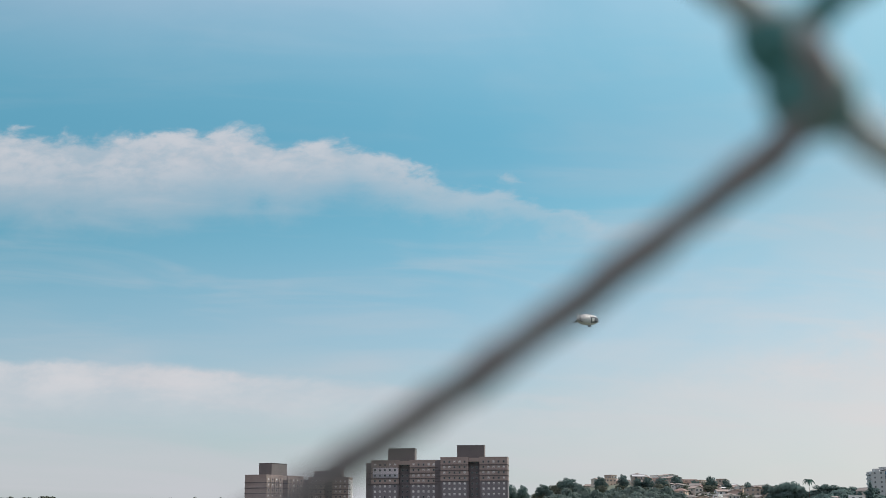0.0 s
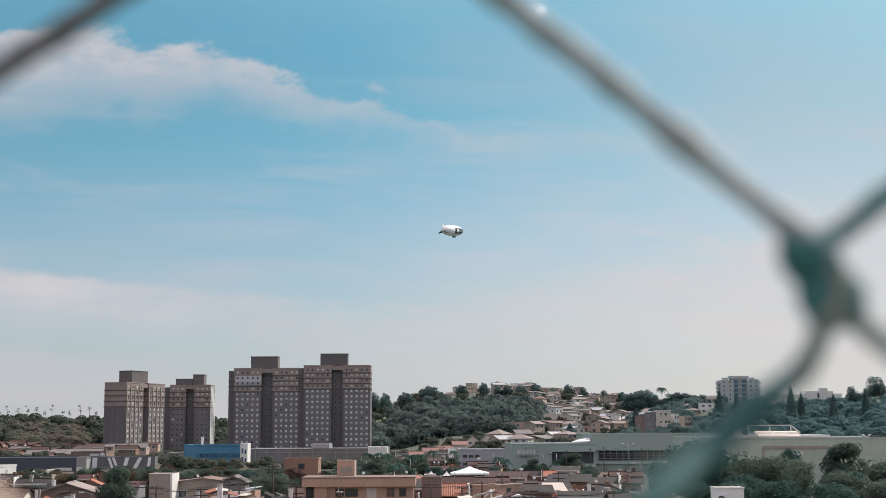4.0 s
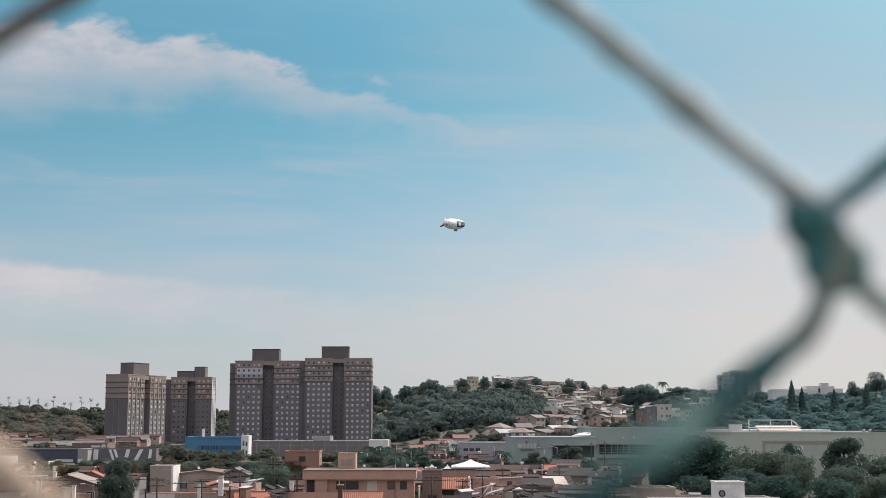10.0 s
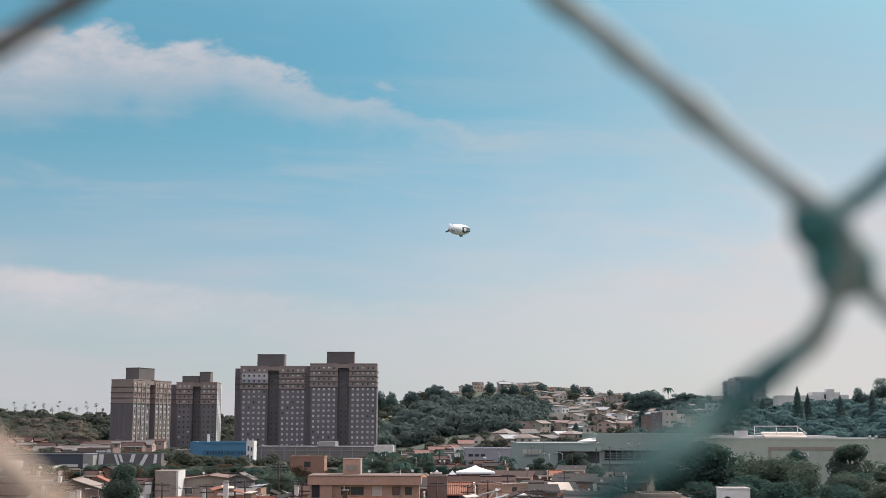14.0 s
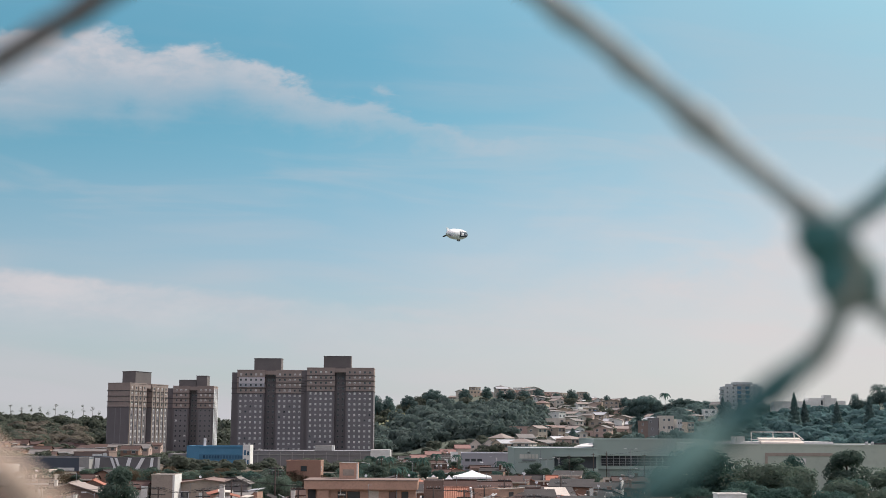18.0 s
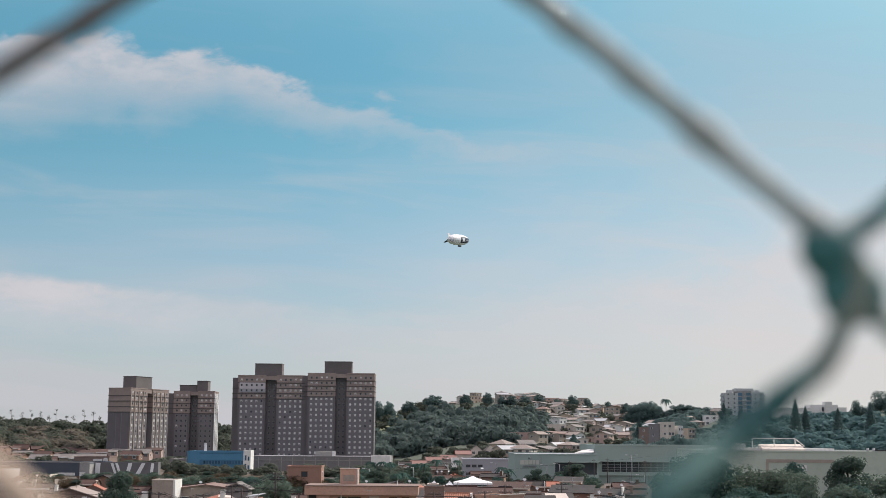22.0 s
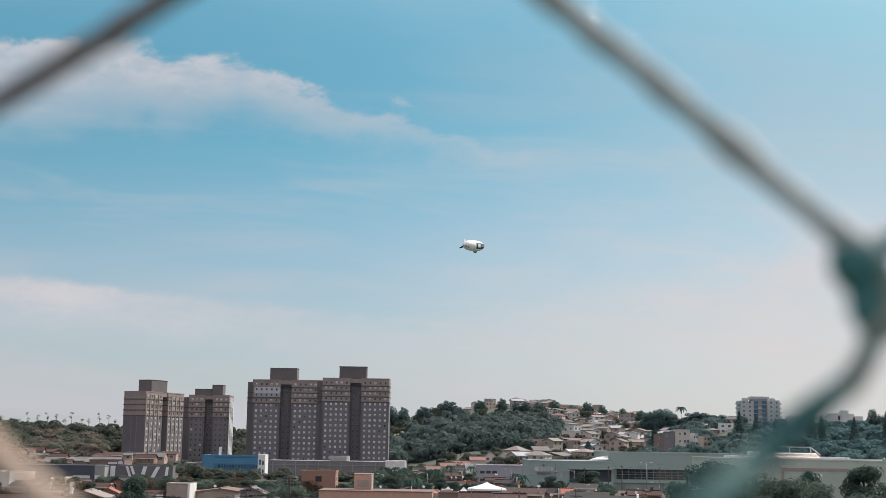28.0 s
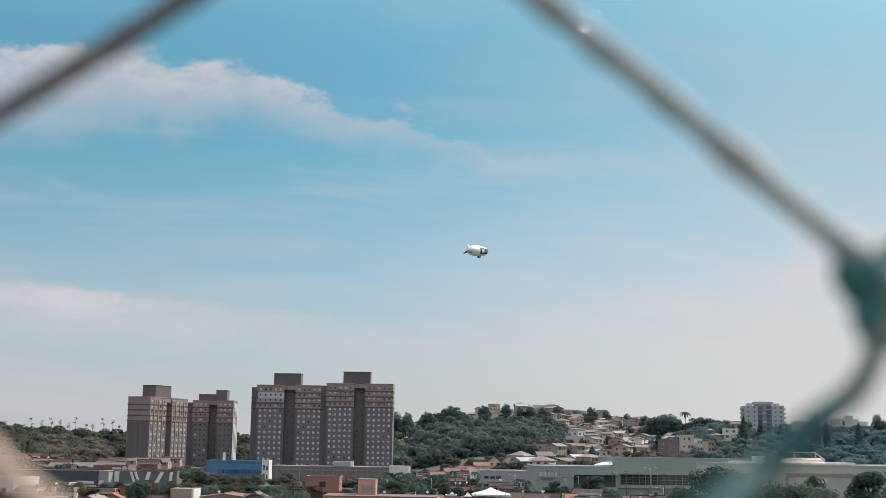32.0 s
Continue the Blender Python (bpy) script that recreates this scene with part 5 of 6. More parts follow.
part("fan_grille", tube([(-0.1, -0.26, 0.8), (-0.1, -0.2, 0.8)], 0.38, 18), M["dark"], ac)
part("fan_hub", tube([(-0.1, -0.29, 0.8), (-0.1, -0.25, 0.8)], 0.24, 14), M["steel"], ac)
for sx in (-0.4, 0.4):
    part("foot", boxes((sx - 0.06, sx + 0.06, -0.22, 0.22, 0.0, 0.3)), M["steel"], ac)
vent = thing("roof_vent", "small white curved roof vent", "vent", pose(28.5, 146, 5.4))
part("stack", boxes((-0.5, 0.5, -0.4, 0.4, 0, 0.65)), M["concrete"], vent)
part("hood", boxes((-0.62, 0.62, -0.5, 0.5, 0.65, 0.8)), M["frame_white"], vent)

shed = house("low dark shed under sooty sheets", 15.4, 212, 0, 5.4, 4.0, 3.9, "brown", "shed", "fibre_dark", rise=0.9, cols=2, seed=31, base=0, fascia="fibre")
house("narrow dark brown house beside the tan house", -1.2, 214, 0, 3.2, 6.0, 6.2, "brown", "flat", "fibre_dark", floors=2, cols=1, gaps=0.6, door=False, parapet=0.2, base=0)
tan_low = house("low tan-walled flat house with one dark door", 9.4, 212, 48, 6.4, 5.0, 4.9, "tan", "flat", "fibre_dark", parapet=0.25, cols=3, gaps=1, door=False, seed=32, base=0)
part("door", boxes((-0.6, 0.5, -2.58, -2.48, 2.2, 4.6)), M["dark"], tan_low, "tall dark doorway")
part("coping", boxes((-3.3, 3.3, -2.7, -2.3, 5.15, 5.27)), M["cream"], tan_low)
# Dark panel on the solid wall, painted as the shade inside a doorway.
part("doorway", boxes((-1.6, 0.4, -3.26, -3.14, 0, 2.9)), M["dark"], red_house, "dark panel standing in for a shaded doorway")
# Thin white parapet painted as the lit end of the roof.
part("parapet", boxes((2.75, 3.1, -3.3, 1.0, 2.2, 5.0)), M["white"], red_house, "white end parapet with sunlight put into its colour")
house("house with a dark brown roof behind the orange one", 3.0, 228, 0, 5.4, 5.0, 4.5, "brown", "gable", "tile_old", rise=1.2, cols=2, gaps=0.5, seed=40, base=0)
house("narrow cream house end with a pale parapet", -1.5, 224, 0, 1.8, 4.0, 6.2, "cream", "flat", "fibre", cols=1, gaps=1, door=False, parapet=0.2, seed=41, base=0)
house("low shed with a dark sheet roof and a bright metal edge", 15.6, 200, 4, 6.4, 4.0, 2.6, "greywarm", "shed", "fibre_dark", rise=0.5, cols=3, seed=42, base=0, fascia="metal_roof")
house("low brown house with a dark sheet roof", 22.0, 204, -6, 6.0, 5.0, 3.4, "brown", "shed", "fibre_dark", rise=0.7, cols=2, seed=43, base=0, fascia="cream")
house("low rendered house under old tiles", 29.6, 203, 3, 6.2, 5.0, 3.2, "greywarm", "gable", "tile_old", rise=0.9, cols=2, seed=44, base=0, fascia="cream")
house("small grey house with one pale roof slope", -36.6, 236, 0, 4.0, 5.0, 4.9, "hall_grey", "front", "fibre", rise=0.9, cols=1, seed=45, base=0)
house("low house with patched red roof", -29.4, 205, 8, 4.6, 4.0, 2.3, "cream", "gable", "tile", rise=0.8, cols=2, seed=46, base=0, fascia="white")
house("low house with a rusty sheet roof", -35.0, 221, -10, 4.4, 4.0, 3.0, "brick", "shed", "fibre", rise=0.7, cols=2, seed=47, base=0, fascia="white")
house("low brick house under orange tiles", -22.8, 222, 5, 4.4, 4.4, 3.6, "brick_pale", "gable", "tile_old", rise=0.8, cols=2, seed=48, base=0)
# White uprights added among the yards, painted as the sunlit ends of walls.
for x, y, w, top in ((-36.0, 215, 0.8, 5.4), (-29.0, 206, 0.6, 3.7), (-28.1, 208, 0.5, 3.5), (-25.6, 214, 0.5, 3.4), (-24.8, 219, 0.7, 4.4), (-21.5, 208, 0.4, 3.6), (-38.4, 209, 0.5, 4.4), (-20.5, 216, 0.5, 4.9),
                     (4.4, 203, 0.5, 3.9), (12.6, 206, 0.5, 3.6), (18.7, 208, 0.5, 4.3), (-57.3, 205, 0.5, 4.2), (-65.6, 214, 0.7, 4.6), (25.5, 222, 0.6, 4.8)):
    pier = thing("gate_pier", "white upright standing in for a sunlit wall end", "pier", pose(x, y, -0.1), "yard piers")
    part("shaft", boxes((-w / 2, w / 2, -0.3, 0.3, 0, top)), M["white"], pier)
    part("cap", boxes((-w / 2 - 0.07, w / 2 + 0.07, -0.37, 0.37, top, top + 0.12)), M["concrete"], pier)
lean = thing("sheet_canopy", "slanting cream sheet canopy on wooden posts", "canopy", pose(19.6, 222, 0))
bm = bmesh.new()
slab(bm, [(-2.0, -1.5, 3.6), (2.2, -1.5, 3.6), (1.6, 1.5, 4.9), (-2.0, 1.5, 4.9)], 0.08)
part("sheet", bm, M["cream"], lean)
part("edge_beam", tube([(-2.0, -1.6, 3.75), (5.0, -1.6, 2.6)], 0.12, 6), M["cream"], lean)
for sx, sy, hh in ((-1.9, -1.4, 3.5), (2.0, -1.4, 3.5), (-1.9, 1.4, 4.7), (1.5, 1.4, 4.7)):
    part("post", boxes((sx - 0.07, sx + 0.07, sy - 0.07, sy + 0.07, 0, hh)), M["wood"], lean)
ramp = thing("timber_frame", "bare pale timber frame leaning over a yard", "frame", pose(6.6, 206, 0.6))
for a, b in (((-1.6, 0, 0), (1.6, 0, 4.0)), ((-1.8, 0.4, 2.6), (2.2, 0.4, 3.9)), ((-0.4, 0.2, 0), (2.4, 0.2, 2.8)), ((1.6, 0.1, 0), (1.6, 0.1, 4.0)), ((-1.2, -0.4, 3.0), (1.9, -0.4, 3.7)), ((0.2, -0.2, 1.8), (3.2, -0.2, 3.1)), ((-1.8, 0.3, 0), (-1.8, 0.3, 4.4))):
    part("beam", tube([a, b], 0.11, 6), M["white"], ramp)

# ------------------------------------------------------------------ white canvas tents
def tent(x, y, w, top):
    z = ground_z(x, y)
    ob = thing("canopy_tent", "white canvas event tent with a peaked roof", "tent", pose(x, y, z - 0.05), "tents on the square")
    a = w / 2
    h = top - z
    e = h - 1.6
    bm = bmesh.new()
    rings = [[bm.verts.new((sx * a * s, sy * a * s, zz)) for sx, sy in ((-1, -1), (1, -1), (1, 1), (-1, 1))] for s, zz in ((1.0, e), (0.55, e + 0.55), (0.22, e + 1.1), (0.02, h))]
    for p, q in zip(rings, rings[1:]):
        for k in range(4):
            bm.faces.new((p[k], p[(k + 1) % 4], q[(k + 1) % 4], q[k]))
    bm.faces.new(rings[-1])
    part("canopy", bm, M["fabric"], ob)
    part("valance", boxes((-a, a, -a, -a + 0.04, e - 0.4, e), (-a, a, a - 0.04, a, e - 0.4, e), (-a, -a + 0.04, -a + 0.04, a - 0.04, e - 0.4, e), (a - 0.04, a, -a + 0.04, a - 0.04, e - 0.4, e)), M["fabric"], ob)
    for sx in (-1, 1):
        for sy in (-1, 1):
            part("pole", tube([(sx * (a - 0.1), sy * (a - 0.1), 0), (sx * (a - 0.1), sy * (a - 0.1), e)], 0.06, 6), M["steel"], ob)


tent(7.6, 322, 9.4, 5.0)
tent(-1.9, 316, 4.6, 4.0)
tent(1.9, 318, 3.6, 3.9)

# ------------------------------------------------------------------ airship
airship = thing("airship", "white airship with a dark printed side panel, flying away", "airship", pose(17.0, 1500, 246.0, 0, -5, 57))
L, R = 45.0, 6.4
prof = [(-0.5, 0.02), (-0.485, 0.2), (-0.45, 0.42), (-0.38, 0.68), (-0.28, 0.88), (-0.15, 0.98), (0.0, 1.0), (0.14, 0.97), (0.27, 0.86), (0.36, 0.70), (0.43, 0.48), (0.475, 0.27), (0.495, 0.12), (0.5, 0.02)]


def spindle(x0, x1, a0, a1, grow, seg):
    """A patch of the airship's skin between two stations and two angles."""
    bm = bmesh.new()
    xs = [x0 + (x1 - x0) * k / 22 for k in range(23)]
    rows_ = []
    for s in xs:
        r = float(np.interp(s, [p[0] for p in prof], [p[1] for p in prof])) * R + grow
        rows_.append([bm.verts.new((s * L, r * math.cos(a0 + (a1 - a0) * k / seg), r * math.sin(a0 + (a1 - a0) * k / seg))) for k in range(seg + 1)])
    for p, q in zip(rows_, rows_[1:]):
        for k in range(seg):
            bm.faces.new((p[k], p[k + 1], q[k + 1], q[k])).smooth = True
    return bm


hull = spindle(-0.5, 0.5, 0, 2 * math.pi, 0, 32)
bmesh.ops.remove_doubles(hull, verts=hull.verts, dist=0.001)
bmesh.ops.recalc_face_normals(hull, faces=hull.faces)
part("envelope", hull, M["airship"], airship)
for a0 in (radians(150), radians(-38)):
    part("printed_panel", spindle(-0.07, 0.42, a0, a0 + radians(68), 0.08, 12), M["airship_dark"], airship, "dark blue printed panel")
    part("panel_mark", spindle(0.0, 0.12, a0 + radians(18), a0 + radians(52), 0.16, 8), M["airship"], airship, "white round mark")
    part("panel_bar", spindle(0.17, 0.36, a0 + radians(30), a0 + radians(44), 0.16, 6), M["airship_grey"], airship)
for a in (90, 210, 330):
    bm = bmesh.new()
    c, s = math.cos(radians(a)), math.sin(radians(a))
    pts = [(-0.47 * L, 1.6), (-0.35 * L, 4.4), (-0.42 * L, 7.0), (-0.50 * L, 7.0)]
    for side in (-0.18, 0.18):
        vs = [bm.verts.new((px, c * r - s * side, s * r + c * side)) for px, r in pts]
        bm.faces.new(vs)
    bm.verts.ensure_lookup_table()
    for k in range(4):
        bm.faces.new((bm.verts[k], bm.verts[(k + 1) % 4], bm.verts[4 + (k + 1) % 4], bm.verts[4 + k]))
    bmesh.ops.recalc_face_normals(bm, faces=bm.faces)
    part("fin", bm, M["airship_dark"] if a != 90 else M["airship"], airship)
bm = bmesh.new()
box(bm, 0.0 * L, 0.13 * L, -1.0, 1.0, -R - 2.0, -R + 0.6)
bmesh.ops.bevel(bm, geom=list(bm.edges), offset=0.5, segments=2, affect="EDGES")
part("gondola", bm, M["airship_grey"], airship, "grey gondola under the hull")

# ------------------------------------------------------------------ hills: woods, houses, far blocks
woods("woods_left", "dense dark green woods on the far left hill", scatter(1, 1250, -0.56, -0.16, 610, 1015, (5, 13), (0.6, 1.0), lambda b, y: not (b > -0.29 and y < 740)), M["forest"])
woods("woods_brown", "brownish dry scrub patches on the far left hill", scatter(12, 120, -0.352, -0.275, 640, 850, (8, 12), (0.7, 0.98), lambda b, y: noise.noise((b * 30, y * 0.008, 1.3)) > -0.05), M["leaf_brown"])
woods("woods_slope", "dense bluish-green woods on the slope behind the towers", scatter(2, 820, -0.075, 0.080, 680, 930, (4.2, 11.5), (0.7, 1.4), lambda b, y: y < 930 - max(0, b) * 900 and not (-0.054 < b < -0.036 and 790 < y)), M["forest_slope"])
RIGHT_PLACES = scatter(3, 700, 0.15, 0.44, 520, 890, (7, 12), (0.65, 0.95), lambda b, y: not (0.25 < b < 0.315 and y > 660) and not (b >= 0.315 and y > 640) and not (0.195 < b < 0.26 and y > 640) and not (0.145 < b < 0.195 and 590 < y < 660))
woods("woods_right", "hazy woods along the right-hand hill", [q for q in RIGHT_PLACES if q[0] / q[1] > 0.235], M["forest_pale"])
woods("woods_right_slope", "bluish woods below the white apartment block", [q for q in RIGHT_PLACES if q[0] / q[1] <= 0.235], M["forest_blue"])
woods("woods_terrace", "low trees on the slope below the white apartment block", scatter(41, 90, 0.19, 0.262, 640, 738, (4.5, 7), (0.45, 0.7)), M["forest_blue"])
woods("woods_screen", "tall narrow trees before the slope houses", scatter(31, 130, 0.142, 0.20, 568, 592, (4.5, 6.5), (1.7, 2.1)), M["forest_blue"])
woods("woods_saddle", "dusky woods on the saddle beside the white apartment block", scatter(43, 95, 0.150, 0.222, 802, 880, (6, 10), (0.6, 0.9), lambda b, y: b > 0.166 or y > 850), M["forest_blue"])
woods("woods_crest", "trees between the houses of the hill crest", scatter(4, 150, -0.06, 0.2, 900, 1080, (6, 10), (0.7, 1.0), lambda b, y: b < -0.005 or b > 0.15 or y < 1000), M["forest"])
woods("woods_foot", "low trees at the foot of the hills", scatter(6, 420, -0.50, 0.17, 470, 650, (4.5, 8), (0.55, 0.85), lambda b, y: not (-0.30 < b < -0.02 and (y > 505 or b < -0.21)) and not (b > 0.0 and y < 560)), M["forest"])

woods("scrub", "low scrub before the towers", scatter(9, 480, -0.30, -0.02, 562, 645, (3.5, 6.0), (0.45, 0.65)), M["forest"])

woods("woods_town", "small trees among the hillside houses", scatter(14, 130, 0.07, 0.19, 690, 1000, (4, 7), (0.7, 1.0)), M["forest"])
base_wall = thing("site_wall", "long grey wall round the tower grounds", "wall", pose(-138, 612, 0.2))
for k in range(14):
    part("wall_panel", boxes((-45 + 6.5 * k, -38.6 + 6.5 * k, -0.1, 0.1, -0.6, 2.2)), M["grey"], base_wall)
    part("wall_pier", boxes((-38.6 + 6.5 * k, -38.5 + 6.5 * k + 0.0, -0.16, 0.16, -0.6, 2.35)), M["concrete"], base_wall)

HILL_LABELS = {"cream": "cream hillside house", "white": "white hillside house", "greywarm": "unpainted rendered hillside house", "pink": "pale pink hillside house", "ochre": "ochre hillside house", "grey": "grey hillside house", "brick": "bare brick hillside house"}
hill_rng = random.Random(21)


def hill_house(b, y, w, h, wall, roof, roof_mat, floors, rz=0):
    names = {"gable": "a gabled roof", "front": "a front gable", "hip": "a hipped roof", "flat": "a flat roof", "shed": "a sloping sheet roof"}
    mat_word = {"tile": "red-tiled", "tile_old": "brown-tiled", "tile_hill": "bleached-tiled", "tile_pale": "pale-tiled", "fibre": "grey-sheeted", "metal_roof": "metal-sheeted", "concrete": "concrete"}
    deep, rise, seed, tank = w * hill_rng.uniform(0.7, 1.0), hill_rng.uniform(0.9, 1.8), hill_rng.randrange(999), hill_rng.random() < 0.12
    if b > 0.166 and y > 795 and int(b * 1000) % 4 or b < 0.006 and y > 1040:  # saddle and crest end are wooded
        return
    house(f"{HILL_LABELS[wall]} under {names[roof]}, {mat_word[roof_mat]}", b * y, y, rz, w, deep, h, wall, roof, roof_mat,
          rise=rise, floors=floors, cols=max(2, int(w / 3.2)), group="hillside houses", win=(1.5, 1.2), seed=seed, tank=tank, fascia="white" if y < 620 else "")


for row_y, b0, b1, step in ((1064, -0.010, 0.150, 0.0095), (1030, 0.015, 0.150, 0.0095), (1000, 0.045, 0.152, 0.0098), (970, 0.072, 0.155, 0.010), (940, 0.078, 0.158, 0.0102), (910, 0.082, 0.160, 0.0105), (880, 0.085, 0.163, 0.0108),
                            (850, 0.088, 0.172, 0.0112), (815, 0.090, 0.215, 0.0118), (775, 0.088, 0.21, 0.013), (730, 0.078, 0.13, 0.0135), (685, 0.062, 0.115, 0.0138), (650, 0.052, 0.115, 0.0142), (615, 0.046, 0.10, 0.0148), (585, 0.05, 0.07, 0.0155)):
    b = b0
    while b < b1:
        w = hill_rng.uniform(7.0, 11.5)
        floors = hill_rng.choice((1, 2, 2, 3 if row_y > 950 else 2))
        hill_house(b + hill_rng.uniform(-0.002, 0.002), row_y + hill_rng.uniform(-10, 10), w, floors * 2.8 + hill_rng.uniform(0, 0.6),
                   hill_rng.choice(("cream", "cream", "white", "greywarm", "pink", "pink", "ochre", "greywarm")),
                   hill_rng.choice(("gable", "front", "front", "hip", "flat", "flat", "shed")), hill_rng.choice(("tile_pale", "tile_pale", "tile_pale", "tile_hill", "fibre", "fibre", "fibre", "metal_roof")), floors, hill_rng.choice((hill_rng.uniform(25, 75), hill_rng.uniform(25, 75), hill_rng.uniform(-40, 20))))
        b += step * hill_rng.uniform(0.75, 1.3)
# flats at the foot of the left hill
for k in range(26):
    b = -0.42 + 0.0062 * k
    y = 575 + hill_rng.uniform(-25, 35)
    hill_house(b, y, hill_rng.uniform(7, 10), hill_rng.uniform(3.0, 4.2), hill_rng.choice(("greywarm", "greywarm", "brick", "grey", "pink")), hill_rng.choice(("gable", "shed", "gable")), hill_rng.choice(("fibre", "fibre", "tile_old", "tile_old")), 1, hill_rng.uniform(-15, 15))

for k in range(15):
    b = -0.34 + 0.0085 * k
    y = 600 + 14 * (k % 4) + hill_rng.uniform(-6, 6)
    hill_house(b, y, hill_rng.uniform(6.5, 9), hill_rng.uniform(4.6, 6.0), hill_rng.choice(("brick", "greywarm", "brick", "pink")), hill_rng.choice(("shed", "gable", "shed")), hill_rng.choice(("tile_old", "fibre", "tile_old")), 2, hill_rng.uniform(-12, 12))

# far white apartment block
apt = thing("apartment_block", "white apartment block with dark glazed bays and side balconies", "apartment building", pose(210.0, 900, ground_z(210, 900) - 0.4))
AH = 48.5 - (ground_z(210, 900) - 0.4)
part("side_wing", boxes((-13.5, -4.5, 0, 14, 0, AH - 1.5)), M["apt_white"], apt)
part("side_wing", boxes((5.0, 13.5, 0, 14, 0, AH - 1.0)), M["apt_white"], apt)
part("core", boxes((-4.5, 5.0, 0.8, 14, 0, AH)), M["grey"], apt)
part("roof_block", boxes((-6, 7, 3, 11, AH - 0.5, AH + 1.6)), M["apt_white"], apt)
part("roof_block", boxes((-10.8, -7.6, 3, 9, AH - 1.6, AH + 0.4)), M["apt_white"], apt)
part("roof_block", boxes((8.4, 11.0, 3, 9, AH - 1.1, AH + 0.5)), M["apt_white"], apt)
for f in range(int(AH / 3)):
    z = AH - 3.0 - 3 * f
    for cx in (-2.8, 2.9):
        part("bay_glass", boxes((cx - 1.4, cx + 1.4, 0.55, 0.9, z - 0.6, z + 1.5)), M["glass_blue"], apt)
    part("bay_slab", boxes((-1.3, 1.4, 0.1, 0.8, z - 1.0, z + 0.1)) if f % 2 else boxes((-0.3, 4.4, 0.1, 0.8, z - 0.9, z - 0.5)), M["apt_white"], apt, "pale balcony front between the glazed bays")
    for cx in (-11.2, -7.0, 7.6, 11.4):
        window(apt, cx, 0, z + 0.4, 1.1, 1.2, "apt_white", "glass_far")
    for sx in (-1, 1):
        part("balcony", boxes((sx * 14.4 - 1.0, sx * 14.4 + 1.0, 2, 8, z - 1.0, z + 0.1)), M["apt_white"], apt)

modern = thing("modern_villa", "low white modern villa of stepped boxes on the hill", "house", pose(200, 700, ground_z(200, 700) - 0.5))
MZ = ground_z(200, 700) - 0.5
part("long_wall", boxes((-20, 4, 0, 10, 0, 31.8 - MZ)), M["white"], modern)
part("upper_wall", boxes((-1, 14, 1, 11, 0, 33.6 - MZ)), M["white"], modern)
part("stair_block", boxes((6.8, 10.6, -0.2, 5, 0, 35.2 - MZ)), M["white"], modern)
part("low_wing", boxes((14, 18.5, 0.5, 10, 0, 32.2 - MZ)), M["white"], modern)
window(modern, 5.8, 1, 31.2 - MZ, 1.0, 2.4, "white", "glass")

conifer_places = ((0.2722, 600, 6.5, 33.0), (0.2800, 610, 5.5, 30.0), (0.2170, 640, 7.0, 32.0), (0.2300, 640, 6.0, 30.0), (0.2450, 650, 6.0, 29.0), (0.152, 690, 7, 25), (0.1010, 640, 7, 16.5), (0.305, 600, 6, 29), (0.33, 590, 6, 31))
for b, y, w, top in conifer_places:
    conifer(b * y, y, w * 1.5, top)
palm(0.1725 * 850, 850, 8.5, 42.0)
for b, w, top, turn in ((0.3205, 9.0, 36.2, 20), (0.338, 13.0, 41.4, 70), (0.354, 12.0, 40.0, 130), (0.330, 8.0, 35.0, 200), (0.372, 13.0, 41.0, 250)):
    tree("hill_open", b * 655, 655, w, top, turn, "trees on the hill")
tree("hill_open", -0.0495 * 985, 985, 14, 44.4, 70, "trees on the hill")
tree("hill", -0.041 * 990, 990, 11, 42.4, 20, "trees on the hill")
for b, w, top in ((0.035, 7.0, 49.6), (0.046, 6.0, 46.8), (0.0535, 8.0, 47.4), (0.064, 9.0, 47.2), (0.075, 8.0, 48.2), (0.089, 7.0, 45.0), (0.1007, 8.0, 48.0), (0.112, 6.5, 45.8), (0.018, 9.0, 48.0), (0.142, 9.0, 42.0), (0.156, 12.0, 43.4), (0.164, 11.0, 42.0), (0.128, 6.0, 43.5)):
    tree("hill", b * 985, 985, w * 1.3, top, 900 * b, "trees on the hill")
for b, w, top in ((0.147, 12, 38.4), (0.153, 14, 39.4), (0.1585, 17, 40.6), (0.166, 12, 36.4), (0.173, 11, 34.4), (0.182, 17, 38.6), (0.188, 16, 38.0), (0.195, 15, 36.4), (0.2015, 16, 36.8), (0.2085, 15, 35.4), (0.2145, 12, 34.6)):
    tree("hill", b * 875, 875, w * 1.15, top, 1300 * b, "trees on the hill")
tree("hill", -0.0255 * 1000, 1000, 15, 43.0, 10, "trees on the hill")
tree("hill", -0.006 * 1000, 1000, 18, 47.8, 50, "trees on the hill")
for b, y, w, top in ((-0.046, 430, 5.0, 6.6), (-0.040, 436, 4.6, 6.0), (-0.020, 440, 4.6, 5.8), (-0.014, 428, 5.0, 6.2), (0.046, 385, 5.4, 6.0), (0.051, 388, 5.0, 5.4), (-0.035, 300, 3.4, 6.2), (-0.030, 306, 3.6, 6.4), (0.012, 420, 4, 7.5), (-0.004, 430, 4.5, 7.5)):
    palm(b * y, y, w, top, "small palm tree beside the street")

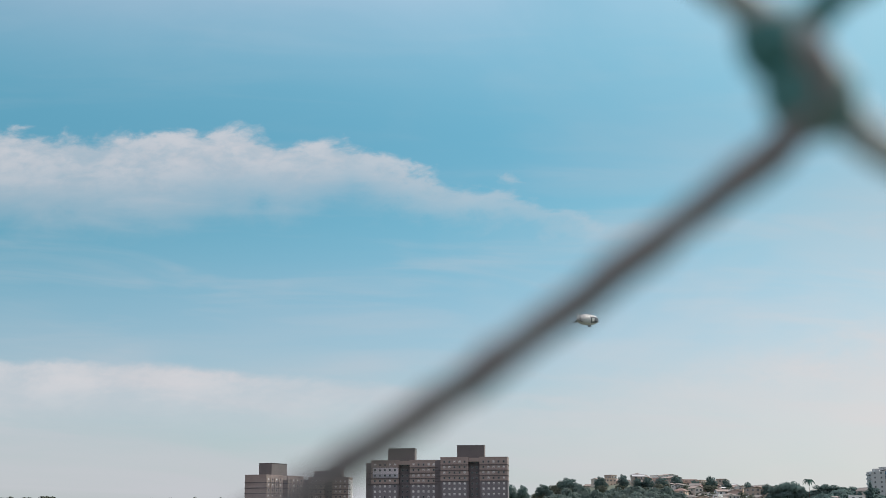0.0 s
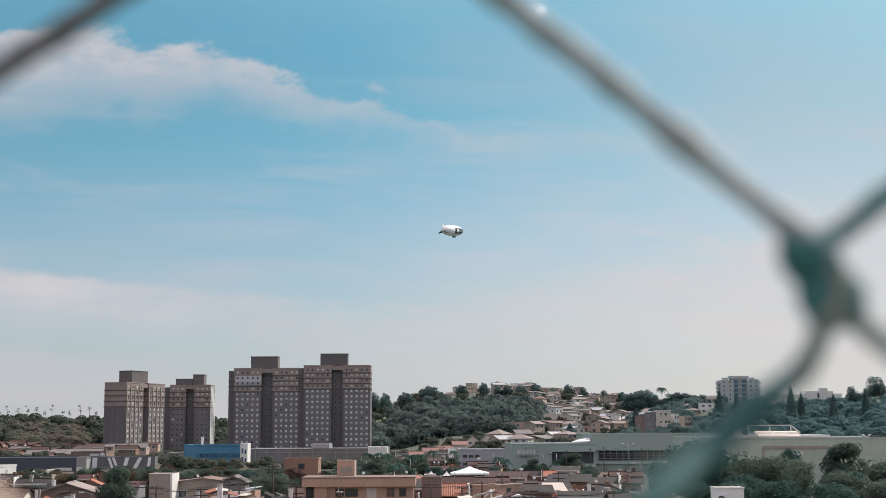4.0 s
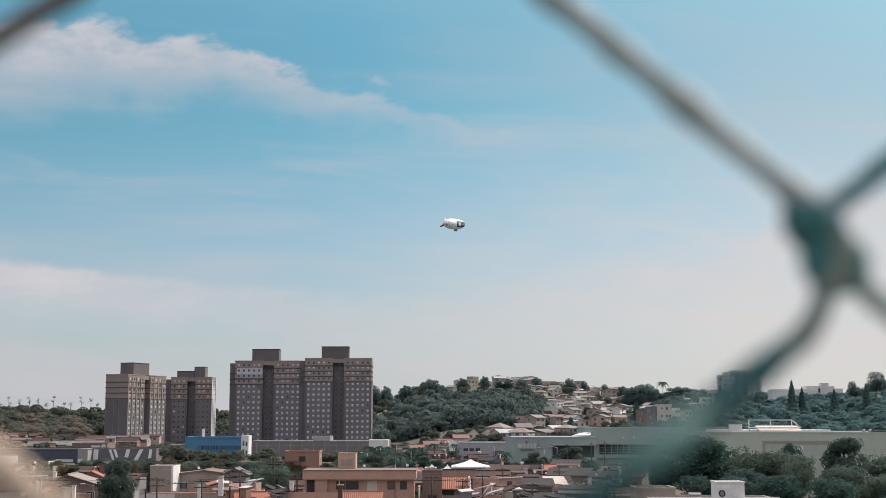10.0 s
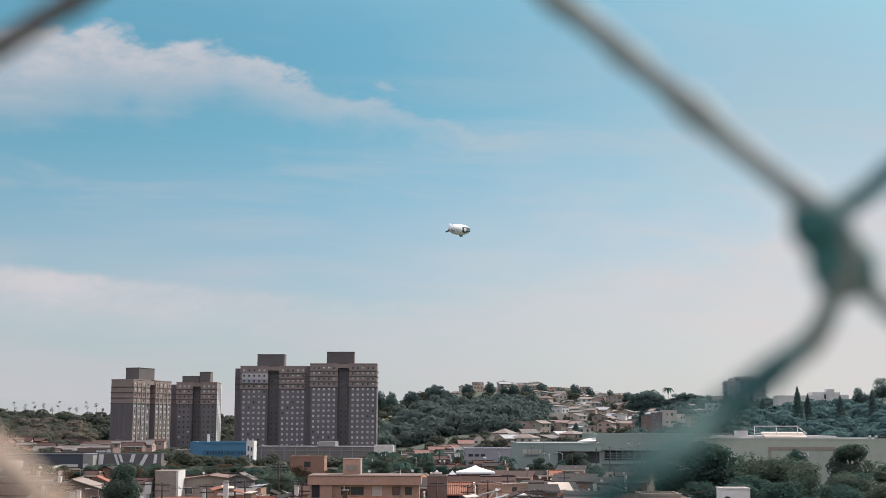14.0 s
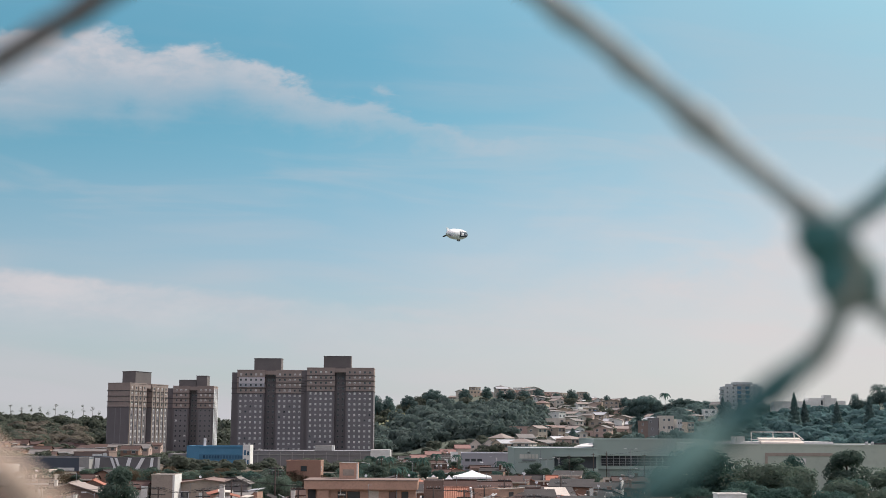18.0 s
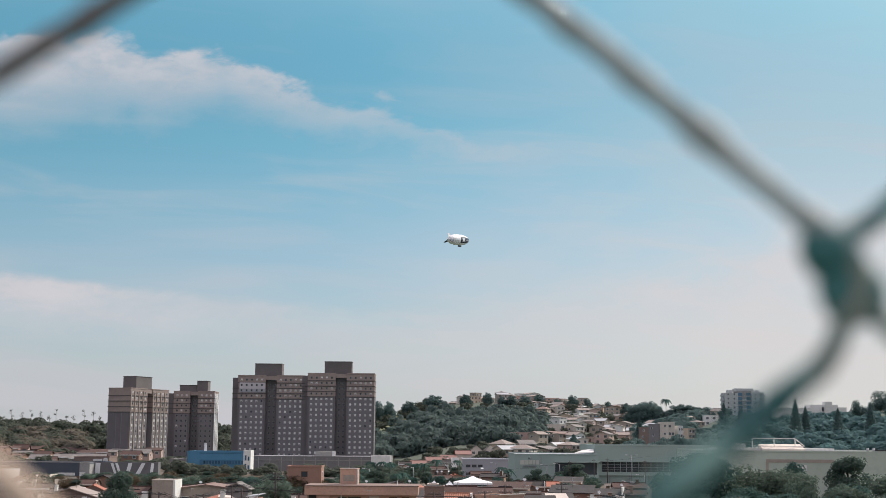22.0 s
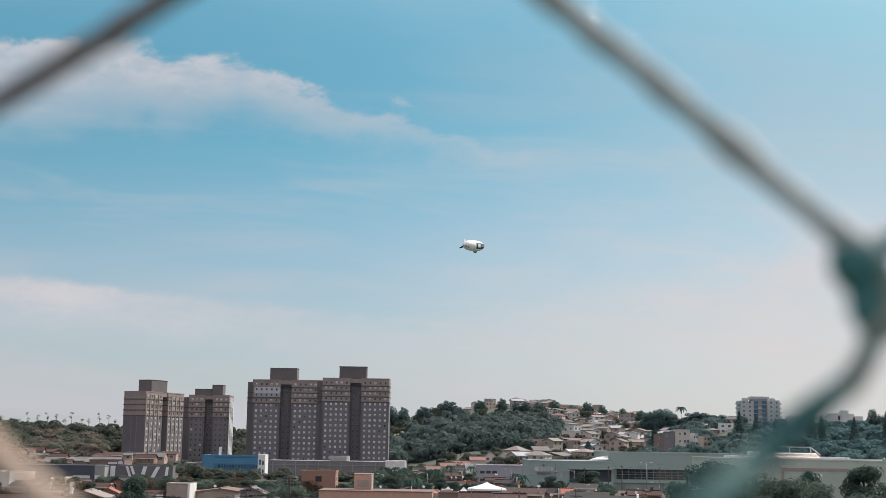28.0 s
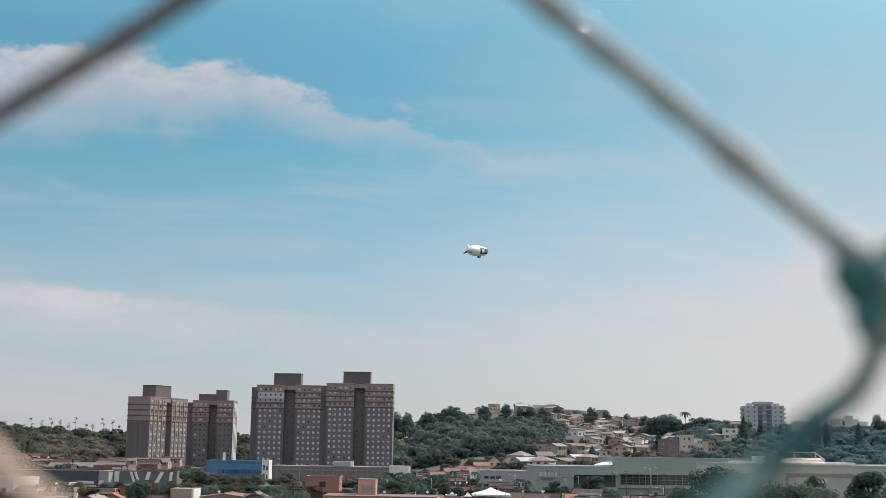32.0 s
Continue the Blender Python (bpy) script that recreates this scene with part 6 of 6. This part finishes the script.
# ------------------------------------------------------------------ valley trees
TREES_WEST = [
    ("round", -49.6, 200, 7.6, 9.1), ("round_b", -39.0, 268, 6.5, 6.5), ("round", -34.2, 272, 7.0, 6.9), ("olive", -30.0, 236, 7.5, 7.0),
    ("olive", -34.0, 244, 6.0, 6.0), ("open", -26.5, 238, 5.0, 5.6), ("open", -36, 262, 5.0, 5.4), ("round", 38.0, 380, 11.5, 7.4),
    ("round", 27.0, 378, 7.0, 5.8), ("round_b", 33.5, 374, 5.0, 4.4), ("round", -17, 330, 10, 6.2), ("round_b", -23.5, 334, 9, 5.8),
    ("olive", -12, 345, 7, 5.8), ("round_b", -117.0, 312, 11.5, 10.2), ("round", -111, 318, 8.0, 9.0), ("dry", -95.0, 246, 11.0, 7.2),
    ("dry", -87.0, 243, 8.0, 5.6), ("round_b", -74.0, 238, 6.5, 4.6), ("round", -70, 330, 9, 4.2), ("olive", -98, 246, 7, 5.0)]
TREES_SQUARE = [
    ("round_b", 47.5, 240, 16.5, 12.6), ("round_b", 41.8, 246, 8.0, 8.4), ("olive", 57.0, 232, 14.0, 10.2), ("olive", 63.5, 236, 11.0, 9.4),
    ("round_b", 67.5, 250, 6.0, 10.9), ("round", 76.5, 246, 13.0, 11.8), ("olive", 81.0, 232, 13.0, 9.4), ("round_b", 55.0, 212, 10.0, 6.0),
    ("round", 65.0, 214, 9.0, 6.2), ("olive", 73.5, 214, 8.5, 5.8), ("round_b", 48.5, 216, 8.0, 5.6), ("open", 60.5, 222, 7.0, 7.6),
    ("olive", 88, 238, 9, 8.0)]
TREES_EAST = [
    ("bush", 52.0, 224, 8, 6.6), ("olive", 60.0, 244, 10, 8.2), ("bush", 70.5, 226, 9, 7.0), ("round_b", 84.0, 242, 8, 8.6),
    ("olive", 92.0, 230, 9, 8.4), ("bush", 79.0, 222, 8, 6.4), ("olive", 68.0, 220, 9, 7.2), ("round", 88.0, 222, 8, 7.0),
    ("bush", 62.5, 208, 8, 5.6), ("bush", 44.0, 224, 7, 5.4), ("olive", 53.0, 246, 9, 8.8), ("round_b", 97, 240, 9, 9.0),
    ("bush", 74.0, 206, 8, 5.2)]
for k, (kind, x, y, w, top) in enumerate(TREES_WEST + TREES_SQUARE + TREES_EAST):
    tree(kind, x, y, w, top, turn=37 * k)
row_rng = random.Random(8)
for k in range(22):
    x = -112 + 3.1 * k + row_rng.uniform(-0.8, 0.8)
    tree(row_rng.choice(("round", "open", "round", "dry")), x * 0.9, 385 + row_rng.uniform(-16, 14), row_rng.uniform(5.0, 7.5), row_rng.uniform(2.6, 4.2), 51 * k, "row of street trees")
for k in range(26):
    b = row_rng.uniform(-0.05, 0.13)
    y = row_rng.uniform(350, 396)
    tree(row_rng.choice(("round", "bush", "open", "round_b")), b * y, y, row_rng.uniform(3.5, 6), row_rng.uniform(2.2, 4.6), 29 * k, "small street trees")

for k in range(95):
    b = row_rng.uniform(-0.33, -0.045)
    y = row_rng.uniform(290, 400)
    tree(row_rng.choice(("round", "open", "dry", "round", "olive")), b * y, y, row_rng.uniform(5, 8), max(2.2, 14 - row_rng.uniform(0.0265, 0.033) * y), 31 * k, "valley trees before the halls")

for k in range(34):
    b = row_rng.uniform(-0.065, 0.012)
    y = row_rng.uniform(405, 520)
    tree(row_rng.choice(("round", "bush", "open", "round_b", "olive")), b * y, y, row_rng.uniform(5, 8), row_rng.uniform(3.0, 5.2), 47 * k, "trees below the long hall")
# flats and stepped blocks among the trees of the right-hand slope
for b, y, w, top, wall in ((0.1725, 640, 4.2, 22.4, "cream"), (0.1655, 645, 4.6, 21.4, "hall_grey"), (0.1795, 642, 2.8, 20.6, "white"), (0.158, 652, 5.0, 20.0, "brown"), (0.188, 650, 4.5, 19.5, "greywarm")):
    z = ground_z(b * y, y) - 0.4
    house("tall narrow house stepped into the wooded slope", b * y, y, 32, w, 7.5, top - z, wall, "flat", "fibre", floors=4, cols=2, door=False, parapet=0.5, base=z, group="slope houses", seed=int(w))

# bare thin trees on the left skyline
for k in range(14):
    b = -0.352 + 0.0068 * k + row_rng.uniform(-0.002, 0.002)
    y = 1000
    x = b * y
    z = ground_z(x, y) + 4
    ob = thing("thin_tree", "thin nearly bare tree on the skyline", "tree", pose(x, y, z - 4.2), "bare trees on the skyline")
    h = row_rng.uniform(9, 15)
    part("trunk", tube([(0, 0, 0), (0.2, 0, h * 0.5), (0, 0, h)], 0.22, 5, taper=0.3), M["bark"], ob)
    lb2 = [(row_rng.uniform(-1.2, 1.2), row_rng.uniform(-1, 1), h * row_rng.uniform(0.65, 1.0), 1.1) for _ in range(4)]
    part("crown", quads_mesh("crown", leaf_cloud(np.random.default_rng(k), lb2, 70, 0.3), M["forest"]), None, ob)

# ------------------------------------------------------------------ more roofs of the valley
infill = random.Random(33)
for b0, b1, y0, y1, count in ((-0.42, -0.33, 250, 330, 8), (-0.20, -0.15, 262, 290, 3), (-0.335, -0.245, 262, 335, 9), (-0.02, 0.06, 240, 262, 5), (0.075, 0.13, 228, 262, 6), (-0.04, -0.016, 262, 318, 3), (0.05, 0.16, 255, 340, 10), (-0.03, 0.05, 352, 460, 5), (-0.45, -0.335, 330, 440, 12), (-0.06, 0.005, 500, 580, 6), (-0.12, -0.05, 230, 300, 3)):
    put = []
    tries = 0
    while len(put) < count and tries < 400:
        tries += 1
        y = infill.uniform(y0, y1)
        x = infill.uniform(b0, b1) * y
        if any(abs(x - p) < 8.2 and abs(y - q) < 8.5 for p, q in put):
            continue
        put.append((x, y))
        tall = infill.uniform(2.6, 3.8)
        wide, deep = infill.uniform(4.5, 7.0), infill.uniform(4.5, 6)
        kind = infill.choice(("gable", "front", "shed", "gable", "flat"))
        home = house("low valley house with a weathered roof", x, y, infill.uniform(-14, 14), wide, deep, tall, infill.choice(("cream", "greywarm", "pink", "brick", "brick_pale", "brown")),
                     kind, infill.choice(("tile", "tile_old", "tile_old", "tile_old", "fibre_dark", "fibre_dark", "fibre_dark")), rise=infill.uniform(0.7, 1.2), cols=2, seed=infill.randrange(999), tank=infill.random() < 0.1, group="valley houses", fascia=infill.choice(("white", "cream", "", "greywarm")))
        for _ in range(infill.randint(1, 3)):
            cx, cy = infill.uniform(-0.4, 0.4) * wide, infill.uniform(-0.45, 0.2) * deep
            what = infill.choice(("chimney", "chimney", "lean_to", "lean_to", "lean_to", "party_wall", "party_wall", "satellite_dish"))
            if what == "chimney":
                part("chimney", boxes((cx - 0.3, cx + 0.3, cy - 0.3, cy + 0.3, tall - 0.4, tall + 1.6), (cx - 0.4, cx + 0.4, cy - 0.4, cy + 0.4, tall + 1.6, tall + 1.72)), M[infill.choice(("brick", "white", "wood", "concrete"))], home)
            elif what == "satellite_dish":
                bm = bmesh.new()
                bmesh.ops.create_uvsphere(bm, u_segments=12, v_segments=8, radius=0.32)
                bmesh.ops.delete(bm, geom=[q for q in bm.verts if q.co.z > 0.02], context="VERTS")
                for q in bm.verts:
                    q.co.z *= 0.4
                dish = part("satellite_dish", bm, M["frame_white"], home, "white satellite dish", at=pose(cx, cy, tall + 1.9, 60, 0, 20))
                part("dish_mast", tube([(cx, cy + 0.1, tall - 0.3), (cx, cy + 0.1, tall + 1.8)], 0.05, 5), M["steel"], home)
            elif what == "lean_to":
                lw = infill.uniform(0.9, 1.6)
                bm = bmesh.new()
                slab(bm, [(cx - lw, -deep / 2 - 2.2, 2.0), (cx + lw, -deep / 2 - 2.2, 2.0), (cx + lw, -deep / 2 - 0.02, 2.55), (cx - lw, -deep / 2 - 0.02, 2.55)], 0.08)
                part("lean_to_roof", bm, M[infill.choice(("fibre_dark", "metal_roof", "tile_old", "white"))], home, "sloping sheet lean-to roof")
                for sx in (-1, 1):
                    part("lean_to_post", boxes((cx + sx * (lw - 0.1) - 0.06, cx + sx * (lw - 0.1) + 0.06, -deep / 2 - 2.1, -deep / 2 - 1.98, 0, 1.95)), M["wood"], home)
            else:
                side = infill.choice((-1, 1)) * (wide / 2 + 0.12)
                part("party_wall", boxes((side - 0.1, side + 0.1, -deep / 2 - 0.4, deep / 2, 0, tall + infill.uniform(0.6, 1.5))), M[infill.choice(("white", "brick", "cream", "greywarm"))], home)


# white buildings and a water tower at the left edge
wt = thing("water_tower", "slim white cylindrical water tower", "water tower", pose(-101.0, 235, -1.1))
part("shaft", tube([(0, 0, 0), (0, 0, 12.6), (0, 0, 13.3)], 0.95, 20), M["white"], wt)
part("rim", tube([(0, 0, 13.3), (0, 0, 13.55)], 1.05, 20), M["concrete"], wt)
for k in range(9):
    part("rail_post", tube([(1.0 * math.cos(k * 0.7), 1.0 * math.sin(k * 0.7), 13.5), (1.0 * math.cos(k * 0.7), 1.0 * math.sin(k * 0.7), 14.3)], 0.03, 5), M["steel"], wt)
house("white warehouse with a sunlit flat-topped wall", -126.0, 345, 12, 9.0, 12, 5.0, "white", "flat", "metal_roof", cols=2, gaps=1, door=False, base=-0.2)
house("sunlit white flat-roofed hall behind dark trees", -104.6, 304, 70, 9.0, 8, 6.0, "white", "flat", "fibre", cols=2, gaps=1, door=False, base=-0.2)
house("pale grey flat-roofed building beside the water tower", -117.8, 292, 0, 7.0, 8, 7.4, "greywarm", "flat", "fibre", cols=2, base=-0.2)
house("low white shed with a metal roof", -110.5, 288, 0, 5.6, 6, 4.4, "white", "shed", "metal_roof", cols=2, base=-0.2)

# ------------------------------------------------------------------ poles, lamps and cables


def utility_pole(x, y, top, arms=2):
    z = ground_z(x, y) - 0.1
    ob = thing("utility_pole", "dark weathered utility pole with crossarms", "utility pole", pose(x, y, z), "utility poles")
    h = top - z
    part("shaft", tube([(0, 0, 0), (0, 0, h)], 0.16, 8, taper=0.7), M["pole_dark"], ob)
    for k in range(arms):
        zz = h - 0.4 - 0.9 * k
        part("crossarm", boxes((-1.1, 1.1, -0.06, 0.06, zz, zz + 0.13)), M["cable"], ob)
        for sx in (-0.95, -0.45, 0.45, 0.95):
            part("insulator", tube([(sx, 0, zz + 0.13), (sx, 0, zz + 0.36)], 0.05, 6, taper=0.6), M["steel"], ob)


def street_lamp(x, y, top, arm=1.6, double=False):
    z = ground_z(x, y) - 0.1
    ob = thing("street_lamp", "grey steel street lamp with a flat head", "street lamp", pose(x, y, z), "street lamps")
    h = top - z
    part("post", tube([(0, 0, 0), (0, 0, h)], 0.11, 8, taper=0.6), M["steel"], ob)
    for s in ((-1, 1) if double else (-1,)):
        part("arm", tube([(0, 0, h - 0.3), (s * arm * 0.5, 0, h + 0.05), (s * arm, 0, h + 0.1)], 0.05, 6), M["steel"], ob)
        part("head", boxes((s * arm - 0.35, s * arm + 0.35, -0.16, 0.16, h + 0.05, h + 0.2)), M["frame_white"], ob)


def cable(ax, ay, az, bx, by, bz, sag=0.5, r=0.025):
    pts = [(ax + (bx - ax) * k / 10, ay + (by - ay) * k / 10, az + (bz - az) * k / 10 - sag * 4 * (k / 10) * (1 - k / 10)) for k in range(11)]
    ob = new("overhead_cable", finish(tube(pts, r, 5), "overhead_cable", M["cable"]))
    tagged(ob, "black overhead cable strung between poles", "cable", "overhead cables")


poles = [(-77.0, 205, 6.2), (-44.3, 205, 5.4), (-36.4, 200, 5.4), (-27.2, 214, 8.4), (-34.0, 212, 6.4), (3.6, 205, 5.2), (14.2, 200, 4.8), (25.4, 190, 5.0), (44.5, 196, 5.6)]
for x, y, top in poles:
    utility_pole(x, y, top)
for (ax, ay, az), (bx, by, bz) in zip(poles, poles[1:]):
    for o in (-0.9, 0.0, 0.9):
        cable(ax + o, ay, az - 0.1, bx + o, by, bz - 0.1, 0.7)
for x, y, top in ((31.0, 386, 6.5), (35.0, 388, 6.8), (57.0, 392, 9.4), (72, 396, 7.0), (46.5, 300, 6.0), (-20, 360, 5.6), (16.0, 380, 7.0), (-8, 365, 6.0)):
    street_lamp(x, y, top, double=top > 9)
street_lamp(-145.5, 400, 17.3, double=True)
street_lamp(-53.0, 200, 4.6)
for a, b in (((-32.4, 218, 3.0), (-27.4, 214, 7.6)), ((-28.0, 214, 6.0), (-24.0, 224, 2.0)), ((28, 376, 6.4), (63, 392, 9.2)), ((5, 300, 6.6), (33, 386, 6.4))):
    cable(*a, *b, 0.3)

sign_post = thing("sign_on_post", "white square sign board on a dark post", "sign", pose(-47.2, 210, -0.1))
part("post", tube([(0, 0, 0), (0, 0, 5.2)], 0.12, 6), M["cable"], sign_post)
part("board", boxes((-0.95, 0.05, -0.12, 0.0, 3.6, 5.4)), M["white"], sign_post)

# boundary walls, hedges and aerials among the near roofs
clutter = random.Random(77)
for k in range(46):
    b0, b1, y0, y1 = clutter.choice(((-0.30, -0.12, 205, 300), (-0.03, 0.12, 190, 300), (-0.03, 0.12, 190, 300), (0.02, 0.15, 300, 370)))
    y = clutter.uniform(y0, y1)
    x = clutter.uniform(b0, b1) * y
    ln = clutter.uniform(3, 8)
    h = clutter.uniform(2.0, 3.2)
    wall = thing("boundary_wall", "rendered boundary wall between yards", "wall", pose(x, y, ground_z(x, y) - 0.2, 0, 0, clutter.choice((0, 0, 90, 12, -15))), "yard walls")
    mat = clutter.choice(("greywarm", "brick", "cream", "pink", "grey", "white"))
    part("panel", boxes((-ln / 2, ln / 2, -0.1, 0.1, 0, h)), M[mat], wall)
    part("coping", boxes((-ln / 2 - 0.05, ln / 2 + 0.05, -0.16, 0.16, h, h + 0.08)), M["concrete"], wall)
for k in range(26):
    b0, b1, y0, y1 = clutter.choice(((-0.34, -0.12, 230, 330), (-0.03, 0.14, 195, 340), (-0.03, 0.14, 195, 340)))
    y = clutter.uniform(y0, y1)
    tree(clutter.choice(("bush", "open", "round_b", "bush")), clutter.uniform(b0, b1) * y, y, clutter.uniform(2.5, 5), clutter.uniform(2.0, 4.4), 40 * k, "yard trees and bushes")
for x, y, top in ((-62.0, 203, 5.6), (-50.0, 212, 5.8), (-31.0, 203, 6.0), (-22.5, 206, 5.4), (-1.2, 203, 5.8), (6.8, 206, 5.9), (10.4, 215, 6.6), (22.0, 240, 6.2), (-29.5, 236, 7.2), (88, 236, 9.4)):
    utility_pole(x, y, top, 1 if top < 6 else 2)
for x, y, z in ((-41, 214, 3.9), (-62, 222, 5.2), (2.6, 220, 5.0), (14.5, 225, 4.4), (24.6, 246, 5.2), (-10.2, 183, 5.0), (8.2, 236, 5.1), (28.6, 214, 3.2)):
    aerial = thing("roof_aerial", "thin metal television aerial on a roof", "aerial", pose(x, y, z - 0.1), "roof aerials")
    part("mast", tube([(0, 0, 0), (0, 0, 1.9)], 0.035, 5), M["steel"], aerial)
    part("boom", tube([(-0.5, 0, 1.8), (0.5, 0, 1.8)], 0.025, 5), M["steel"], aerial)
    for q in (-0.45, -0.15, 0.15, 0.45):
        part("rod", tube([(q, -0.35, 1.8), (q, 0.35, 1.8)], 0.015, 4), M["steel"], aerial)
# pale twin-gabled town houses and red-roofed rows below the woods
for k in range(2):
    house("narrow cream town house with a steep front gable", 15.3 + 6.2 * k, 586, 0, 5.4, 8, 4.6, "cream", "front", "fibre", rise=2.3, over=0.3, floors=2, cols=2, group="town houses")
for k in range(4):
    house("low row house under red tiles", -0.018 * 560 + 6.4 * k, 560 + 4 * k, 4, 6.2, 7, 3.4 + 0.5 * (k % 2), "cream", "gable", "tile_rose", rise=1.4, cols=2, group="town houses", seed=k)

# white curved advertising panel behind the tents
panel = thing("curved_sign", "white curved panel standing on two posts", "sign", pose(4.7, 455, ground_z(4.7, 455) - 0.1))
bm = bmesh.new()
arc = [(1.7 * math.sin(a) - 0.2, 1.2 * math.cos(a) - 1.2) for a in (-1.0 + 0.25 * k for k in range(9))]
rows_of = [[bm.verts.new((x * (1.0 - 0.12 * j), y - 0.35 * j + t, 3.0 + 4.4 * (1 - j / 3))) for x, y in arc] for t in (0.0, 0.15) for j in range(4)]
for j in range(3):
    for k in range(8):
        bm.faces.new((rows_of[j][k], rows_of[j][k + 1], rows_of[j + 1][k + 1], rows_of[j + 1][k]))
        bm.faces.new((rows_of[4 + j][k + 1], rows_of[4 + j][k], rows_of[5 + j][k], rows_of[5 + j][k + 1]))
part("face", bm, M["white"], panel)
for sx in (-0.9, 0.9):
    part("post", tube([(sx, -0.2, 0), (sx, -0.2, 6.4)], 0.12, 6), M["steel"], panel)

# lean-to sheds and sheet roofs crowded into the yards
yards = random.Random(52)
SHED_WORDS = {"fibre_dark": "sooty sheet", "tile_old": "old tiled", "metal_roof": "shiny metal sheet", "white": "white sheet", "tile": "red tiled", "cream": "cream sheet", "fibre": "grey sheet"}
for b0, b1, y0, y1, count in ((0.018, 0.062, 196, 232, 17), (0.055, 0.125, 198, 240, 24), (-0.175, -0.105, 200, 226, 17), (-0.31, -0.27, 205, 240, 4)):
    put = []
    for _ in range(count * 30):
        if len(put) == count:
            break
        y = yards.uniform(y0, y1)
        x = yards.uniform(b0, b1) * y
        if any(abs(x - p) < 1.9 and abs(y - q) < 3.0 for p, q in put):
            continue
        put.append((x, y))
        w, d, h = yards.uniform(1.1, 2.6), yards.uniform(1.2, 2.4), yards.uniform(2.4, 4.3)
        fall = yards.uniform(-0.7, 0.7)
        cover_mat = yards.choice(("fibre_dark", "fibre_dark", "fibre_dark", "tile_old", "tile_old", "metal_roof", "white", "tile", "cream", "fibre"))
        wall_mat = yards.choice(("brown", "greywarm", "brick", "tan", "cream", "brick_pale", "hall_grey"))
        ob = thing("yard_shed", f"small yard shed under a {SHED_WORDS[cover_mat]} roof", "shed", pose(x, y, ground_z(x, y) - 0.1, 0, 0, yards.uniform(-35, 50)), "yard sheds")
        part("wall", boxes((-w * 0.42, w * 0.42, -d * 0.4, d * 0.4, 0, h - abs(fall) * 0.5 - 0.14)), M[wall_mat], ob)
        bm = bmesh.new()
        slab(bm, [(-w * 0.55, -d * 0.55, h - fall * 0.5), (w * 0.55, -d * 0.55, h + fall * 0.5), (w * 0.55, d * 0.55, h + fall * 0.5 + 0.25), (-w * 0.55, d * 0.55, h - fall * 0.5 + 0.25)], 0.09)
        part("roof", bm, M[cover_mat], ob)
        if yards.random() < 0.6:
            # Doorway shade is painted as a dark panel on the closed wall.
            part("doorway", boxes((-w * 0.2, w * 0.12, -d * 0.4 - 0.05, -d * 0.4 + 0.02, 0.1, h * 0.66)), M["dark"], ob)
        if yards.random() < 0.35:
            part("edge_board", boxes((-w * 0.55, w * 0.55, -d * 0.55 - 0.07, -d * 0.55 - 0.02, h - abs(fall) * 0.5 - 0.2, h - abs(fall) * 0.5 + 0.02)), M["white"], ob)
